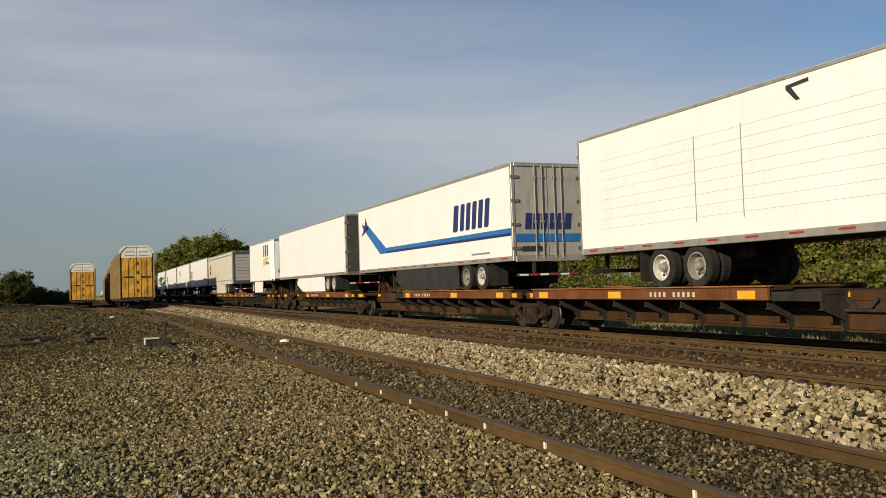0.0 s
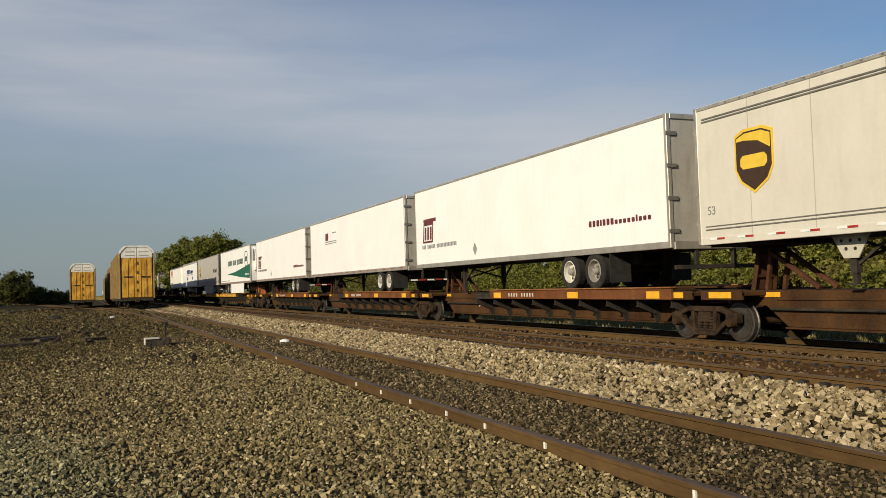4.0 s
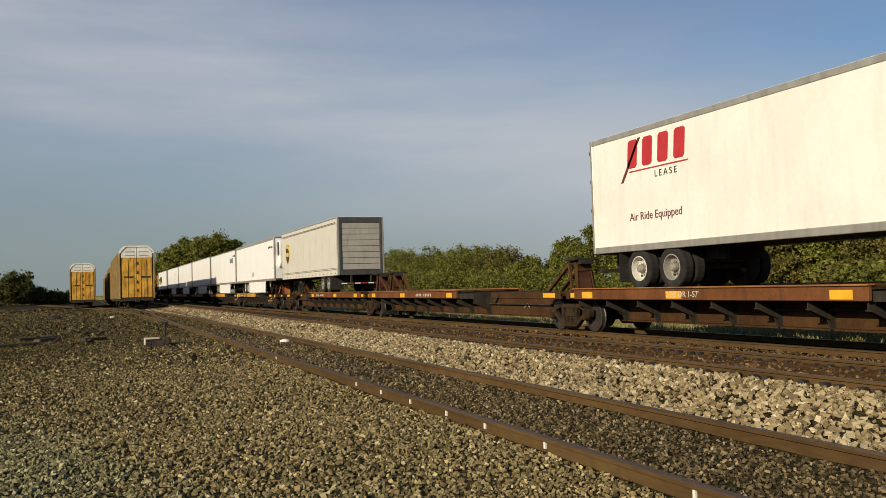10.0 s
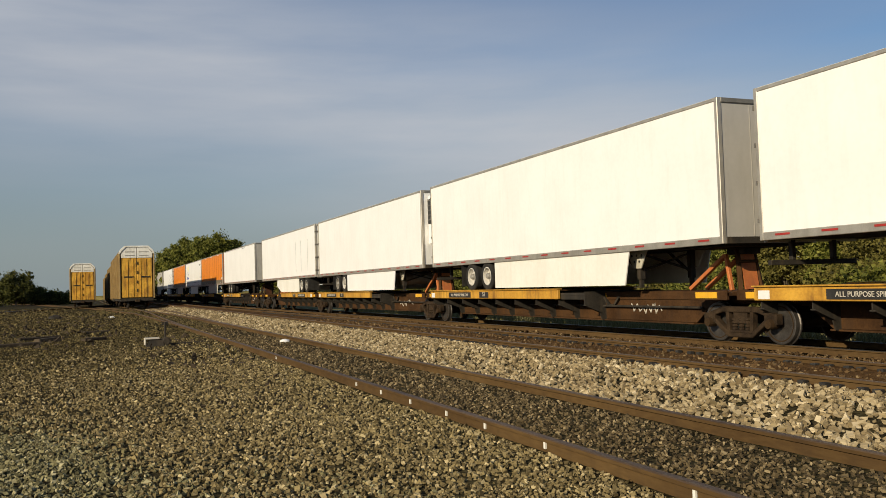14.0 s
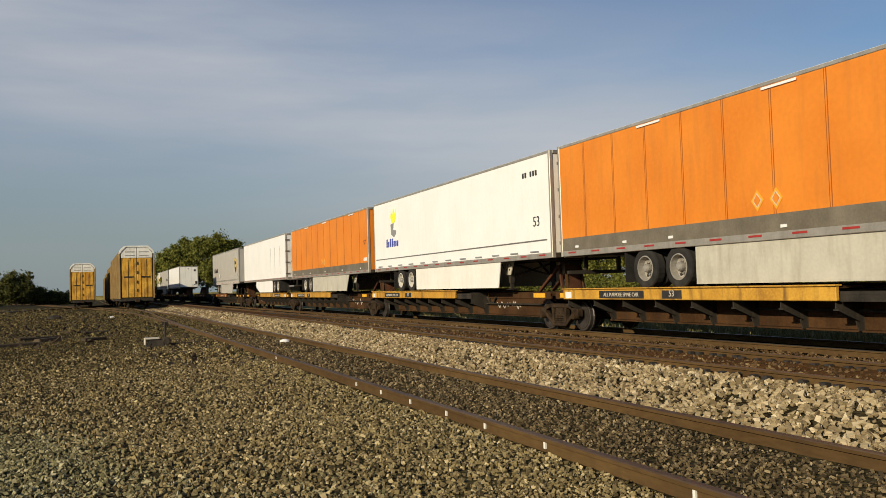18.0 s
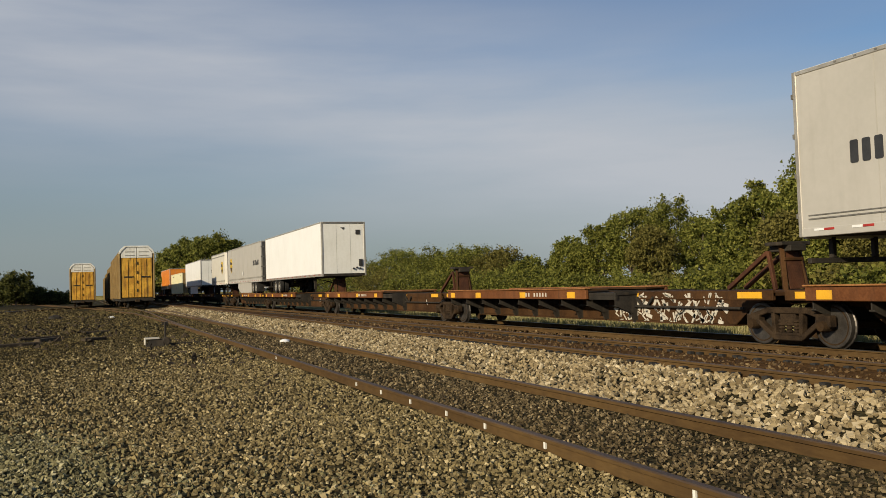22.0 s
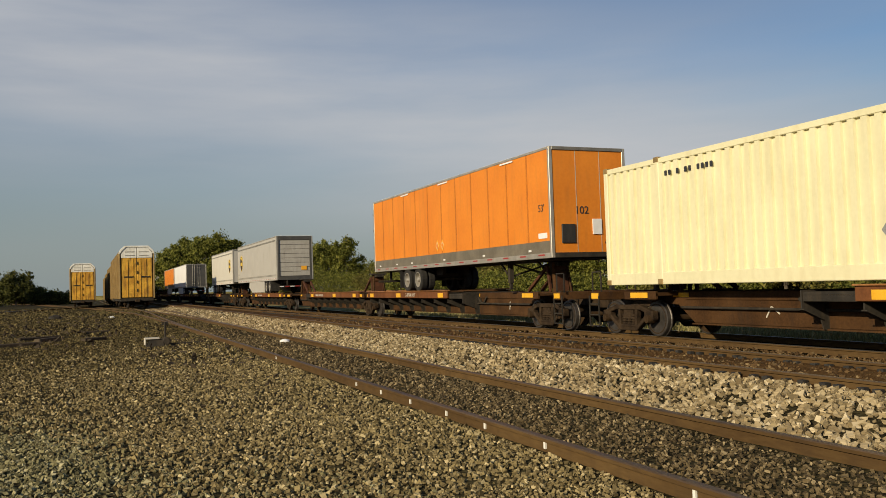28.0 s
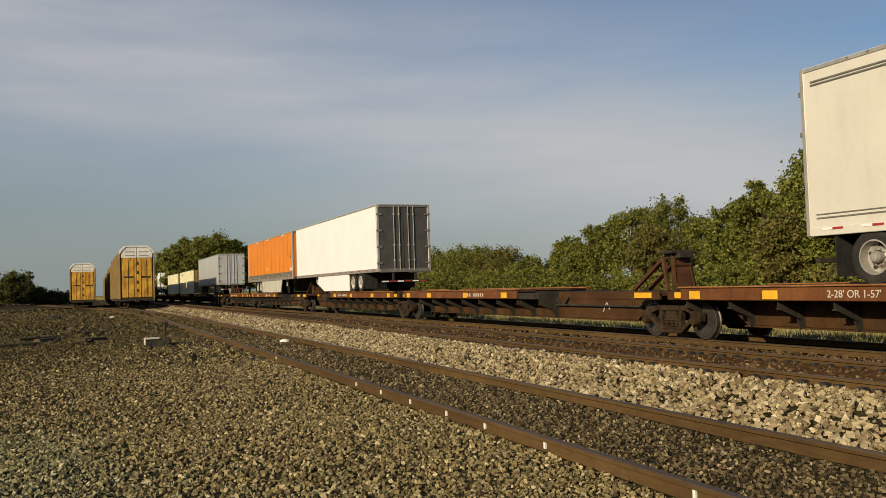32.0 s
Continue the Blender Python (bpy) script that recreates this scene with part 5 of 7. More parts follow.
# ================= the container =================
def container(label):
    """A ribbed steel box without wheels, its double doors at the leading end."""
    L, z0, z1 = 16.15, 1.26, 4.2
    T = thing("container", label, "container")
    for s in (-1, 1):
        bm = bmesh.new()
        pitch, d = 0.28, 0.055
        y, out = 0.35, []
        while y < L - 0.4:
            out += [(SIDE, y), (SIDE, y + 0.13), (SIDE - d, y + 0.15), (SIDE - d, y + 0.26)]
            y += pitch
        out.append((SIDE, L - 0.35))
        lo = [bm.verts.new((s * x, yy, z0 + 0.28)) for x, yy in out]
        hi = [bm.verts.new((s * x, yy, z1 - 0.13)) for x, yy in out]
        for i in range(len(out) - 1):
            bm.faces.new((lo[i], lo[i + 1], hi[i + 1], hi[i]))
        part("side_wall", bm, M["cream"], T, "ribbed cream steel wall")
        for za, zc, nm in ((z0, z0 + 0.28, "bottom_rail"), (z1 - 0.13, z1, "top_rail")):
            bm = bmesh.new()
            xs = sorted((s * (SIDE + 0.01), s * (SIDE - 0.09)))
            box(bm, *xs, 0.02, L - 0.02, za, zc)
            part(nm, bm, M["cream"], T, bevel=0.012)
        for y in (0.0, 2.35, 13.9, L - 0.16):
            bm = bmesh.new()
            xs = sorted((s * (SIDE + 0.02), s * (SIDE - 0.08)))
            box(bm, *xs, y, y + 0.16, z0, z1 + 0.02)
            part("corner_post", bm, M["cream"], T, "upright post", bevel=0.015)
            for zz in (z0, z1 - 0.1):
                bm = bmesh.new()
                box(bm, xs[0] - 0.006, xs[1] + 0.006, y - 0.01, y + 0.17, zz, zz + 0.13)
                part("corner_casting", bm, M["rack_side"], T, bevel=0.01)
    bm = bmesh.new()
    box(bm, -SIDE + 0.05, SIDE - 0.05, 0.1, L - 0.1, z1 - 0.04, z1 - 0.01)
    part("roof", bm, M["cream"], T)
    bm = bmesh.new()
    box(bm, -SIDE + 0.05, SIDE - 0.05, 0.1, L - 0.1, z0 + 0.05, z0 + 0.2)
    part("floor", bm, M["under"], T)
    bm = bmesh.new()
    box(bm, -SIDE + 0.06, SIDE - 0.06, L - 0.1, L - 0.04, z0 + 0.1, z1 - 0.05)
    part("end_wall", bm, M["cream"], T)
    for s in (-1, 1):
        bm = bmesh.new()
        xs = sorted((s * 0.01, s * (SIDE - 0.08)))
        box(bm, *xs, 0.05, 0.10, z0 + 0.14, z1 - 0.12)
        for k in range(5):
            zz = z0 + 0.45 + k * 0.5
            box(bm, xs[0] + 0.05, xs[1] - 0.05, 0.02, 0.06, zz, zz + 0.16)
        dr = part("door", bm, M["rack_side"], T, "brown ribbed steel door")
        for off in (0.3, 0.85):
            bm = bmesh.new()
            lathe(bm, [(z0 + 0.05, 0.022), (z1 - 0.06, 0.022)], "z", 8, (s * off, 0.0, 0))
            child("lock_rod", shape(bm, M["alu_dark"], "lock_rod"), dr)
    for za, zc in ((z0, z0 + 0.14), (z1 - 0.12, z1 - 0.01)):
        bm = bmesh.new()
        box(bm, -SIDE + 0.06, SIDE - 0.06, 0.0, 0.12, za, zc)
        part("end_rail", bm, M["rack_side"], T, bevel=0.01)
    poly(T, "placard", "print_grey", [(7.8, 1.85), (7.6, 2.1), (7.8, 2.35), (8.0, 2.1)], "grey diamond placard", x=-SIDE - 0.002)
    sign(T, "print", 13.7, 3.75, "nn n nn nnnn", 0.12, 0.1, 0.04, 0.0, "small dark blocks", x=-SIDE - 0.002)
    sign(T, "print", 2.2, 3.75, "nn", 0.12, 0.1, 0.04, 0.0, "small dark blocks", x=-SIDE - 0.002)
    plate(T, "label", "amber", [(1.6, 1.95, 1.72, 1.84)], "small orange label", x=-SIDE - 0.002)
    return T


# ================= spine cars =================
def bogie_meshes():
    def frame_():
        bm = bmesh.new()
        for a, b, t in (((-0.98, 0.56), (-0.50, 0.70), 0.11), ((-0.52, 0.70), (0.52, 0.70), 0.12), ((0.50, 0.70), (0.98, 0.56), 0.11),
                        ((-0.80, 0.50), (-0.34, 0.17), 0.10), ((-0.36, 0.17), (0.36, 0.17), 0.10), ((0.34, 0.17), (0.80, 0.50), 0.10),
                        ((-0.33, 0.20), (-0.36, 0.68), 0.09), ((0.33, 0.20), (0.36, 0.68), 0.09), ((-0.3, 0.24), (0.3, 0.24), 0.06)):
            beam(bm, (0, *a), (0, *b), 0.15, t)
        for y in (-0.89, 0.89):
            prism(bm, [(y - 0.17, 0.62), (y + 0.17, 0.62), (y + 0.17, 0.40), (y + 0.13, 0.40), (y + 0.09, 0.52), (y - 0.09, 0.52), (y - 0.13, 0.40), (y - 0.17, 0.40)], "x", -0.09, 0.09)
        return shape(bm, M["truck"], "side_frame", bevel=0.015)

    def spring_():
        bm = bmesh.new()
        coil = [q for k in range(4) for q in ((0.26 + k * 0.067, 0.045), (0.28 + k * 0.067, 0.07), (0.305 + k * 0.067, 0.07))]
        lathe(bm, coil + [(0.53, 0.045)], "z", 8)
        return shape(bm, M["truck"], "spring")

    def cap_():
        bm = bmesh.new()
        lathe(bm, [(-0.16, 0.03), (-0.155, 0.09), (-0.09, 0.105), (0.05, 0.11)], "x", 14)
        return shape(bm, M["wheel"], "bearing_cap")

    def wheel_():
        bm = bmesh.new()
        lathe(bm, [(-0.065, 0.405), (-0.07, 0.34), (-0.02, 0.30), (0.0, 0.16), (-0.06, 0.13), (-0.06, 0.10), (0.08, 0.10), (0.06, 0.30), (0.07, 0.34), (0.075, 0.405)], "x", 26)
        return shape(bm, M["wheel"], "wheel")

    def tread_():
        bm = bmesh.new()
        lathe(bm, [(-0.068, 0.400), (-0.062, 0.419), (0.03, 0.424), (0.045, 0.446), (0.072, 0.446), (0.074, 0.400)], "x", 26)
        return shape(bm, M["tread"], "tread")

    def axle_():
        bm = bmesh.new()
        lathe(bm, [(-1.0, 0.075), (1.0, 0.075)], "x", 12)
        return shape(bm, M["wheel"], "axle")

    def bolster_():
        bm = bmesh.new()
        box(bm, -1.05, 1.05, -0.2, 0.2, 0.40, 0.66)
        lathe(bm, [(0.64, 0.3), (0.86, 0.26)], "z", 16)
        return shape(bm, M["truck"], "bolster", bevel=0.02)
    return [kept(k, f) for k, f in (("sf", frame_), ("spring", spring_), ("cap", cap_), ("rw", wheel_), ("tr", tread_), ("rax", axle_), ("bol", bolster_))]


def bogie(car, y):
    sf, sp, cap, wh, tr, ax, bo = bogie_meshes()
    b = child("bogie", bo, car, (0, y, 0), "dusty brown cast bogie")
    for s in (-1, 1):
        child("side_frame", sf, b, (s * 1.0, 0, 0))
        for dy in (-0.19, 0.0, 0.19) if s < 0 else ():
            child("spring", sp, b, (s * 1.0, dy, 0))
        for dy in (-0.89, 0.89):
            if s < 0:
                child("bearing_cap", cap, b, (s * 1.0, dy, 0.42))
            child("wheel", wh, b, (s * 0.77, dy, 0.42), turn=0 if s < 0 else 180)
            child("tread", tr, b, (s * 0.77, dy, 0.42), turn=0 if s < 0 else 180, label="bright worn wheel tread")
    for dy in (-0.89, 0.89):
        child("axle", ax, b, (0, dy, 0.42))


def bearer_mesh(mat):
    def make():
        bm = bmesh.new()
        half = [(0.56, 0.30), (0.72, 0.34), (0.78, 0.54), (1.25, 0.74), (1.25, 1.10)]
        prism(bm, half + [(-x, z) for x, z in reversed(half)], "y", -0.014, 0.014)
        for s in (-1, 1):
            prism(bm, [(s * 0.78, 0.53), (s * 1.25, 0.725), (s * 1.25, 0.75), (s * 0.78, 0.555)], "y", -0.06, 0.06)
        return shape(bm, M[mat], "cross_bearer")
    return kept("bearer" + mat, make)


def hitch(car, y, way, mat="hitch"):
    """Trailer stanchion, raised on the spine."""
    top = 2.0
    bm = bmesh.new()
    for s in (-1, 1):
        beam(bm, (s * 0.30, y - way * 0.20, 1.06), (s * 0.22, y - way * 0.05, top), 0.10, 0.10)
    for z in (1.38, 1.72):
        beam(bm, (-0.27, y - way * 0.14, z), (0.27, y - way * 0.14, z), 0.07, 0.07)
    h = part("hitch", bm, M["brown"], car, "raised trailer hitch", bevel=0.012)
    bm = bmesh.new()
    prism(bm, [(y - way * 0.24, 1.10), (y - way * 0.20, 1.10), (y - way * 0.06, 1.92), (y - way * 0.10, 1.92)], "x", -0.20, 0.20)
    child("back_plate", shape(bm, M[mat], "back_plate"), h, label="rust-red plate across the hitch")
    for s in (-1, 1):
        bm = bmesh.new()
        beam(bm, (s * 0.24, y + way * 1.55, 1.12), (s * 0.24, y + way * 0.30, 1.88), 0.10, 0.09)
        beam(bm, (s * 0.24, y + way * 0.30, 1.90), (s * 0.24, y + way * 0.14, 1.08), 0.09, 0.08)
        child("strut", shape(bm, M[mat], "strut", bevel=0.01), h, label="folding diagonal strut")
    bm = bmesh.new()
    box(bm, -0.40, 0.40, y - 0.24, y + 0.24, top, top + 0.08)
    box(bm, -0.22, 0.22, y - 0.3, y + 0.3, top - 0.12, top + 0.01)
    child("head_plate", shape(bm, M["under"], "head_plate", bevel=0.015), h)


def unit(car, a, b, end, body, sill, patches, hitch_mat="hitch", stand=0.95):
    """One platform of an articulated spine car between two bogies; its hitch stands at the end 'lead' (a) or 'trail' (b)."""
    U = b - a
    lead = end == "lead"

    def P(d):
        return a + d if lead else b - d

    def span(d0, d1):
        return tuple(sorted((P(d0), P(d1))))
    bm = bmesh.new()
    ya, yb = span(0.0, U)
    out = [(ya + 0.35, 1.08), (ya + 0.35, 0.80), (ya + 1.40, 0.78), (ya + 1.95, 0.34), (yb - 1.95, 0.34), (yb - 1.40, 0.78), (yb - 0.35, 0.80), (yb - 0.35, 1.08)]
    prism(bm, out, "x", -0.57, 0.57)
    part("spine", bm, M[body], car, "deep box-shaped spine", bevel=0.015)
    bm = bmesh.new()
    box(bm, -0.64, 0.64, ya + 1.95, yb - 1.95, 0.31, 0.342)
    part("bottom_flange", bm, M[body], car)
    d0, d1 = U * 0.40, U - 0.75
    for s in (-1, 1):
        bm = bmesh.new()
        y0, y1 = span(d0, d1)
        xs = sorted((s * 1.34, s * 1.25))
        box(bm, *xs, y0, y1, 0.90, DECK)
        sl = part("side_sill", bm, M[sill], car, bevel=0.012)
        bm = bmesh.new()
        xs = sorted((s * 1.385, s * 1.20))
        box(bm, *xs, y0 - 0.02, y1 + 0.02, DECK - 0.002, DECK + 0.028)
        child("top_flange", shape(bm, M["yellow" if sill == "yellow" else "flange_worn_lit"], "top_flange", bevel=0.006), sl, label="rubbed edge along the sill, sunlit tone where brown")
        bm = bmesh.new()
        xs = sorted((s * 1.26, s * 0.62))
        box(bm, *xs, y0 + 0.02, y1 - 0.02, DECK - 0.045, DECK)
        part("tyre_deck", bm, M[body], car, "wheel runway plate")
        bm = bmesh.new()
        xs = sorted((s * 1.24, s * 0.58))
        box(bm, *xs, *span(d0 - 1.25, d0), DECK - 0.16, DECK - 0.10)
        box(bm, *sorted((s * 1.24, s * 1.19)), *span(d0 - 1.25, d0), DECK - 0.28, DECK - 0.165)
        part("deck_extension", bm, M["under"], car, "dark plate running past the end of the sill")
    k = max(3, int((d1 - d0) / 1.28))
    # chassis black on the bearers puts the shade below the deck into their colour
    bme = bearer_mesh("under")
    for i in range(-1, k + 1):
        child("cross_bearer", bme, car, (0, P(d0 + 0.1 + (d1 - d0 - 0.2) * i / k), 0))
    # bright markers on the sill
    for d, w, m in patches:
        bm = bmesh.new()
        yy = P(d0 + (d1 - d0) * d)
        box(bm, -1.348, -1.338, yy - w / 2, yy + w / 2, 0.93, 1.10)
        part("marker", bm, M[m], car, "reflective yellow marker")
    # platforms over the bogies
    for d, sgn in ((0.15, 1), (U - 0.15, -1)):
        y0, y1 = span(min(d, d + sgn * 1.25), max(d, d + sgn * 1.25))
        bm = bmesh.new()
        box(bm, -1.22, 1.22, y0, y1, 0.98, 1.06)
        box(bm, -1.24, -1.16, y0, y1, 0.90, 1.10)
        box(bm, 1.16, 1.24, y0, y1, 0.90, 1.10)
        part("end_platform", bm, M[body], car, bevel=0.01)
        bm = bmesh.new()
        yy = P(d + sgn * 0.62)
        box(bm, -1.256, -1.242, yy - 0.34, yy + 0.34, 0.94, 1.07)
        part("marker", bm, M["reflect"], car, "reflective yellow marker")
    hitch(car, P(stand), 1 if lead else -1, hitch_mat)
    # air pipe, brake cylinder and small gear hung on the spine
    bm = bmesh.new()
    lathe(bm, [(span(1.6, d0 + 3)[0], 0.03), (span(1.6, d0 + 3)[1], 0.03)], "y", 8, (-0.65, 0, 0.70))
    part("air_pipe", bm, M["under"], car, "brake pipe along the spine")
    bm = bmesh.new()
    yy = P(d0 - 1.6)
    for a2, b2 in (((-0.34, 0.93), (-0.12, 0.72)), ((-0.12, 0.72), (0.12, 0.72)), ((0.12, 0.72), (0.34, 0.93))):
        beam(bm, (-0.62, yy + a2[0], a2[1]), (-0.62, yy + b2[0], b2[1]), 0.06, 0.06)
    part("hose_loop", bm, M["under"], car, "dark air hose sagging from the spine")
    bm = bmesh.new()
    box(bm, -0.60, -0.565, *span(1.7, d0 - 0.1), 0.885, 0.925)
    part("spine_ledge", bm, M[body], car, "narrow ledge along the spine")
    for d in (1.5, d0 - 1.0):
        bm = bmesh.new()
        box(bm, -0.582, -0.568, P(d) - 0.28, P(d) + 0.28, 0.945, 1.045)
        part("marker", bm, M["reflect"], car, "reflective yellow marker")


def car_end(car, y, way, body):
    """Coupler, cut lever, steps and hand rails at the outer end of a car; way +1 looks to larger y."""
    bm = bmesh.new()
    box(bm, -0.16, 0.16, min(y, y + way * 1.5), max(y, y + way * 1.5), 0.66, 0.92)
    box(bm, -0.2, 0.2, min(y + way * 1.5, y + way * 1.95), max(y + way * 1.5, y + way * 1.95), 0.62, 0.96)
    part("coupler", bm, M["truck"], car, "knuckle coupler", bevel=0.03)
    bm = bmesh.new()
    box(bm, -1.3, 1.3, min(y + way * 0.9, y + way * 1.25), max(y + way * 0.9, y + way * 1.25), 0.88, 1.10)
    part("end_sill", bm, body, car, "worn end sill", bevel=0.012)
    bm = bmesh.new()
    box(bm, -1.312, -1.30, y + way * 1.07 - 0.16, y + way * 1.07 + 0.16, 0.92, 1.06)
    part("marker", bm, M["reflect"], car, "reflective yellow marker")
    # brake stand with its wheel
    bm = bmesh.new()
    box(bm, 0.55, 0.67, y + way * 1.0 - 0.05, y + way * 1.0 + 0.05, 1.08, 1.75)
    lathe(bm, [(y + way * 1.10 - 0.025, 0.15), (y + way * 1.10 - 0.025, 0.19), (y + way * 1.10 + 0.025, 0.19), (y + way * 1.10 + 0.025, 0.15)], "y", 16, (0.61, 0, 1.62), caps=False)
    beam(bm, (0.45, y + way * 1.10, 1.62), (0.77, y + way * 1.10, 1.62), 0.03, 0.03)
    part("brake_stand", bm, M["under"], car, "dark hand-brake stand")
    for s in (-1, 1):
        bm = bmesh.new()
        yy = y + way * 1.12
        for dz in (0.22, 0.5, 0.78):
            beam(bm, (s * 1.3, yy - 0.22, dz), (s * 1.3, yy + 0.22, dz), 0.03, 0.03)
        for dy in (-0.22, 0.22):
            beam(bm, (s * 1.3, yy + dy, 0.2), (s * 1.3, yy + dy, 1.0), 0.03, 0.03)
        part("ladder", bm, M["under"], car, "step ladder")
        bm = bmesh.new()
        for dy in (-0.2, 0.2):
            beam(bm, (s * 1.2, yy + dy, 1.08), (s * 1.2, yy + dy, 1.62), 0.03, 0.03)
        beam(bm, (s * 1.2, yy - 0.215, 1.62), (s * 1.2, yy + 0.215, 1.62), 0.03, 0.03)
        part("grab_rail", bm, M["under"], car, "bent grab rail")


def spine_car(label, joints, ends, body, sill, hitch_mat="hitch", style=0):
    """A whole articulated car: bogies at the joints (metres behind the train's zero), one unit between each two."""
    y00 = joints[0]
    car = thing("spine_car", label, "flatcar", "cars of the train")
    for j in joints:
        bogie(car, j - y00)
    for i, (a, b) in enumerate(zip(joints, joints[1:])):
        pat = ([(0.06, 0.5, "reflect"), (0.55, 0.55, "reflect"), (0.93, 0.5, "reflect")],
               [(0.08, 0.4, "reflect"), (0.38, 0.35, "reflect"), (0.72, 0.4, "reflect"), (0.95, 0.35, "reflect")],
               [(0.97, 0.3, "tape")])[style]
        unit(car, a - y00, b - y00, ends[i], body, sill, pat, hitch_mat, stand=0.6 if 597 < a < 598 else 0.95)
        note = next((q for q in ((165.9, 170.7, "ALL PURPOSE SPINE CAR", "print"), (203.4, 215.1, "2-28' OR 1-57'", "chalk"), (637.3, 649.2, "2-28' OR 1-57'", "chalk"), (580.3, 590.9, "2-28' OR 1-57'", "chalk")) if abs(q[0] - a) < 0.2), None)
        if note:
            words("lettering", note[2], 0.19, car, (-1.346, note[1] - y00, 0.965), M[note[3]], label="lettering on the sill")
        elif style == 2:
            U = b - a
            for d, w, text, size in ((2.75, 1.9, "ALL PURPOSE SPINE CAR", 0.135), (4.75, 0.7, "53", 0.2)):
                yy = (b - y00 - 0.75 - d) if ends[i] == "lead" else (a - y00 + 0.75 + d)
                bm = bmesh.new()
                box(bm, -1.345, -1.338, yy - w / 2, yy + w / 2, 0.93, 1.12)
                part("sill_plate", bm, M["black"], car, "black patch painted on the sill")
                words("lettering", text, size, car, (-1.349, yy, 0.98), M["chalk"], label="pale lettering on the black patch")
        if not note and style != 2:
            # a line of lettering blocks on the sill, and chalk scrawl on the spine
            bm = bmesh.new()
            U = b - a
            y0 = (a - y00 + U * 0.62) if ends[i] == "lead" else (b - y00 - U * 0.48)
            for k in range(10):
                if k != 4:
                    box(bm, -1.346, -1.338, y0 - k * 0.17 - 0.075, y0 - k * 0.17, 0.97, 1.08)
            tagged(part("lettering", bm, M["chalk"], car, "pale lettering blocks on the sill"), kind="stuff")
        bm = bmesh.new()
        y0 = (a - y00 + 3.2) if ends[i] == "lead" else (b - y00 - 4.6)
        yy, zz = y0, 0.6
        for k in range(13 if style == 2 else 2):
            y2, z2 = yy + random.uniform(0.02, 0.24), (0.5 if k % 2 else 0.66) + random.uniform(0.0, 0.16)
            beam(bm, (-0.576, yy, zz), (-0.576, y2, z2), 0.012, 0.03)
            yy, zz = y2, z2
        tagged(part("scrawl", bm, M["chalk"], car, "chalk scrawl on the spine"), kind="stuff")
        if ends[i] == "lead" and 450 < a < 452:
            bm = bmesh.new()
            for k in range(150):
                yy, zz = y0 + random.choice((random.uniform(-0.9, 1.5), random.uniform(1.9, 3.2))), random.uniform(0.34, 0.98)
                beam(bm, (-0.578, yy, zz), (-0.578, yy + random.uniform(-0.25, 0.25), min(1.03, max(0.3, zz + random.uniform(-0.3, 0.3)))), 0.012, random.choice((0.03, 0.05, 0.09)))
            tagged(part("graffiti", bm, M["chalk"], car, "pale tangled graffiti strokes on the spine"), kind="stuff")
    for a, b in zip(joints, joints[1:]):
        if 220 < a < 221:
            hitch(car, b - y00 - 0.95, -1, hitch_mat)
            hitch(car, b - y00 + 1.05, -1, hitch_mat)
        if 597 < a < 598:
            hitch(car, a - y00 + 1.7, 1, hitch_mat)
    car_end(car, 0.0, -1, M[body])
    car_end(car, joints[-1] - y00, 1, M[body])
    return car, y00

# ================= the train =================
TRAIN = []          # (thing, metres behind the train's zero)


def load(u, L, nose, wall, label, mark=plain, **kw):
    T, Y = trailer(label, L, nose, wall, **kw)
    mark(T, Y, L)
    TRAIN.append((T, u))


CARS = [
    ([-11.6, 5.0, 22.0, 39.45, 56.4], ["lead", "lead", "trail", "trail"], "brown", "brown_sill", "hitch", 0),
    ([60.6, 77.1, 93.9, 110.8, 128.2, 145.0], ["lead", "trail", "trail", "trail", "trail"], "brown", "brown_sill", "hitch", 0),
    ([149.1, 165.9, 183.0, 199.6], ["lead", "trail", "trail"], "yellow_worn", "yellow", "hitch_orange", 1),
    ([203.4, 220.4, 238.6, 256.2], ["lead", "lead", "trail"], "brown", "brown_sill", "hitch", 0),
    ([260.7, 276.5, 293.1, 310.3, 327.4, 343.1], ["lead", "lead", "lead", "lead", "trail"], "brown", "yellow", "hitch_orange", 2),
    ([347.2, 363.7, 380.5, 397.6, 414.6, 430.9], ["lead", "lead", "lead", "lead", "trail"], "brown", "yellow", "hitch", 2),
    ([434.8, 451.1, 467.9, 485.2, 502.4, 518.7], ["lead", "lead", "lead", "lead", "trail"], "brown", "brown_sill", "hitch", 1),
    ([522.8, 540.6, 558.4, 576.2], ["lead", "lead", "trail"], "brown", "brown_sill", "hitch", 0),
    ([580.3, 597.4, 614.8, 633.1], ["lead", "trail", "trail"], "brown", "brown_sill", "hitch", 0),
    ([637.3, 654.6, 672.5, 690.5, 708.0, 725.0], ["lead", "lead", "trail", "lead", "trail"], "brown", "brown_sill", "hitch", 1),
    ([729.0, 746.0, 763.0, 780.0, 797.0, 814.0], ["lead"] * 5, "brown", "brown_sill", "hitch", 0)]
NAMES = {"brown": "rust-brown articulated spine car with brown sills", "yellow_worn": "worn yellow articulated spine car"}
for joints, ends, body, sill, hm, style in CARS:
    lab = "dark brown articulated spine car with bright yellow sills" if (body, sill) == ("brown", "yellow") else NAMES[body]
    c, u0 = spine_car(lab, joints, ends, body, sill, hm, style)
    TRAIN.append((c, u0))

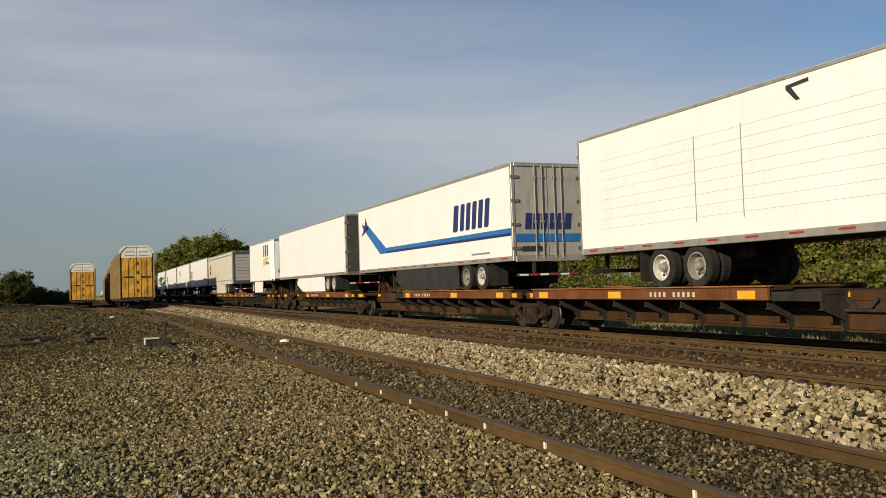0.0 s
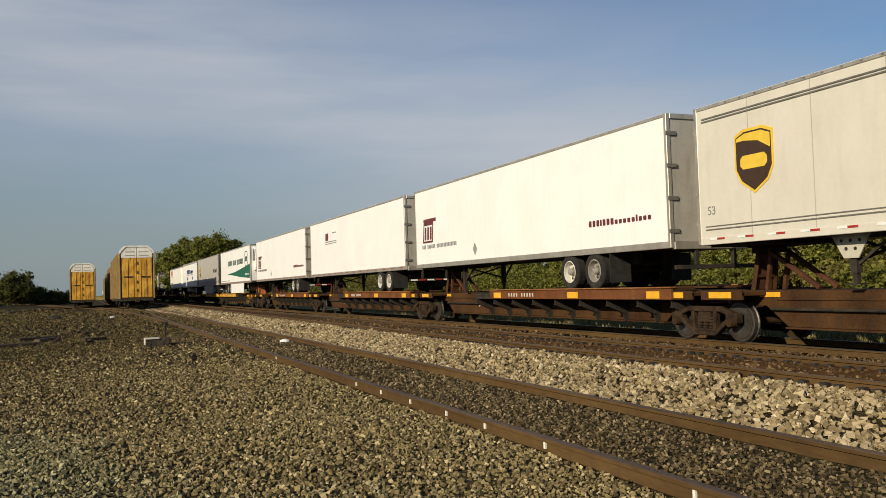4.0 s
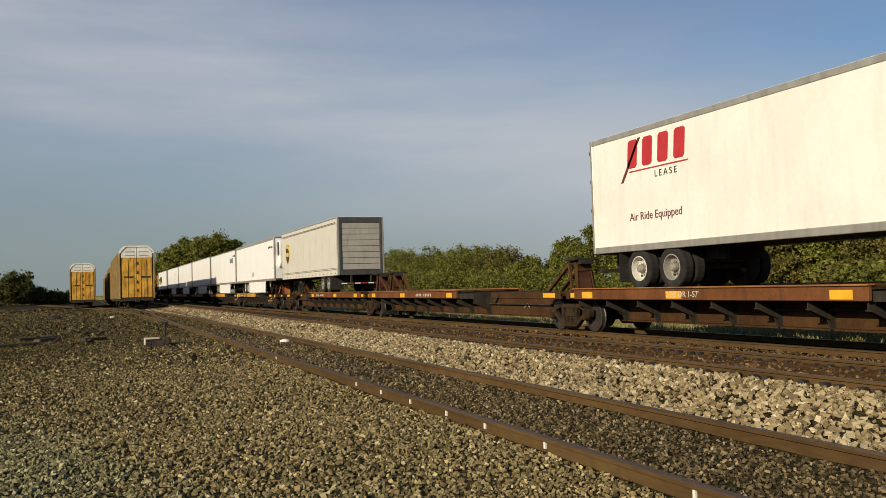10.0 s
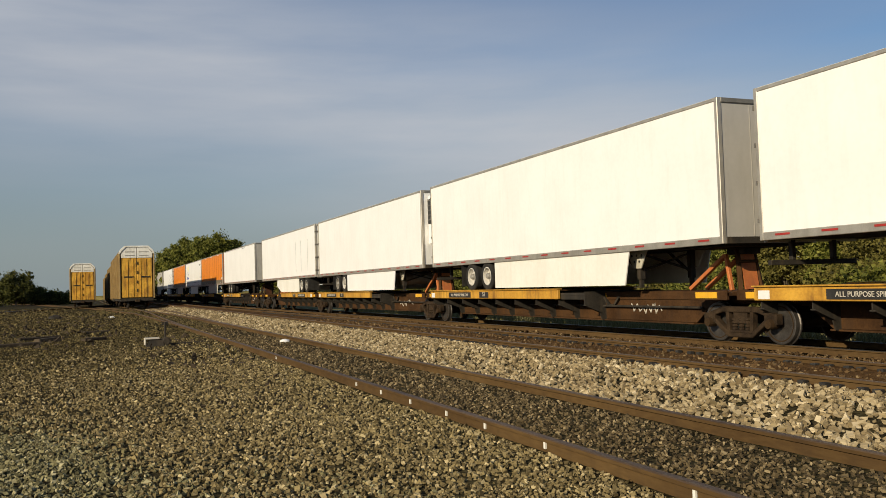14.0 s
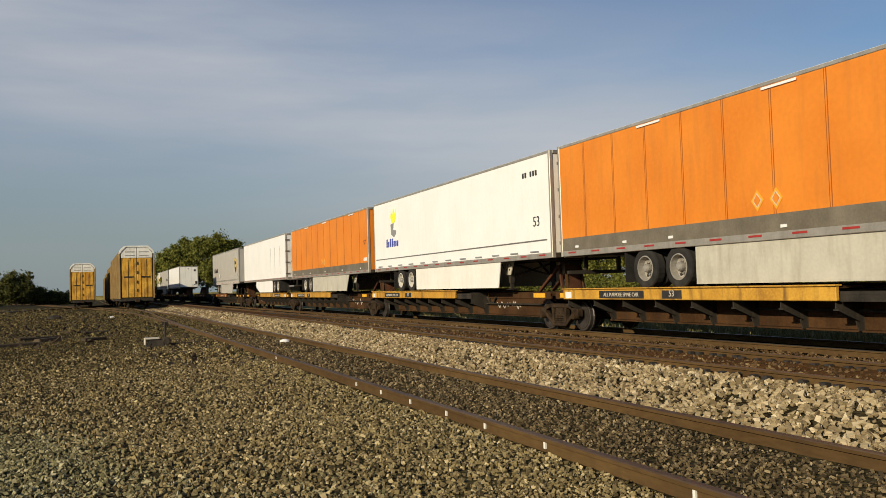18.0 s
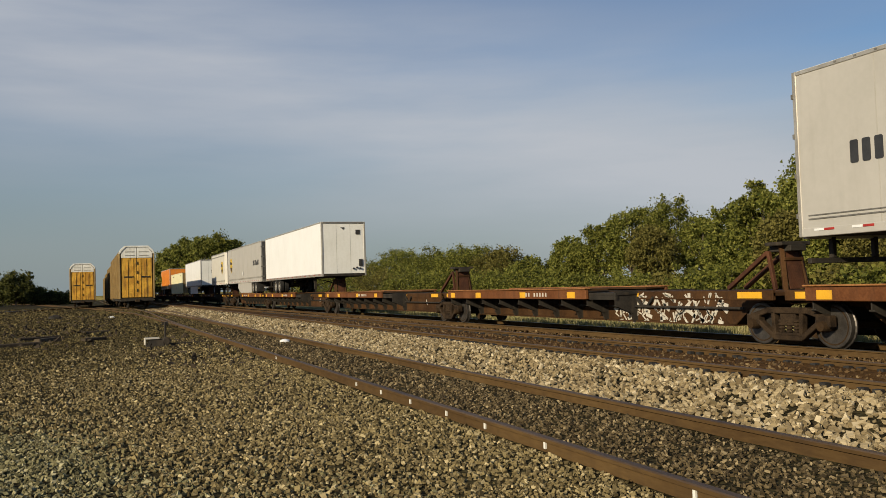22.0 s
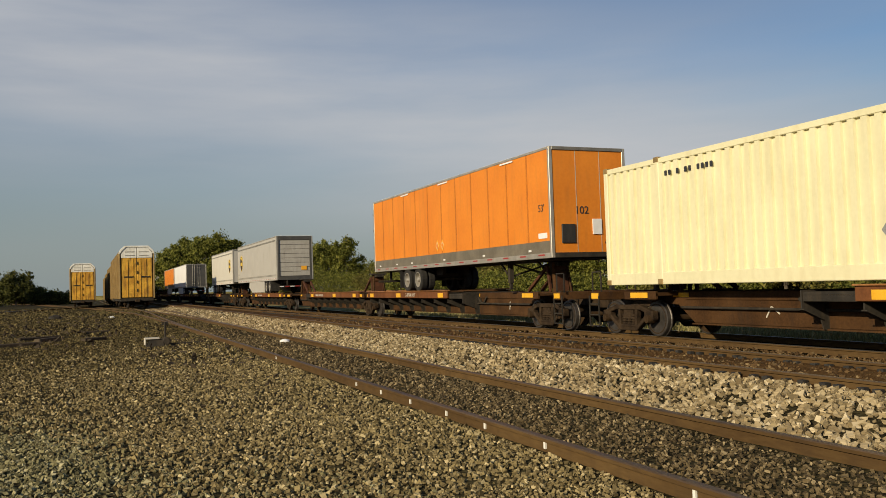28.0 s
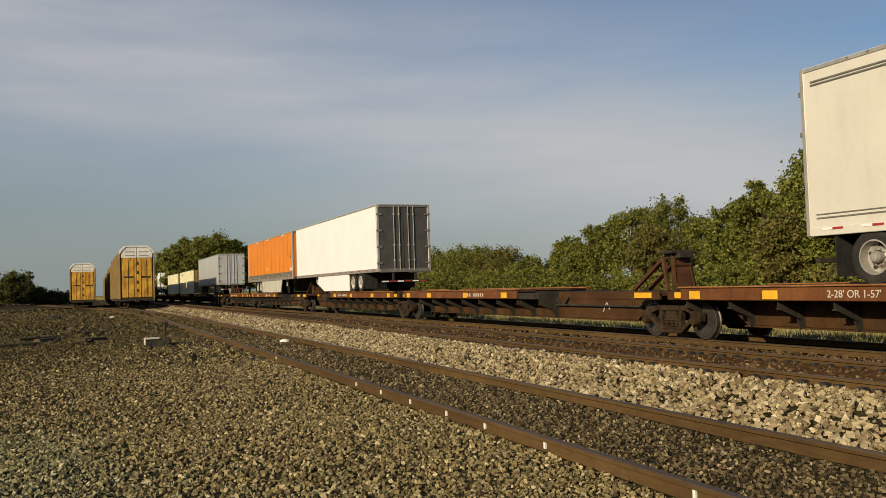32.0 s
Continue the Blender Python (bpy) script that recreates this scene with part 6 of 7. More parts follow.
F53 = 16.15
load(2.36, F53, "lead", "white", "long white trailer with scuffed walls on a spine car", m_first, front="white_old", slider=3.95)
load(22.44, F53, "trail", "white", "white trailer with blue stripe and grey rear doors", m_blue, doors="door_grey", skirt="black", flange=0.04, slider=3.1)
load(40.9, F53, "trail", "white", "plain white trailer with dark rear doors and white skirt", plain, doors="door_dark", skirt="white", slider=3.2)
load(59.9, 8.53, "lead", "white", "short white trailer with navy and amber emblem", m_pup, pup=True, skirt="white_old", front="white", chamfer=True, foot_rail=0.07, tape=False, rim="rim_white", top=5.07)
load(77.5, F53, "trail", "parcel", "pale greige parcel trailer with brown crest and roll-up door", m_crest_only, doors="door_grey", roll=True, band=True, skirt="parcel", seams=9, rim="rim_steel", slider=3.3, top=5.07)
load(94.6, F53, "trail", "white", "white trailer with maroon emblem and white doors", m_boxlogo, doors="door_grey", tape=False, slider=3.9)
load(111.95, F53, "trail", "white", "white trailer with small maroon emblem near the roof", m_smalllogo, doors="door_grey", slider=3)
load(129.3, F53, "trail", "white", "white trailer with boxed maroon emblem and grey doors", m_boxlogo, doors="door_grey", slider=3.2)
load(148.2, F53, "lead", "white", "white refrigerated trailer with green sweep and ring emblem", m_green, front="white", skirt="white", reefer=True, rim="rim_steel", slider=4.7)
load(166.3, F53, "trail", "beige", "greige parcel trailer with crest and dark rear doors", m_crest_trail, doors="door_dark", skirt="beige", band=False, seams=6, rim="rim_steel", slider=2.8)
load(183.75, F53, "trail", "white", "white trailer with navy lettering and blue discs", m_blue_dots, doors="door_grey", flange=0.14, tape=False, slider=2)
load(202.5, F53, "lead", "white_old", "aged white trailer with red slanting emblem", m_red, front="white_old", chamfer=True, flange=0.06, tape=False, slider=2.5, top=5.05)
load(243.2, 13.7, "trail", "parcel", "pale greige parcel trailer with roll-up door, no skirt", m_crest_only, doors="door_grey", roll=True, band=True, seams=8, rim="rim_steel", slider=2.7)
load(259.6, F53, "lead", "white", "white refrigerated trailer with two grey placards", m_mb, flange=0.13, front="white", skirt="white", reefer=True, slider=4.65)
load(276.4, 15.75, "lead", "white", "white refrigerated trailer with arched dark lettering", m_arch, top=5.12, front="white", skirt="white", reefer=True, rim="rim_white", slider=4.4)
load(293.2, F53, "lead", "white", "plain white trailer with grey front and white skirt", plain, front="beige", skirt="white_old", slider=4.05)
load(310.35, F53, "lead", "white", "plain white refrigerated trailer with slatted unit", plain, front="white", skirt="white", reefer=True, slider=4.2)
load(327.3, F53, "trail", "white", "plain white trailer with scratched walls, doors leading", m_tears, doors="white_old", skirt="white_old", slider=3.2)
load(346.4, F53, "lead", "white", "white trailer with torn roof edge and stained front", m_scuffed, front="door_grey", rim="rim_steel", slider=3.3)
load(363.7, F53, "lead", "orange", "orange trailer with pale skirt and metal lower wall", m_orange, front="orange", skirt="skirt_worn", seams=11, seam_mat="seam_orange", rim="rim_steel", slider=4.4)
load(380.3, F53, "lead", "white", "white trailer with yellow flame emblem", m_flame, front="white_old", skirt="white_old", slider=3.9)
load(397.4, F53, "lead", "orange", "orange trailer with grey skirt and dented panels", m_orange, front="orange", skirt="skirt_worn", seams=11, seam_mat="seam_orange", slider=4.0)
load(415.3, F53, "trail", "white", "plain white trailer with pale rear doors and skirt", m_tears, doors="white_old", skirt="white", slider=3.5)
load(434.3, F53, "lead", "beige", "greige parcel trailer with crest near its grey front", m_crest_lead, front="beige", skirt="beige", seams=8, rim="rim_steel", slider=4.2)
load(485.2, F53, "lead", "white", "white trailer with plain pale front wall", m_white_nose, front="white_old", rim="rim_steel", slider=3.75)
load(503.1, F53, "trail", "beige", "greige parcel trailer with dark rear doors and crest", m_crest_trail, doors="door_dark", skirt="beige", seams=7, rim="rim_steel", slider=3.3)
load(521.4, 9.1, "lead", "parcel", "short pale greige parcel trailer with chamfered front corners", m_crest_plain_lead, front="beige", pup=True, chamfer=True, band=True, rim="rim_steel")
load(540.0, F53, "lead", "white", "white trailer with two dark lines on its front", m_small, front="white_old", skirt="white", slider=4)
TRAIN.append((container("long cream ribbed steel container with brown doors"), 560.5))
load(579.4, F53, "lead", "orange", "orange trailer without skirt on dual wheels", m_orange_tall, front="orange", seams=11, seam_mat="seam_orange", rim="rim_steel", slider=4.7, top=5.31)
load(617.4, F53, "trail", "beige", "greige parcel trailer with roll-up door and skirt", m_crest_only, doors="door_grey", roll=True, band=True, skirt="beige", seams=6, rim="rim_steel", slider=3.45)
load(636.5, 13.7, "lead", "parcel", "pale greige parcel trailer with crest and grey front", m_crest_plain_lead, front="beige", band=True, rim="rim_steel", slider=2.0)
load(675.2, F53, "trail", "white", "white trailer with dark rear doors and white skirt", plain, doors="door_dark", skirt="white", slider=3.5)
load(692.5, F53, "lead", "orange", "orange trailer with pale skirt far down the train", m_orange, front="orange", skirt="skirt_worn", seams=11, seam_mat="seam_orange", slider=4.4)
load(725.6, F53, "trail", "silver", "silver-grey trailer with pale doors on the train", plain, doors="silver", rim="rim_steel")
for u in (747.2, 766.4):
    TRAIN.append((container("low cream container on a far spine car"), u))
load(798.5, F53, "lead", "white", "white trailer at the visible end of the train", plain)

# ================= parked car carriers =================
def auto_rack(label, x, y, z=Z1):
    """An enclosed tri-level car carrier seen from its doors, 27.4 m long."""
    T = thing("auto_rack", label, "railcar", "parked car carriers", at=(x, y, z - fall(x, y)))
    L, W = 27.4, 1.56
    bm = bmesh.new()
    prism(bm, [(-W, 0.95), (W, 0.95), (W, 5.22), (W - 0.12, 5.50), (1.05, 5.88), (-1.05, 5.88), (-W + 0.12, 5.50), (-W, 5.22)], "y", 0.3, L - 0.3)
    part("shell", bm, M["rack_side"], T, "grimy slatted steel sides and roof")
    for s in (-1, 1):
        for k in range(17):
            bm = bmesh.new()
            yy = 0.5 + k * (L - 1.0) / 16
            box(bm, min(s * W, s * (W + 0.07)), max(s * W, s * (W + 0.07)), yy - 0.07, yy + 0.07, 0.95, 5.38)
            part("side_post", bm, M["rack_side"], T)
    for s in (-1, 1):
        bm = bmesh.new()
        box(bm, min(s * 0.02, s * 1.38), max(s * 0.02, s * 1.38), 0.10, 0.30, 1.05, 4.80)
        d = part("end_door", bm, M["rack_yellow"], T, "faded yellow end door with rust stains", bevel=0.03)
        bm = bmesh.new()
        prism(bm, [(s * 0.02, 4.81), (s * 1.40, 4.81), (s * 1.42, 5.28), (s * 1.0, 5.82), (s * 0.02, 5.82)], "y", 0.06, 0.30)
        child("door_top", shape(bm, M["rack_white"], "door_top", bevel=0.02), d, label="pale galvanised door top")
        for k in range(2):
            bm = bmesh.new()
            xa = s * (0.30 + k * 0.50)
            box(bm, min(xa, xa + s * 0.05), max(xa, xa + s * 0.05), 0.06, 0.12, 1.1, 4.69)
            child("door_rib", shape(bm, M["rack_yellow"], "door_rib"), d)
        bm = bmesh.new()
        box(bm, min(s * 0.35, s * 1.15), max(s * 0.35, s * 1.15), 0.03, 0.1, 2.95, 3.07)
        child("door_bar", shape(bm, M["under"], "door_bar"), d)
        for k in range(2):
            bm = bmesh.new()
            box(bm, min(s * 0.2, s * 1.05), max(s * 0.2, s * 1.05), 0.03, 0.08, 5.02 + k * 0.34, 5.09 + k * 0.34)
            child("vent", shape(bm, M["alu"], "vent"), d)
        # solid dark strip that stands for the shade in the gap by the door
        bm = bmesh.new()
        box(bm, min(s * 1.39, s * 1.46), max(s * 1.39, s * 1.46), 0.2, 0.5, 1.0, 5.28)
        part("corner_shadow_gap", bm, M["under"], T, "dark gap beside the door")
        bm = bmesh.new()
        box(bm, min(s * 1.47, s * 1.60), max(s * 1.47, s * 1.60), 0.02, 0.5, 0.95, 5.32)
        part("corner_post", bm, M["rack_side"], T, "grimy brown corner post", bevel=0.02)
    bm = bmesh.new()
    for zz in (1.6, 2.4, 3.3, 4.2):
        box(bm, -0.045, 0.045, 0.02, 0.1, zz, zz + 0.26)
    part("latch_bar", bm, M["under"], T, "dark latches between the doors")
    bm = bmesh.new()
    prism(bm, [(-1.46, 5.22), (-1.62, 5.22), (-1.5, 5.55), (-1.08, 5.97), (1.08, 5.97), (1.5, 5.55), (1.62, 5.22), (1.46, 5.22), (1.36, 5.47), (0.98, 5.86), (-0.98, 5.86), (-1.36, 5.47)], "y", 0.0, 0.45)
    part("roof_hoop", bm, M["rack_white"], T, "pale roof hoop", bevel=0.02)
    bm = bmesh.new()
    box(bm, -1.45, 1.45, -0.1, L + 0.1, 0.72, 1.0)
    part("underframe", bm, M["under"], T, "dark underframe")
    bm = bmesh.new()
    box(bm, -0.2, 0.2, -1.0, 0.0, 0.6, 0.9)
    part("coupler", bm, M["truck"], T, bevel=0.04)
    for yy in (2.4, L - 2.4):
        bogie(T, yy)
    return T


r0 = auto_rack("parked yellow car carrier with white-topped doors heading a string", 4.5, 85.5)
for k in range(1, 4):
    q = copy_thing(r0, pose(4.5 + 0.2 * k, 85.5 + 28.6 * k, Z1 - fall(4.6, 85.5 + 28.6 * k)))
    q["label"] = "car carrier coupled behind in the same string"
r1 = auto_rack("parked yellow car carrier with white-topped doors on a second siding", -0.38, 124.0)
for k in range(1, 2):
    q = copy_thing(r1, pose(-0.38 + 0.3 * k, 124.0 + 28.6 * k, Z1 - fall(0, 124.0 + 28.6 * k)))
    q["label"] = "car carrier coupled behind on its siding"

# a further siding bending past the far carriers
for side in (-1, 1):
    rail("rail", [(-13.5 + 13.0 * t + 1.5 * t * t + side * HALF, 78 + 70 * t, -0.02 - fall(0, 78 + 70 * t)) for t in (0, 0.2, 0.4, 0.6, 0.8, 1.0, 1.2)], (M["rail"], M["rail_head"]), "polished rail of a further siding")
p, s = bed(-14, -1, ((80, 140, 0.6, 0.18),), 0.02)
scatter("far_stones", p, s, M["cinder_far"], "pale stones along a further siding")

# ================= trees =================
def leaf_mat(name, a, b, c):
    """Thin leaves: each island its own tone, with some light let through."""
    m = stones(name, [a, b, c, b], 0.7)
    n, l = m.node_tree.nodes, m.node_tree.links
    p = n["Principled BSDF"]
    thin, mix = n.new("ShaderNodeBsdfTranslucent"), n.new("ShaderNodeMixShader")
    mix.inputs["Fac"].default_value = 0.3
    l.new(p.inputs["Base Color"].links[0].from_socket, thin.inputs["Color"])
    l.new(p.outputs["BSDF"], mix.inputs[1])
    l.new(thin.outputs["BSDF"], mix.inputs[2])
    l.new(mix.outputs["Shader"], n["Material Output"].inputs["Surface"])
    return m


LEAF = [leaf_mat("leaf_green", (0.028, 0.036, 0.006), (0.110, 0.118, 0.018), (0.250, 0.240, 0.048)),
        leaf_mat("leaf_fresh", (0.034, 0.047, 0.007), (0.132, 0.142, 0.022), (0.290, 0.280, 0.062)),
        leaf_mat("leaf_olive", (0.038, 0.035, 0.008), (0.126, 0.110, 0.023), (0.240, 0.207, 0.055)),
        leaf_mat("leaf_shade", (0.020, 0.024, 0.006), (0.055, 0.060, 0.013), (0.14, 0.135, 0.032))]


def leaves(name, centres, radii, count, size, mat, parent):
    """A crown of many small bent leaf cards gathered in uneven clumps."""
    rng = np.random.default_rng(count + len(centres))
    pick = rng.choice(len(centres), count, p=np.array(radii) ** 2 / np.sum(np.array(radii) ** 2))
    c, r = np.array(centres)[pick], np.array(radii)[pick]
    d = rng.normal(size=(count, 3))
    d /= np.linalg.norm(d, axis=1)[:, None]
    pos = c + d * (r * np.minimum(1.55, 0.62 * np.abs(rng.normal(size=count)) + 0.12))[:, None] * np.array((1, 1, 0.9))
    a = rng.normal(size=(count, 3))
    a /= np.linalg.norm(a, axis=1)[:, None]
    b = np.cross(a, rng.normal(size=(count, 3)))
    b /= np.linalg.norm(b, axis=1)[:, None]
    s = size * (0.6 + 0.8 * rng.random(count))[:, None]
    a, b = a * s, b * s * 0.7
    v = np.stack([pos - a, pos + b * 0.8 + a * 0.3, pos + a * 0.5 - b * 0.8], 1).reshape(-1, 3)
    f = np.arange(count * 3, dtype=np.int32)
    me = bpy.data.meshes.new(name)
    me.vertices.add(len(v))
    me.vertices.foreach_set("co", v.reshape(-1))
    me.loops.add(len(f))
    me.loops.foreach_set("vertex_index", f)
    me.polygons.add(count)
    me.polygons.foreach_set("loop_start", np.arange(0, len(f), 3, dtype=np.int32))
    me.update(calc_edges=True)
    me.materials.append(mat)
    ob = new(name, me)
    if parent:
        ob.parent = parent
    return ob


def limb(bm, p, q, r0, r1, n=7):
    p, q = Vector(p), Vector(q)
    d = (q - p).normalized()
    s = d.cross(Vector((0.3, 0.8, 0.2))).normalized()
    t = d.cross(s)
    ra = [bm.verts.new(p + (s * math.cos(2 * math.pi * i / n) + t * math.sin(2 * math.pi * i / n)) * r0) for i in range(n)]
    rb = [bm.verts.new(q + (s * math.cos(2 * math.pi * i / n) + t * math.sin(2 * math.pi * i / n)) * r1) for i in range(n)]
    for i in range(n):
        j = (i + 1) % n
        bm.faces.new((ra[i], ra[j], rb[j], rb[i]))
    bm.faces.new(rb)


def tree(x, y, h, w, tone=0, count=2600, size=0.16, label="young leafy tree beyond the track", low=0.12, sparse=False):
    z = lay(x, y)
    T = thing("tree", label, "tree", "trees beyond the tracks", at=(x, y, z - 0.05))
    bm = bmesh.new()
    lean = Vector((random.uniform(-0.3, 0.3), random.uniform(-0.3, 0.3), 0))
    limb(bm, (0, 0, 0), lean * 0.5 + Vector((0, 0, h * 0.45)), 0.022 * h, 0.014 * h)
    limb(bm, lean * 0.5 + Vector((0, 0, h * 0.45)), lean + Vector((0, 0, h * 0.88)), 0.014 * h, 0.004 * h)
    cs, rs = [], []
    mid, up = Vector((0, 0, h * (0.5 + low * 0.4))), h * (0.5 - low * 0.42)
    fork = Vector((0, 0, h * max(0.06, low * 1.4)))
    for k in range(26):
        # main limbs sweep up and outwards to a domed, uneven crown
        a, e = 2.4 * k + random.uniform(-0.4, 0.4), math.asin(min(1.0, -0.75 + 1.75 * (k + 0.5) / 26))
        out = random.uniform(0.62, 0.98)
        c = mid + lean * 0.6 + Vector((math.cos(a) * math.cos(e) * w * 0.46 * out, math.sin(a) * math.cos(e) * w * 0.46 * out, math.sin(e) * up * out * 0.92))
        knee = fork.lerp(c, 0.45) + Vector((0, 0, h * 0.05))
        limb(bm, fork.lerp(mid, random.uniform(0, 0.5)), knee, 0.006 * h, 0.004 * h, 6)
        limb(bm, knee, c, 0.004 * h, 0.0014 * h, 6)
        cs.append(tuple(c))
        rs.append(w * random.uniform(0.14, 0.21))
        for _ in range(3):
            way = Vector((random.gauss(0, 0.6), random.gauss(0, 0.6), random.uniform(-0.2, 1.0))) + (c - mid).normalized() * 0.6
            c2 = c + way.normalized() * w * random.uniform(0.10, 0.19)
            cs.append(tuple(c2))
            rs.append(w * random.uniform(0.05, 0.11))
            limb(bm, c, c2 + way.normalized() * w * 0.03, 0.0028 * h, 0.0008 * h, 5)
    part("trunk", bm, M["bark"], T, "grey-brown trunk and limbs")
    leaves("crown", cs, rs, count, size, LEAF[tone], T)
    return T


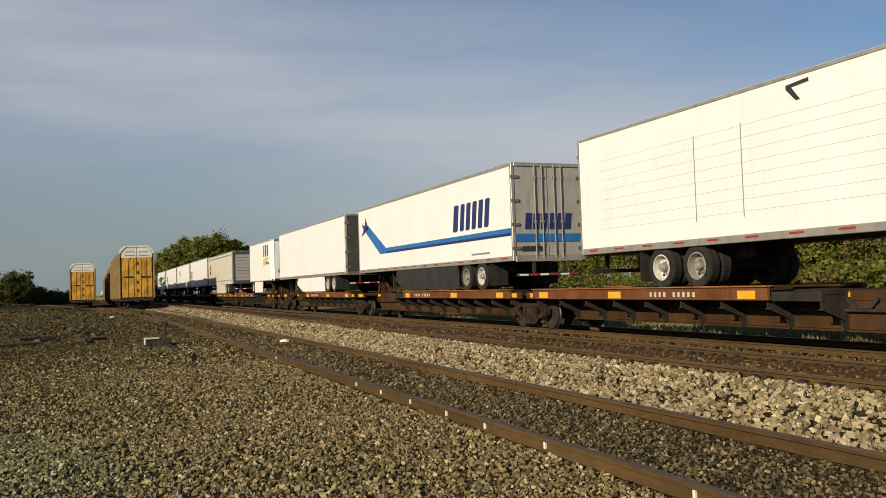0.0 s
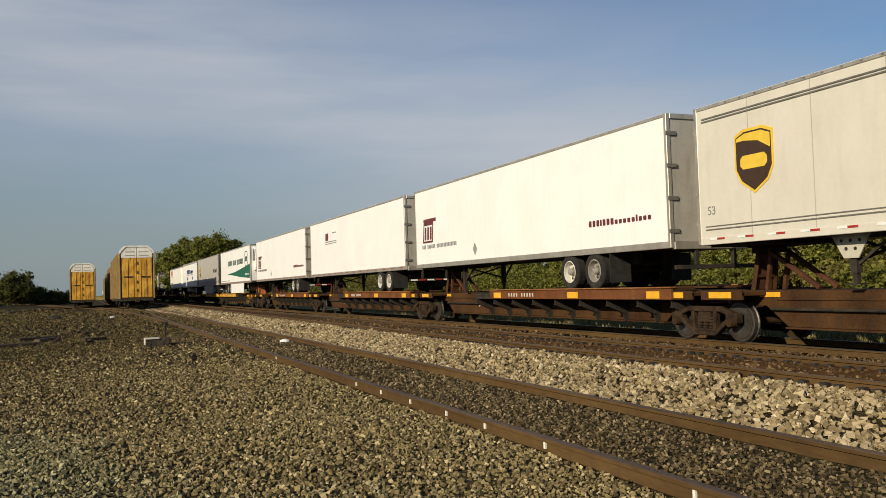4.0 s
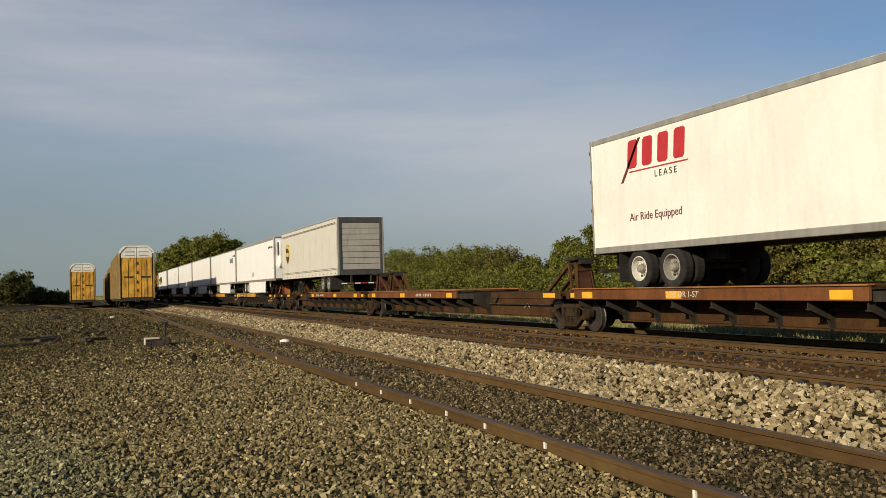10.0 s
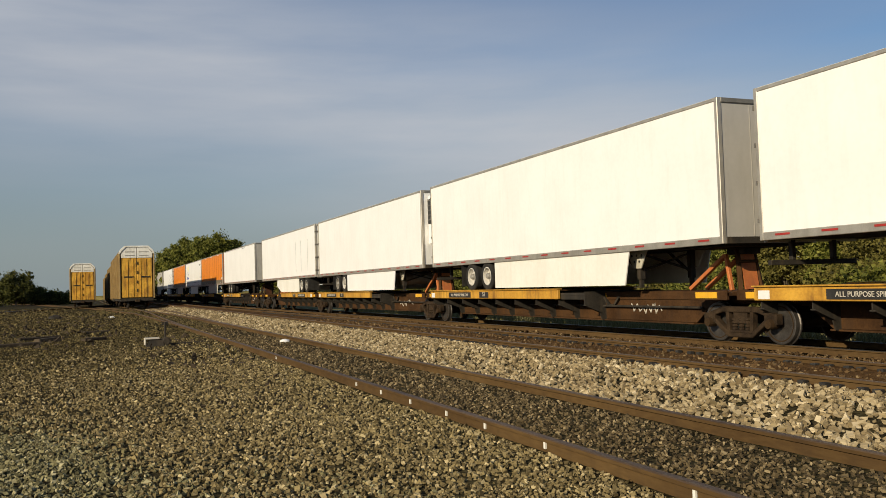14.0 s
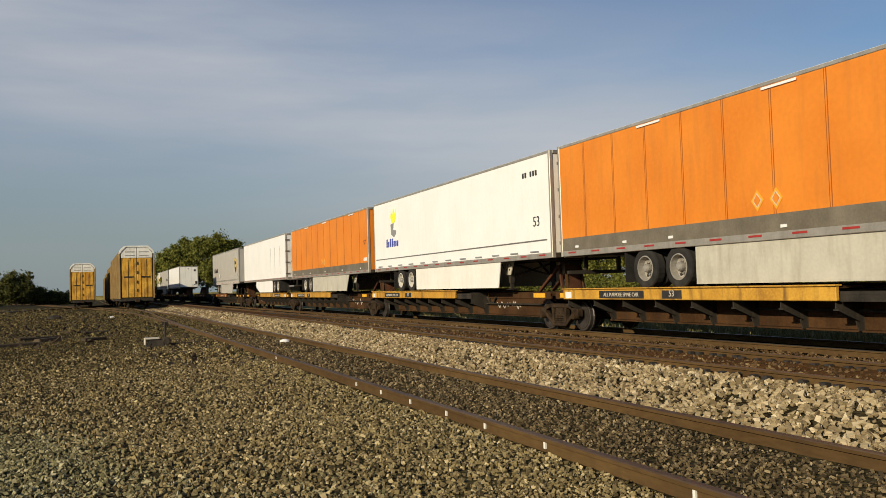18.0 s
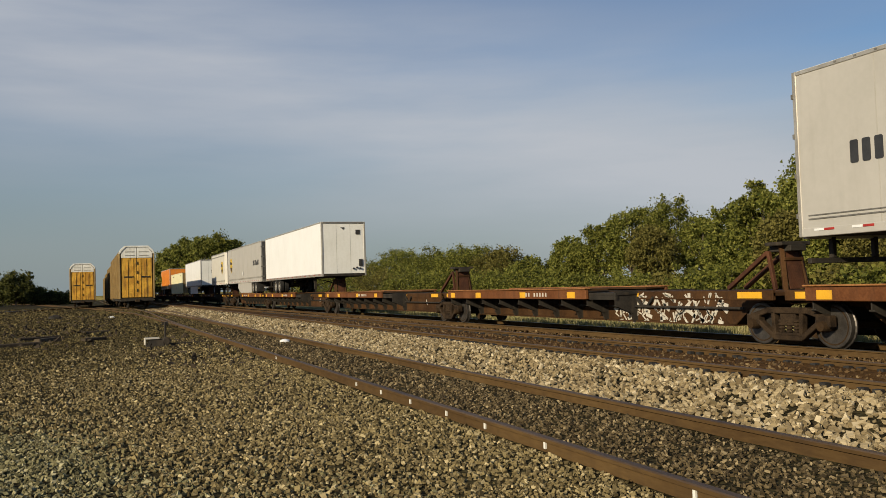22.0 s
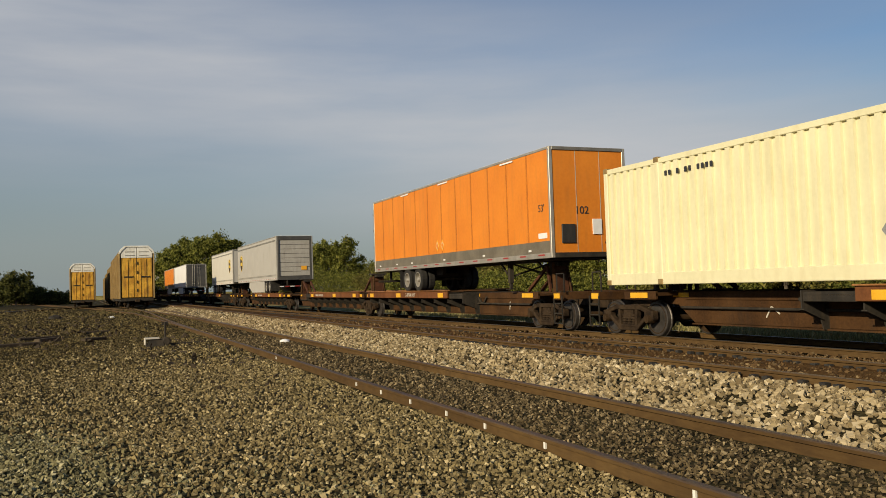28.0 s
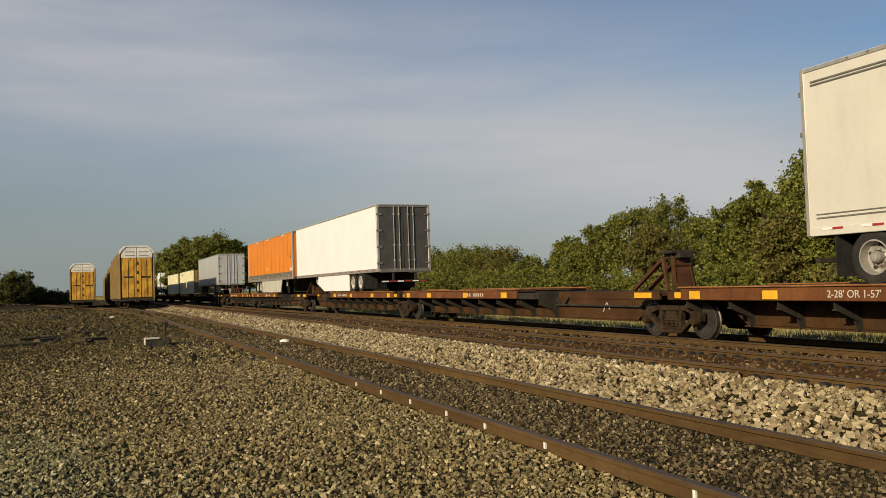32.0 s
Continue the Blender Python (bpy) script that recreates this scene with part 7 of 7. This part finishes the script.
TREES = [
    (40.1, 44.6, 6.5, 3.7, 1, 16000, 0.13, 'young leafy tree beyond the track', 0.14),
    (35.9, 37.7, 7.3, 3.0, 0, 22000, 0.115, 'young leafy tree beyond the track', 0.14),
    (34.6, 33.2, 8.3, 3.8, 1, 22000, 0.115, 'young leafy tree beyond the track', 0.14),
    (35.4, 30.9, 8.2, 3.5, 0, 22000, 0.115, 'young leafy tree beyond the track', 0.14),
    (36.8, 29.3, 7.6, 3.8, 1, 22000, 0.115, 'young leafy tree beyond the track', 0.14),
    (37.9, 27.8, 7.8, 3.8, 0, 22000, 0.115, 'young leafy tree beyond the track', 0.14),
    (37.9, 26.1, 7.0, 3.7, 1, 22000, 0.115, 'young leafy tree beyond the track', 0.14),
    (45.2, 63.5, 8.5, 4.8, 1, 16000, 0.13, 'young leafy tree beyond the track', 0.14),
    (46.7, 60.0, 8.6, 5.5, 0, 16000, 0.13, 'young leafy tree beyond the track', 0.14),
    (47.4, 56.8, 7.1, 3.3, 1, 16000, 0.13, 'young leafy tree beyond the track', 0.14),
    (44.1, 66.7, 7.3, 3.9, 0, 16000, 0.13, 'young leafy tree beyond the track', 0.14),
    (44.2, 72.6, 6.0, 3.7, 1, 16000, 0.13, 'young leafy tree beyond the track', 0.14),
    (40.6, 54.5, 6.0, 3.6, 2, 16000, 0.13, 'young leafy tree beyond the track', 0.14),
    (42.0, 48.3, 4.9, 2.6, 0, 16000, 0.13, 'young leafy tree beyond the track', 0.14),
    (31.7, 31.9, 5.3, 2.7, 2, 22000, 0.115, 'young leafy tree beyond the track', 0.14),
    (32.4, 29.7, 5.7, 2.6, 1, 22000, 0.115, 'young leafy tree beyond the track', 0.14),
    (32.8, 27.8, 5.2, 2.6, 2, 22000, 0.115, 'young leafy tree beyond the track', 0.14),
    (43.7, 69.4, 4.9, 3.3, 0, 16000, 0.13, 'young leafy tree beyond the track', 0.14),
    (52.0, 94.6, 4.2, 6.4, 0, 12000, 0.19, 'young leafy tree beyond the track', 0.1),
    (60.0, 118.1, 6.4, 8.8, 2, 12000, 0.19, 'young leafy tree beyond the track', 0.1),
    (62.0, 130.5, 7.5, 9.6, 0, 12000, 0.19, 'young leafy tree beyond the track', 0.1),
    (60.0, 135.5, 7.4, 8.9, 1, 12000, 0.19, 'young leafy tree beyond the track', 0.1),
    (64.0, 155.6, 7.8, 10.1, 0, 12000, 0.19, 'young leafy tree beyond the track', 0.1),
    (66.0, 175.3, 8.7, 11.2, 1, 12000, 0.19, 'young leafy tree beyond the track', 0.1),
    (66.0, 186.4, 9.5, 9.2, 0, 12000, 0.19, 'young leafy tree beyond the track', 0.1),
    (70.0, 216.1, 7.5, 10.6, 0, 12000, 0.19, 'young leafy tree beyond the track', 0.1),
    (70.0, 231.6, 8.0, 9.6, 2, 12000, 0.19, 'young leafy tree beyond the track', 0.1),
    (35.2, 154.0, 3.9, 11.4, 1, 7000, 0.12, 'low tangled brush along the fence line', 0.02),
    (33.3, 125.7, 4.3, 9.4, 0, 7000, 0.12, 'low tangled brush along the fence line', 0.02),
    (36.3, 120.5, 3.4, 9.2, 0, 7000, 0.12, 'low tangled brush along the fence line', 0.02),
    (36.1, 106.3, 3.5, 8.2, 2, 7000, 0.12, 'low tangled brush along the fence line', 0.02),
    (34.0, 89.9, 3.0, 7.0, 0, 7000, 0.12, 'low tangled brush along the fence line', 0.02),
    (32.9, 78.5, 2.6, 6.2, 0, 7000, 0.12, 'low tangled brush along the fence line', 0.02),
    (35.4, 76.9, 2.5, 6.2, 0, 7000, 0.12, 'low tangled brush along the fence line', 0.02),
    (30.5, 60.7, 2.4, 5.0, 1, 7000, 0.12, 'low tangled brush along the fence line', 0.02),
    (30.9, 56.5, 2.4, 4.7, 0, 7000, 0.12, 'low tangled brush along the fence line', 0.02),
    (30.0, 50.8, 1.6, 4.3, 0, 7000, 0.12, 'low tangled brush along the fence line', 0.02),
    (31.2, 48.8, 1.6, 4.2, 0, 7000, 0.12, 'low tangled brush along the fence line', 0.02),
    (36.7, 53.5, 2.0, 4.7, 1, 7000, 0.12, 'low tangled brush along the fence line', 0.02),
    (34.4, 46.7, 1.7, 4.1, 0, 7000, 0.12, 'low tangled brush along the fence line', 0.02),
    (34.8, 44.2, 1.6, 4.0, 2, 7000, 0.12, 'low tangled brush along the fence line', 0.02),
    (32.5, 38.7, 1.8, 5.5, 0, 7000, 0.12, 'low tangled brush along the fence line', 0.02),
    (31.8, 35.5, 1.9, 5.1, 0, 7000, 0.12, 'low tangled brush along the fence line', 0.02),
    (34.2, 35.9, 2.1, 5.3, 0, 7000, 0.12, 'low tangled brush along the fence line', 0.02),
    (35.0, 34.5, 2.0, 5.1, 0, 7000, 0.12, 'low tangled brush along the fence line', 0.02),
    (35.7, 33.3, 2.0, 5.1, 2, 7000, 0.12, 'low tangled brush along the fence line', 0.02),
    (31.3, 27.5, 1.8, 4.3, 2, 7000, 0.12, 'low tangled brush along the fence line', 0.02),
    (30.4, 25.3, 1.7, 4.0, 0, 7000, 0.12, 'low tangled brush along the fence line', 0.02),
    (32.5, 25.6, 1.7, 4.1, 2, 7000, 0.12, 'low tangled brush along the fence line', 0.02),
    (35.5, 26.4, 2.0, 4.3, 0, 7000, 0.12, 'low tangled brush along the fence line', 0.02),
    (35.9, 25.3, 1.9, 4.2, 2, 7000, 0.12, 'low tangled brush along the fence line', 0.02),
    (41.7, 145.0, 11.0, 6.6, 0, 9000, 0.24, 'young leafy tree beyond the track', 0.1),
    (39.1, 146.1, 10.4, 7.0, 1, 9000, 0.24, 'young leafy tree beyond the track', 0.1),
    (36.3, 147.3, 10.1, 6.4, 0, 9000, 0.24, 'young leafy tree beyond the track', 0.1),
    (33.5, 148.5, 9.0, 6.0, 0, 9000, 0.24, 'young leafy tree beyond the track', 0.1),
    (30.3, 149.9, 8.5, 6.0, 1, 9000, 0.24, 'young leafy tree beyond the track', 0.1),
    (19.8, 154.2, 12.3, 8.0, 1, 16000, 0.22, 'broad leafy tree behind the train', 0.1),
    (17.8, 160.4, 12.1, 6.6, 1, 16000, 0.22, 'broad leafy tree behind the train', 0.1),
    (22.5, 153.0, 12.2, 7.0, 0, 16000, 0.22, 'broad leafy tree behind the train', 0.1),
    (25.0, 154.2, 11.4, 6.1, 0, 16000, 0.22, 'broad leafy tree behind the train', 0.1),
    (27.5, 156.4, 10.1, 5.8, 0, 16000, 0.22, 'broad leafy tree behind the train', 0.1),
    (14.6, 167.3, 9.6, 6.0, 0, 16000, 0.22, 'broad leafy tree behind the train', 0.1),
    (15.4, 156.1, 10.4, 6.0, 1, 16000, 0.22, 'broad leafy tree behind the train', 0.1),
    (30.6, 160.6, 9.6, 5.3, 2, 16000, 0.22, 'broad leafy tree behind the train', 0.1),
    (-16.0, 234.7, 8.6, 8.8, 3, 7000, 0.32, "hedge tree at the yard's far edge", 0.03),
    (-12.8, 238.9, 4.8, 7.2, 3, 7000, 0.32, "hedge tree at the yard's far edge", 0.03),
    (-18.9, 236.0, 5.5, 7.0, 3, 7000, 0.32, "hedge tree at the yard's far edge", 0.03),
    (-9.1, 242.8, 3.2, 7.3, 3, 7000, 0.32, "hedge tree at the yard's far edge", 0.03),
    (-5.4, 241.3, 2.5, 7.3, 3, 7000, 0.32, "hedge tree at the yard's far edge", 0.03),
    (-23.4, 237.9, 6.2, 8.4, 3, 7000, 0.32, "hedge tree at the yard's far edge", 0.03),
    (-29.9, 240.5, 8.9, 9.8, 1, 7000, 0.32, "hedge tree at the yard's far edge", 0.03),
    (-37.6, 243.6, 10.6, 11.2, 0, 7000, 0.32, "hedge tree at the yard's far edge", 0.03)]
for row in TREES:
    tree(*row)

# ================= dry grass along the ditch =================
def grass(name, x0, x1, y0, y1, count, tall, mat, label):
    """Upright blades in loose tufts, all in one mesh."""
    rng = np.random.default_rng(count)
    k = count // 9
    cx, cy = rng.uniform(x0, x1, k), y0 + (y1 - y0) * rng.random(k) ** 1.5
    px, py = np.repeat(cx, 9) + rng.normal(0, 0.09, k * 9), np.repeat(cy, 9) + rng.normal(0, 0.09, k * 9)
    pz = np.array([lay(a, b) for a, b in zip(px, py)])
    h = tall * (0.4 + 0.9 * rng.random(k * 9))
    a = rng.uniform(0, math.pi, k * 9)
    w = 0.012 + 0.012 * rng.random(k * 9)
    base = np.stack([px, py, pz], 1)
    side = np.stack([np.cos(a) * w, np.sin(a) * w, 0 * w], 1)
    tip = base + np.stack([rng.normal(0, 0.25, k * 9) * h, rng.normal(0, 0.25, k * 9) * h, h], 1)
    v = np.stack([base - side, base + side, tip], 1).reshape(-1, 3)
    me = bpy.data.meshes.new(name)
    me.vertices.add(len(v))
    me.vertices.foreach_set("co", v.reshape(-1))
    me.loops.add(len(v))
    me.loops.foreach_set("vertex_index", np.arange(len(v), dtype=np.int32))
    me.polygons.add(k * 9)
    me.polygons.foreach_set("loop_start", np.arange(0, len(v), 3, dtype=np.int32))
    me.update(calc_edges=True)
    me.materials.append(mat)
    return tagged(new(name, me), label, "grass", kind="stuff")


STRAW = stones("straw_blades", [(0.16, 0.13, 0.05), (0.30, 0.25, 0.11), (0.13, 0.13, 0.035), (0.40, 0.34, 0.17)])
grass("dry_grass", 17.0, 21.0, 8, 60, 36000, 0.26, STRAW, "straw-coloured grass along the far side of the track")
grass("dry_grass", 21.0, 30.0, 10, 90, 30000, 0.40, STRAW, "taller dry grass running up to the brush")

# ================= yard furniture =================
def switch_stand(x, y):
    T = thing("switch_stand", "low rusty switch stand with short mast and pale lid", "switch stand", at=(x, y, lay(x, y)))
    bm = bmesh.new()
    tapered(bm, (-0.26, 0.2, -0.16, 0.16), (-0.18, 0.14, -0.1, 0.1), 0.0, 0.2)
    part("housing", bm, M["under"], T, "dark cast housing", bevel=0.02)
    bm = bmesh.new()
    box(bm, -0.3, 0.06, -0.14, 0.14, 0.2, 0.24)
    box(bm, -0.3, -0.262, -0.14, 0.14, 0.06, 0.2)
    part("lid", bm, M["chalk"], T, "pale dusty lid", bevel=0.01)
    bm = bmesh.new()
    lathe(bm, [(0.1, 0.035), (0.62, 0.028)], "z", 8, (0.2, 0, 0))
    box(bm, 0.12, 0.28, -0.012, 0.012, 0.54, 0.62)
    part("mast", bm, M["under"], T, "short target mast")
    bm = bmesh.new()
    beam(bm, (0.3, 0, 0.06), (1.3, 0.1, 0.06), 0.05, 0.04)
    part("throw_rod", bm, M["under"], T, "throw rod to the points")
    bm = bmesh.new()
    lathe(bm, [(-0.1, 0.08), (-0.08, 0.11), (0.08, 0.11), (0.1, 0.08)], "y", 14, (0.22, -0.02, 0.13))
    part("weight", bm, M["under"], T, "round lever weight")


switch_stand(1.62, 22.4)


def boulder(name, x, y, r, mat, label, cat="rock", flat=0.6):
    bm = bmesh.new()
    bmesh.ops.create_icosphere(bm, subdivisions=2, radius=r)
    for v in bm.verts:
        k = 1 + 0.28 * noise.noise(v.co * (1.6 / r) + Vector((x, y, 0)))
        v.co = Vector((v.co.x * k * 1.2, v.co.y * k, v.co.z * k * flat))
    return solid(name, bm, mat, label, cat, at=(x, y, lay(x, y) + r * flat * 0.45), smooth=False)


boulder("white_stone", 4.4, 20.4, 0.10, M["tape"], "white-painted stone beside the siding rail")
boulder("white_stone", 1.3, 50.5, 0.14, M["tape"], "white-painted marker stone in the yard")
boulder("rock", -1.7, 54.6, 0.32, M["under"], "dark lump of slag on the cinders")


def plank(x, y, L, turn, label="old dark tie lying on the cinders"):
    bm = bmesh.new()
    box(bm, -0.11, 0.11, -L / 2, L / 2, 0, 0.13)
    solid("old_tie", bm, M["tie"], label, "timber", "scrap timber", bevel=0.02, at=(x, y, lay(x, y) - 0.03), turn=turn)


for row in [(-1.36, 29.5, 1.3, -62), (0.3, 31.7, 0.9, -70), (-1.9, 26.1, 1.6, -65), (-1.1, 28.2, 0.8, -40), (0.2, 26.5, 0.7, -58)]:
    plank(*row)

# white paint dabs on the siding rail
for y in (3.93, 5.63, 6.67, 7.52, 8.5, 9.47, 10.45, 15.39):
    bm = bmesh.new()
    box(bm, -0.014, 0.0, -0.012, 0.012, 0.085, 0.145)
    solid("paint_mark", bm, M["white_old"], "dab of white paint on the rail's side", "paint mark", "paint marks", "structure",
          at=(bend1(y) - HALF - 0.012, y, Z1 - RAIL_H))


# ================= motion =================
SPEED = 19.91
LAG = [(0, -0.052), (1, -0.041), (2, -0.009), (3, -0.027), (6, 0.001), (7, 0.036), (8, 0.029), (9, 0.018), (10, 0.03), (11, 0.002), (12, 0.017), (13, 0.031), (14, 0.021), (17, -0.004), (18, 0.043), (19, 0.027), (20, 0.028), (21, 0.026), (22, 0.022), (23, 0.048), (24, 0.04), (25, 0.051), (28, 0.041), (29, 0.089), (30, 0.069), (31, 0.077), (32, 0.064)]


def motions():
    rows = [(t, -SPEED * (t + d)) for t, d in LAG]
    for T, u in TRAIN:
        walk(T, [(t, pose(X3, u + off, Z3)) for t, off in rows])


motions()
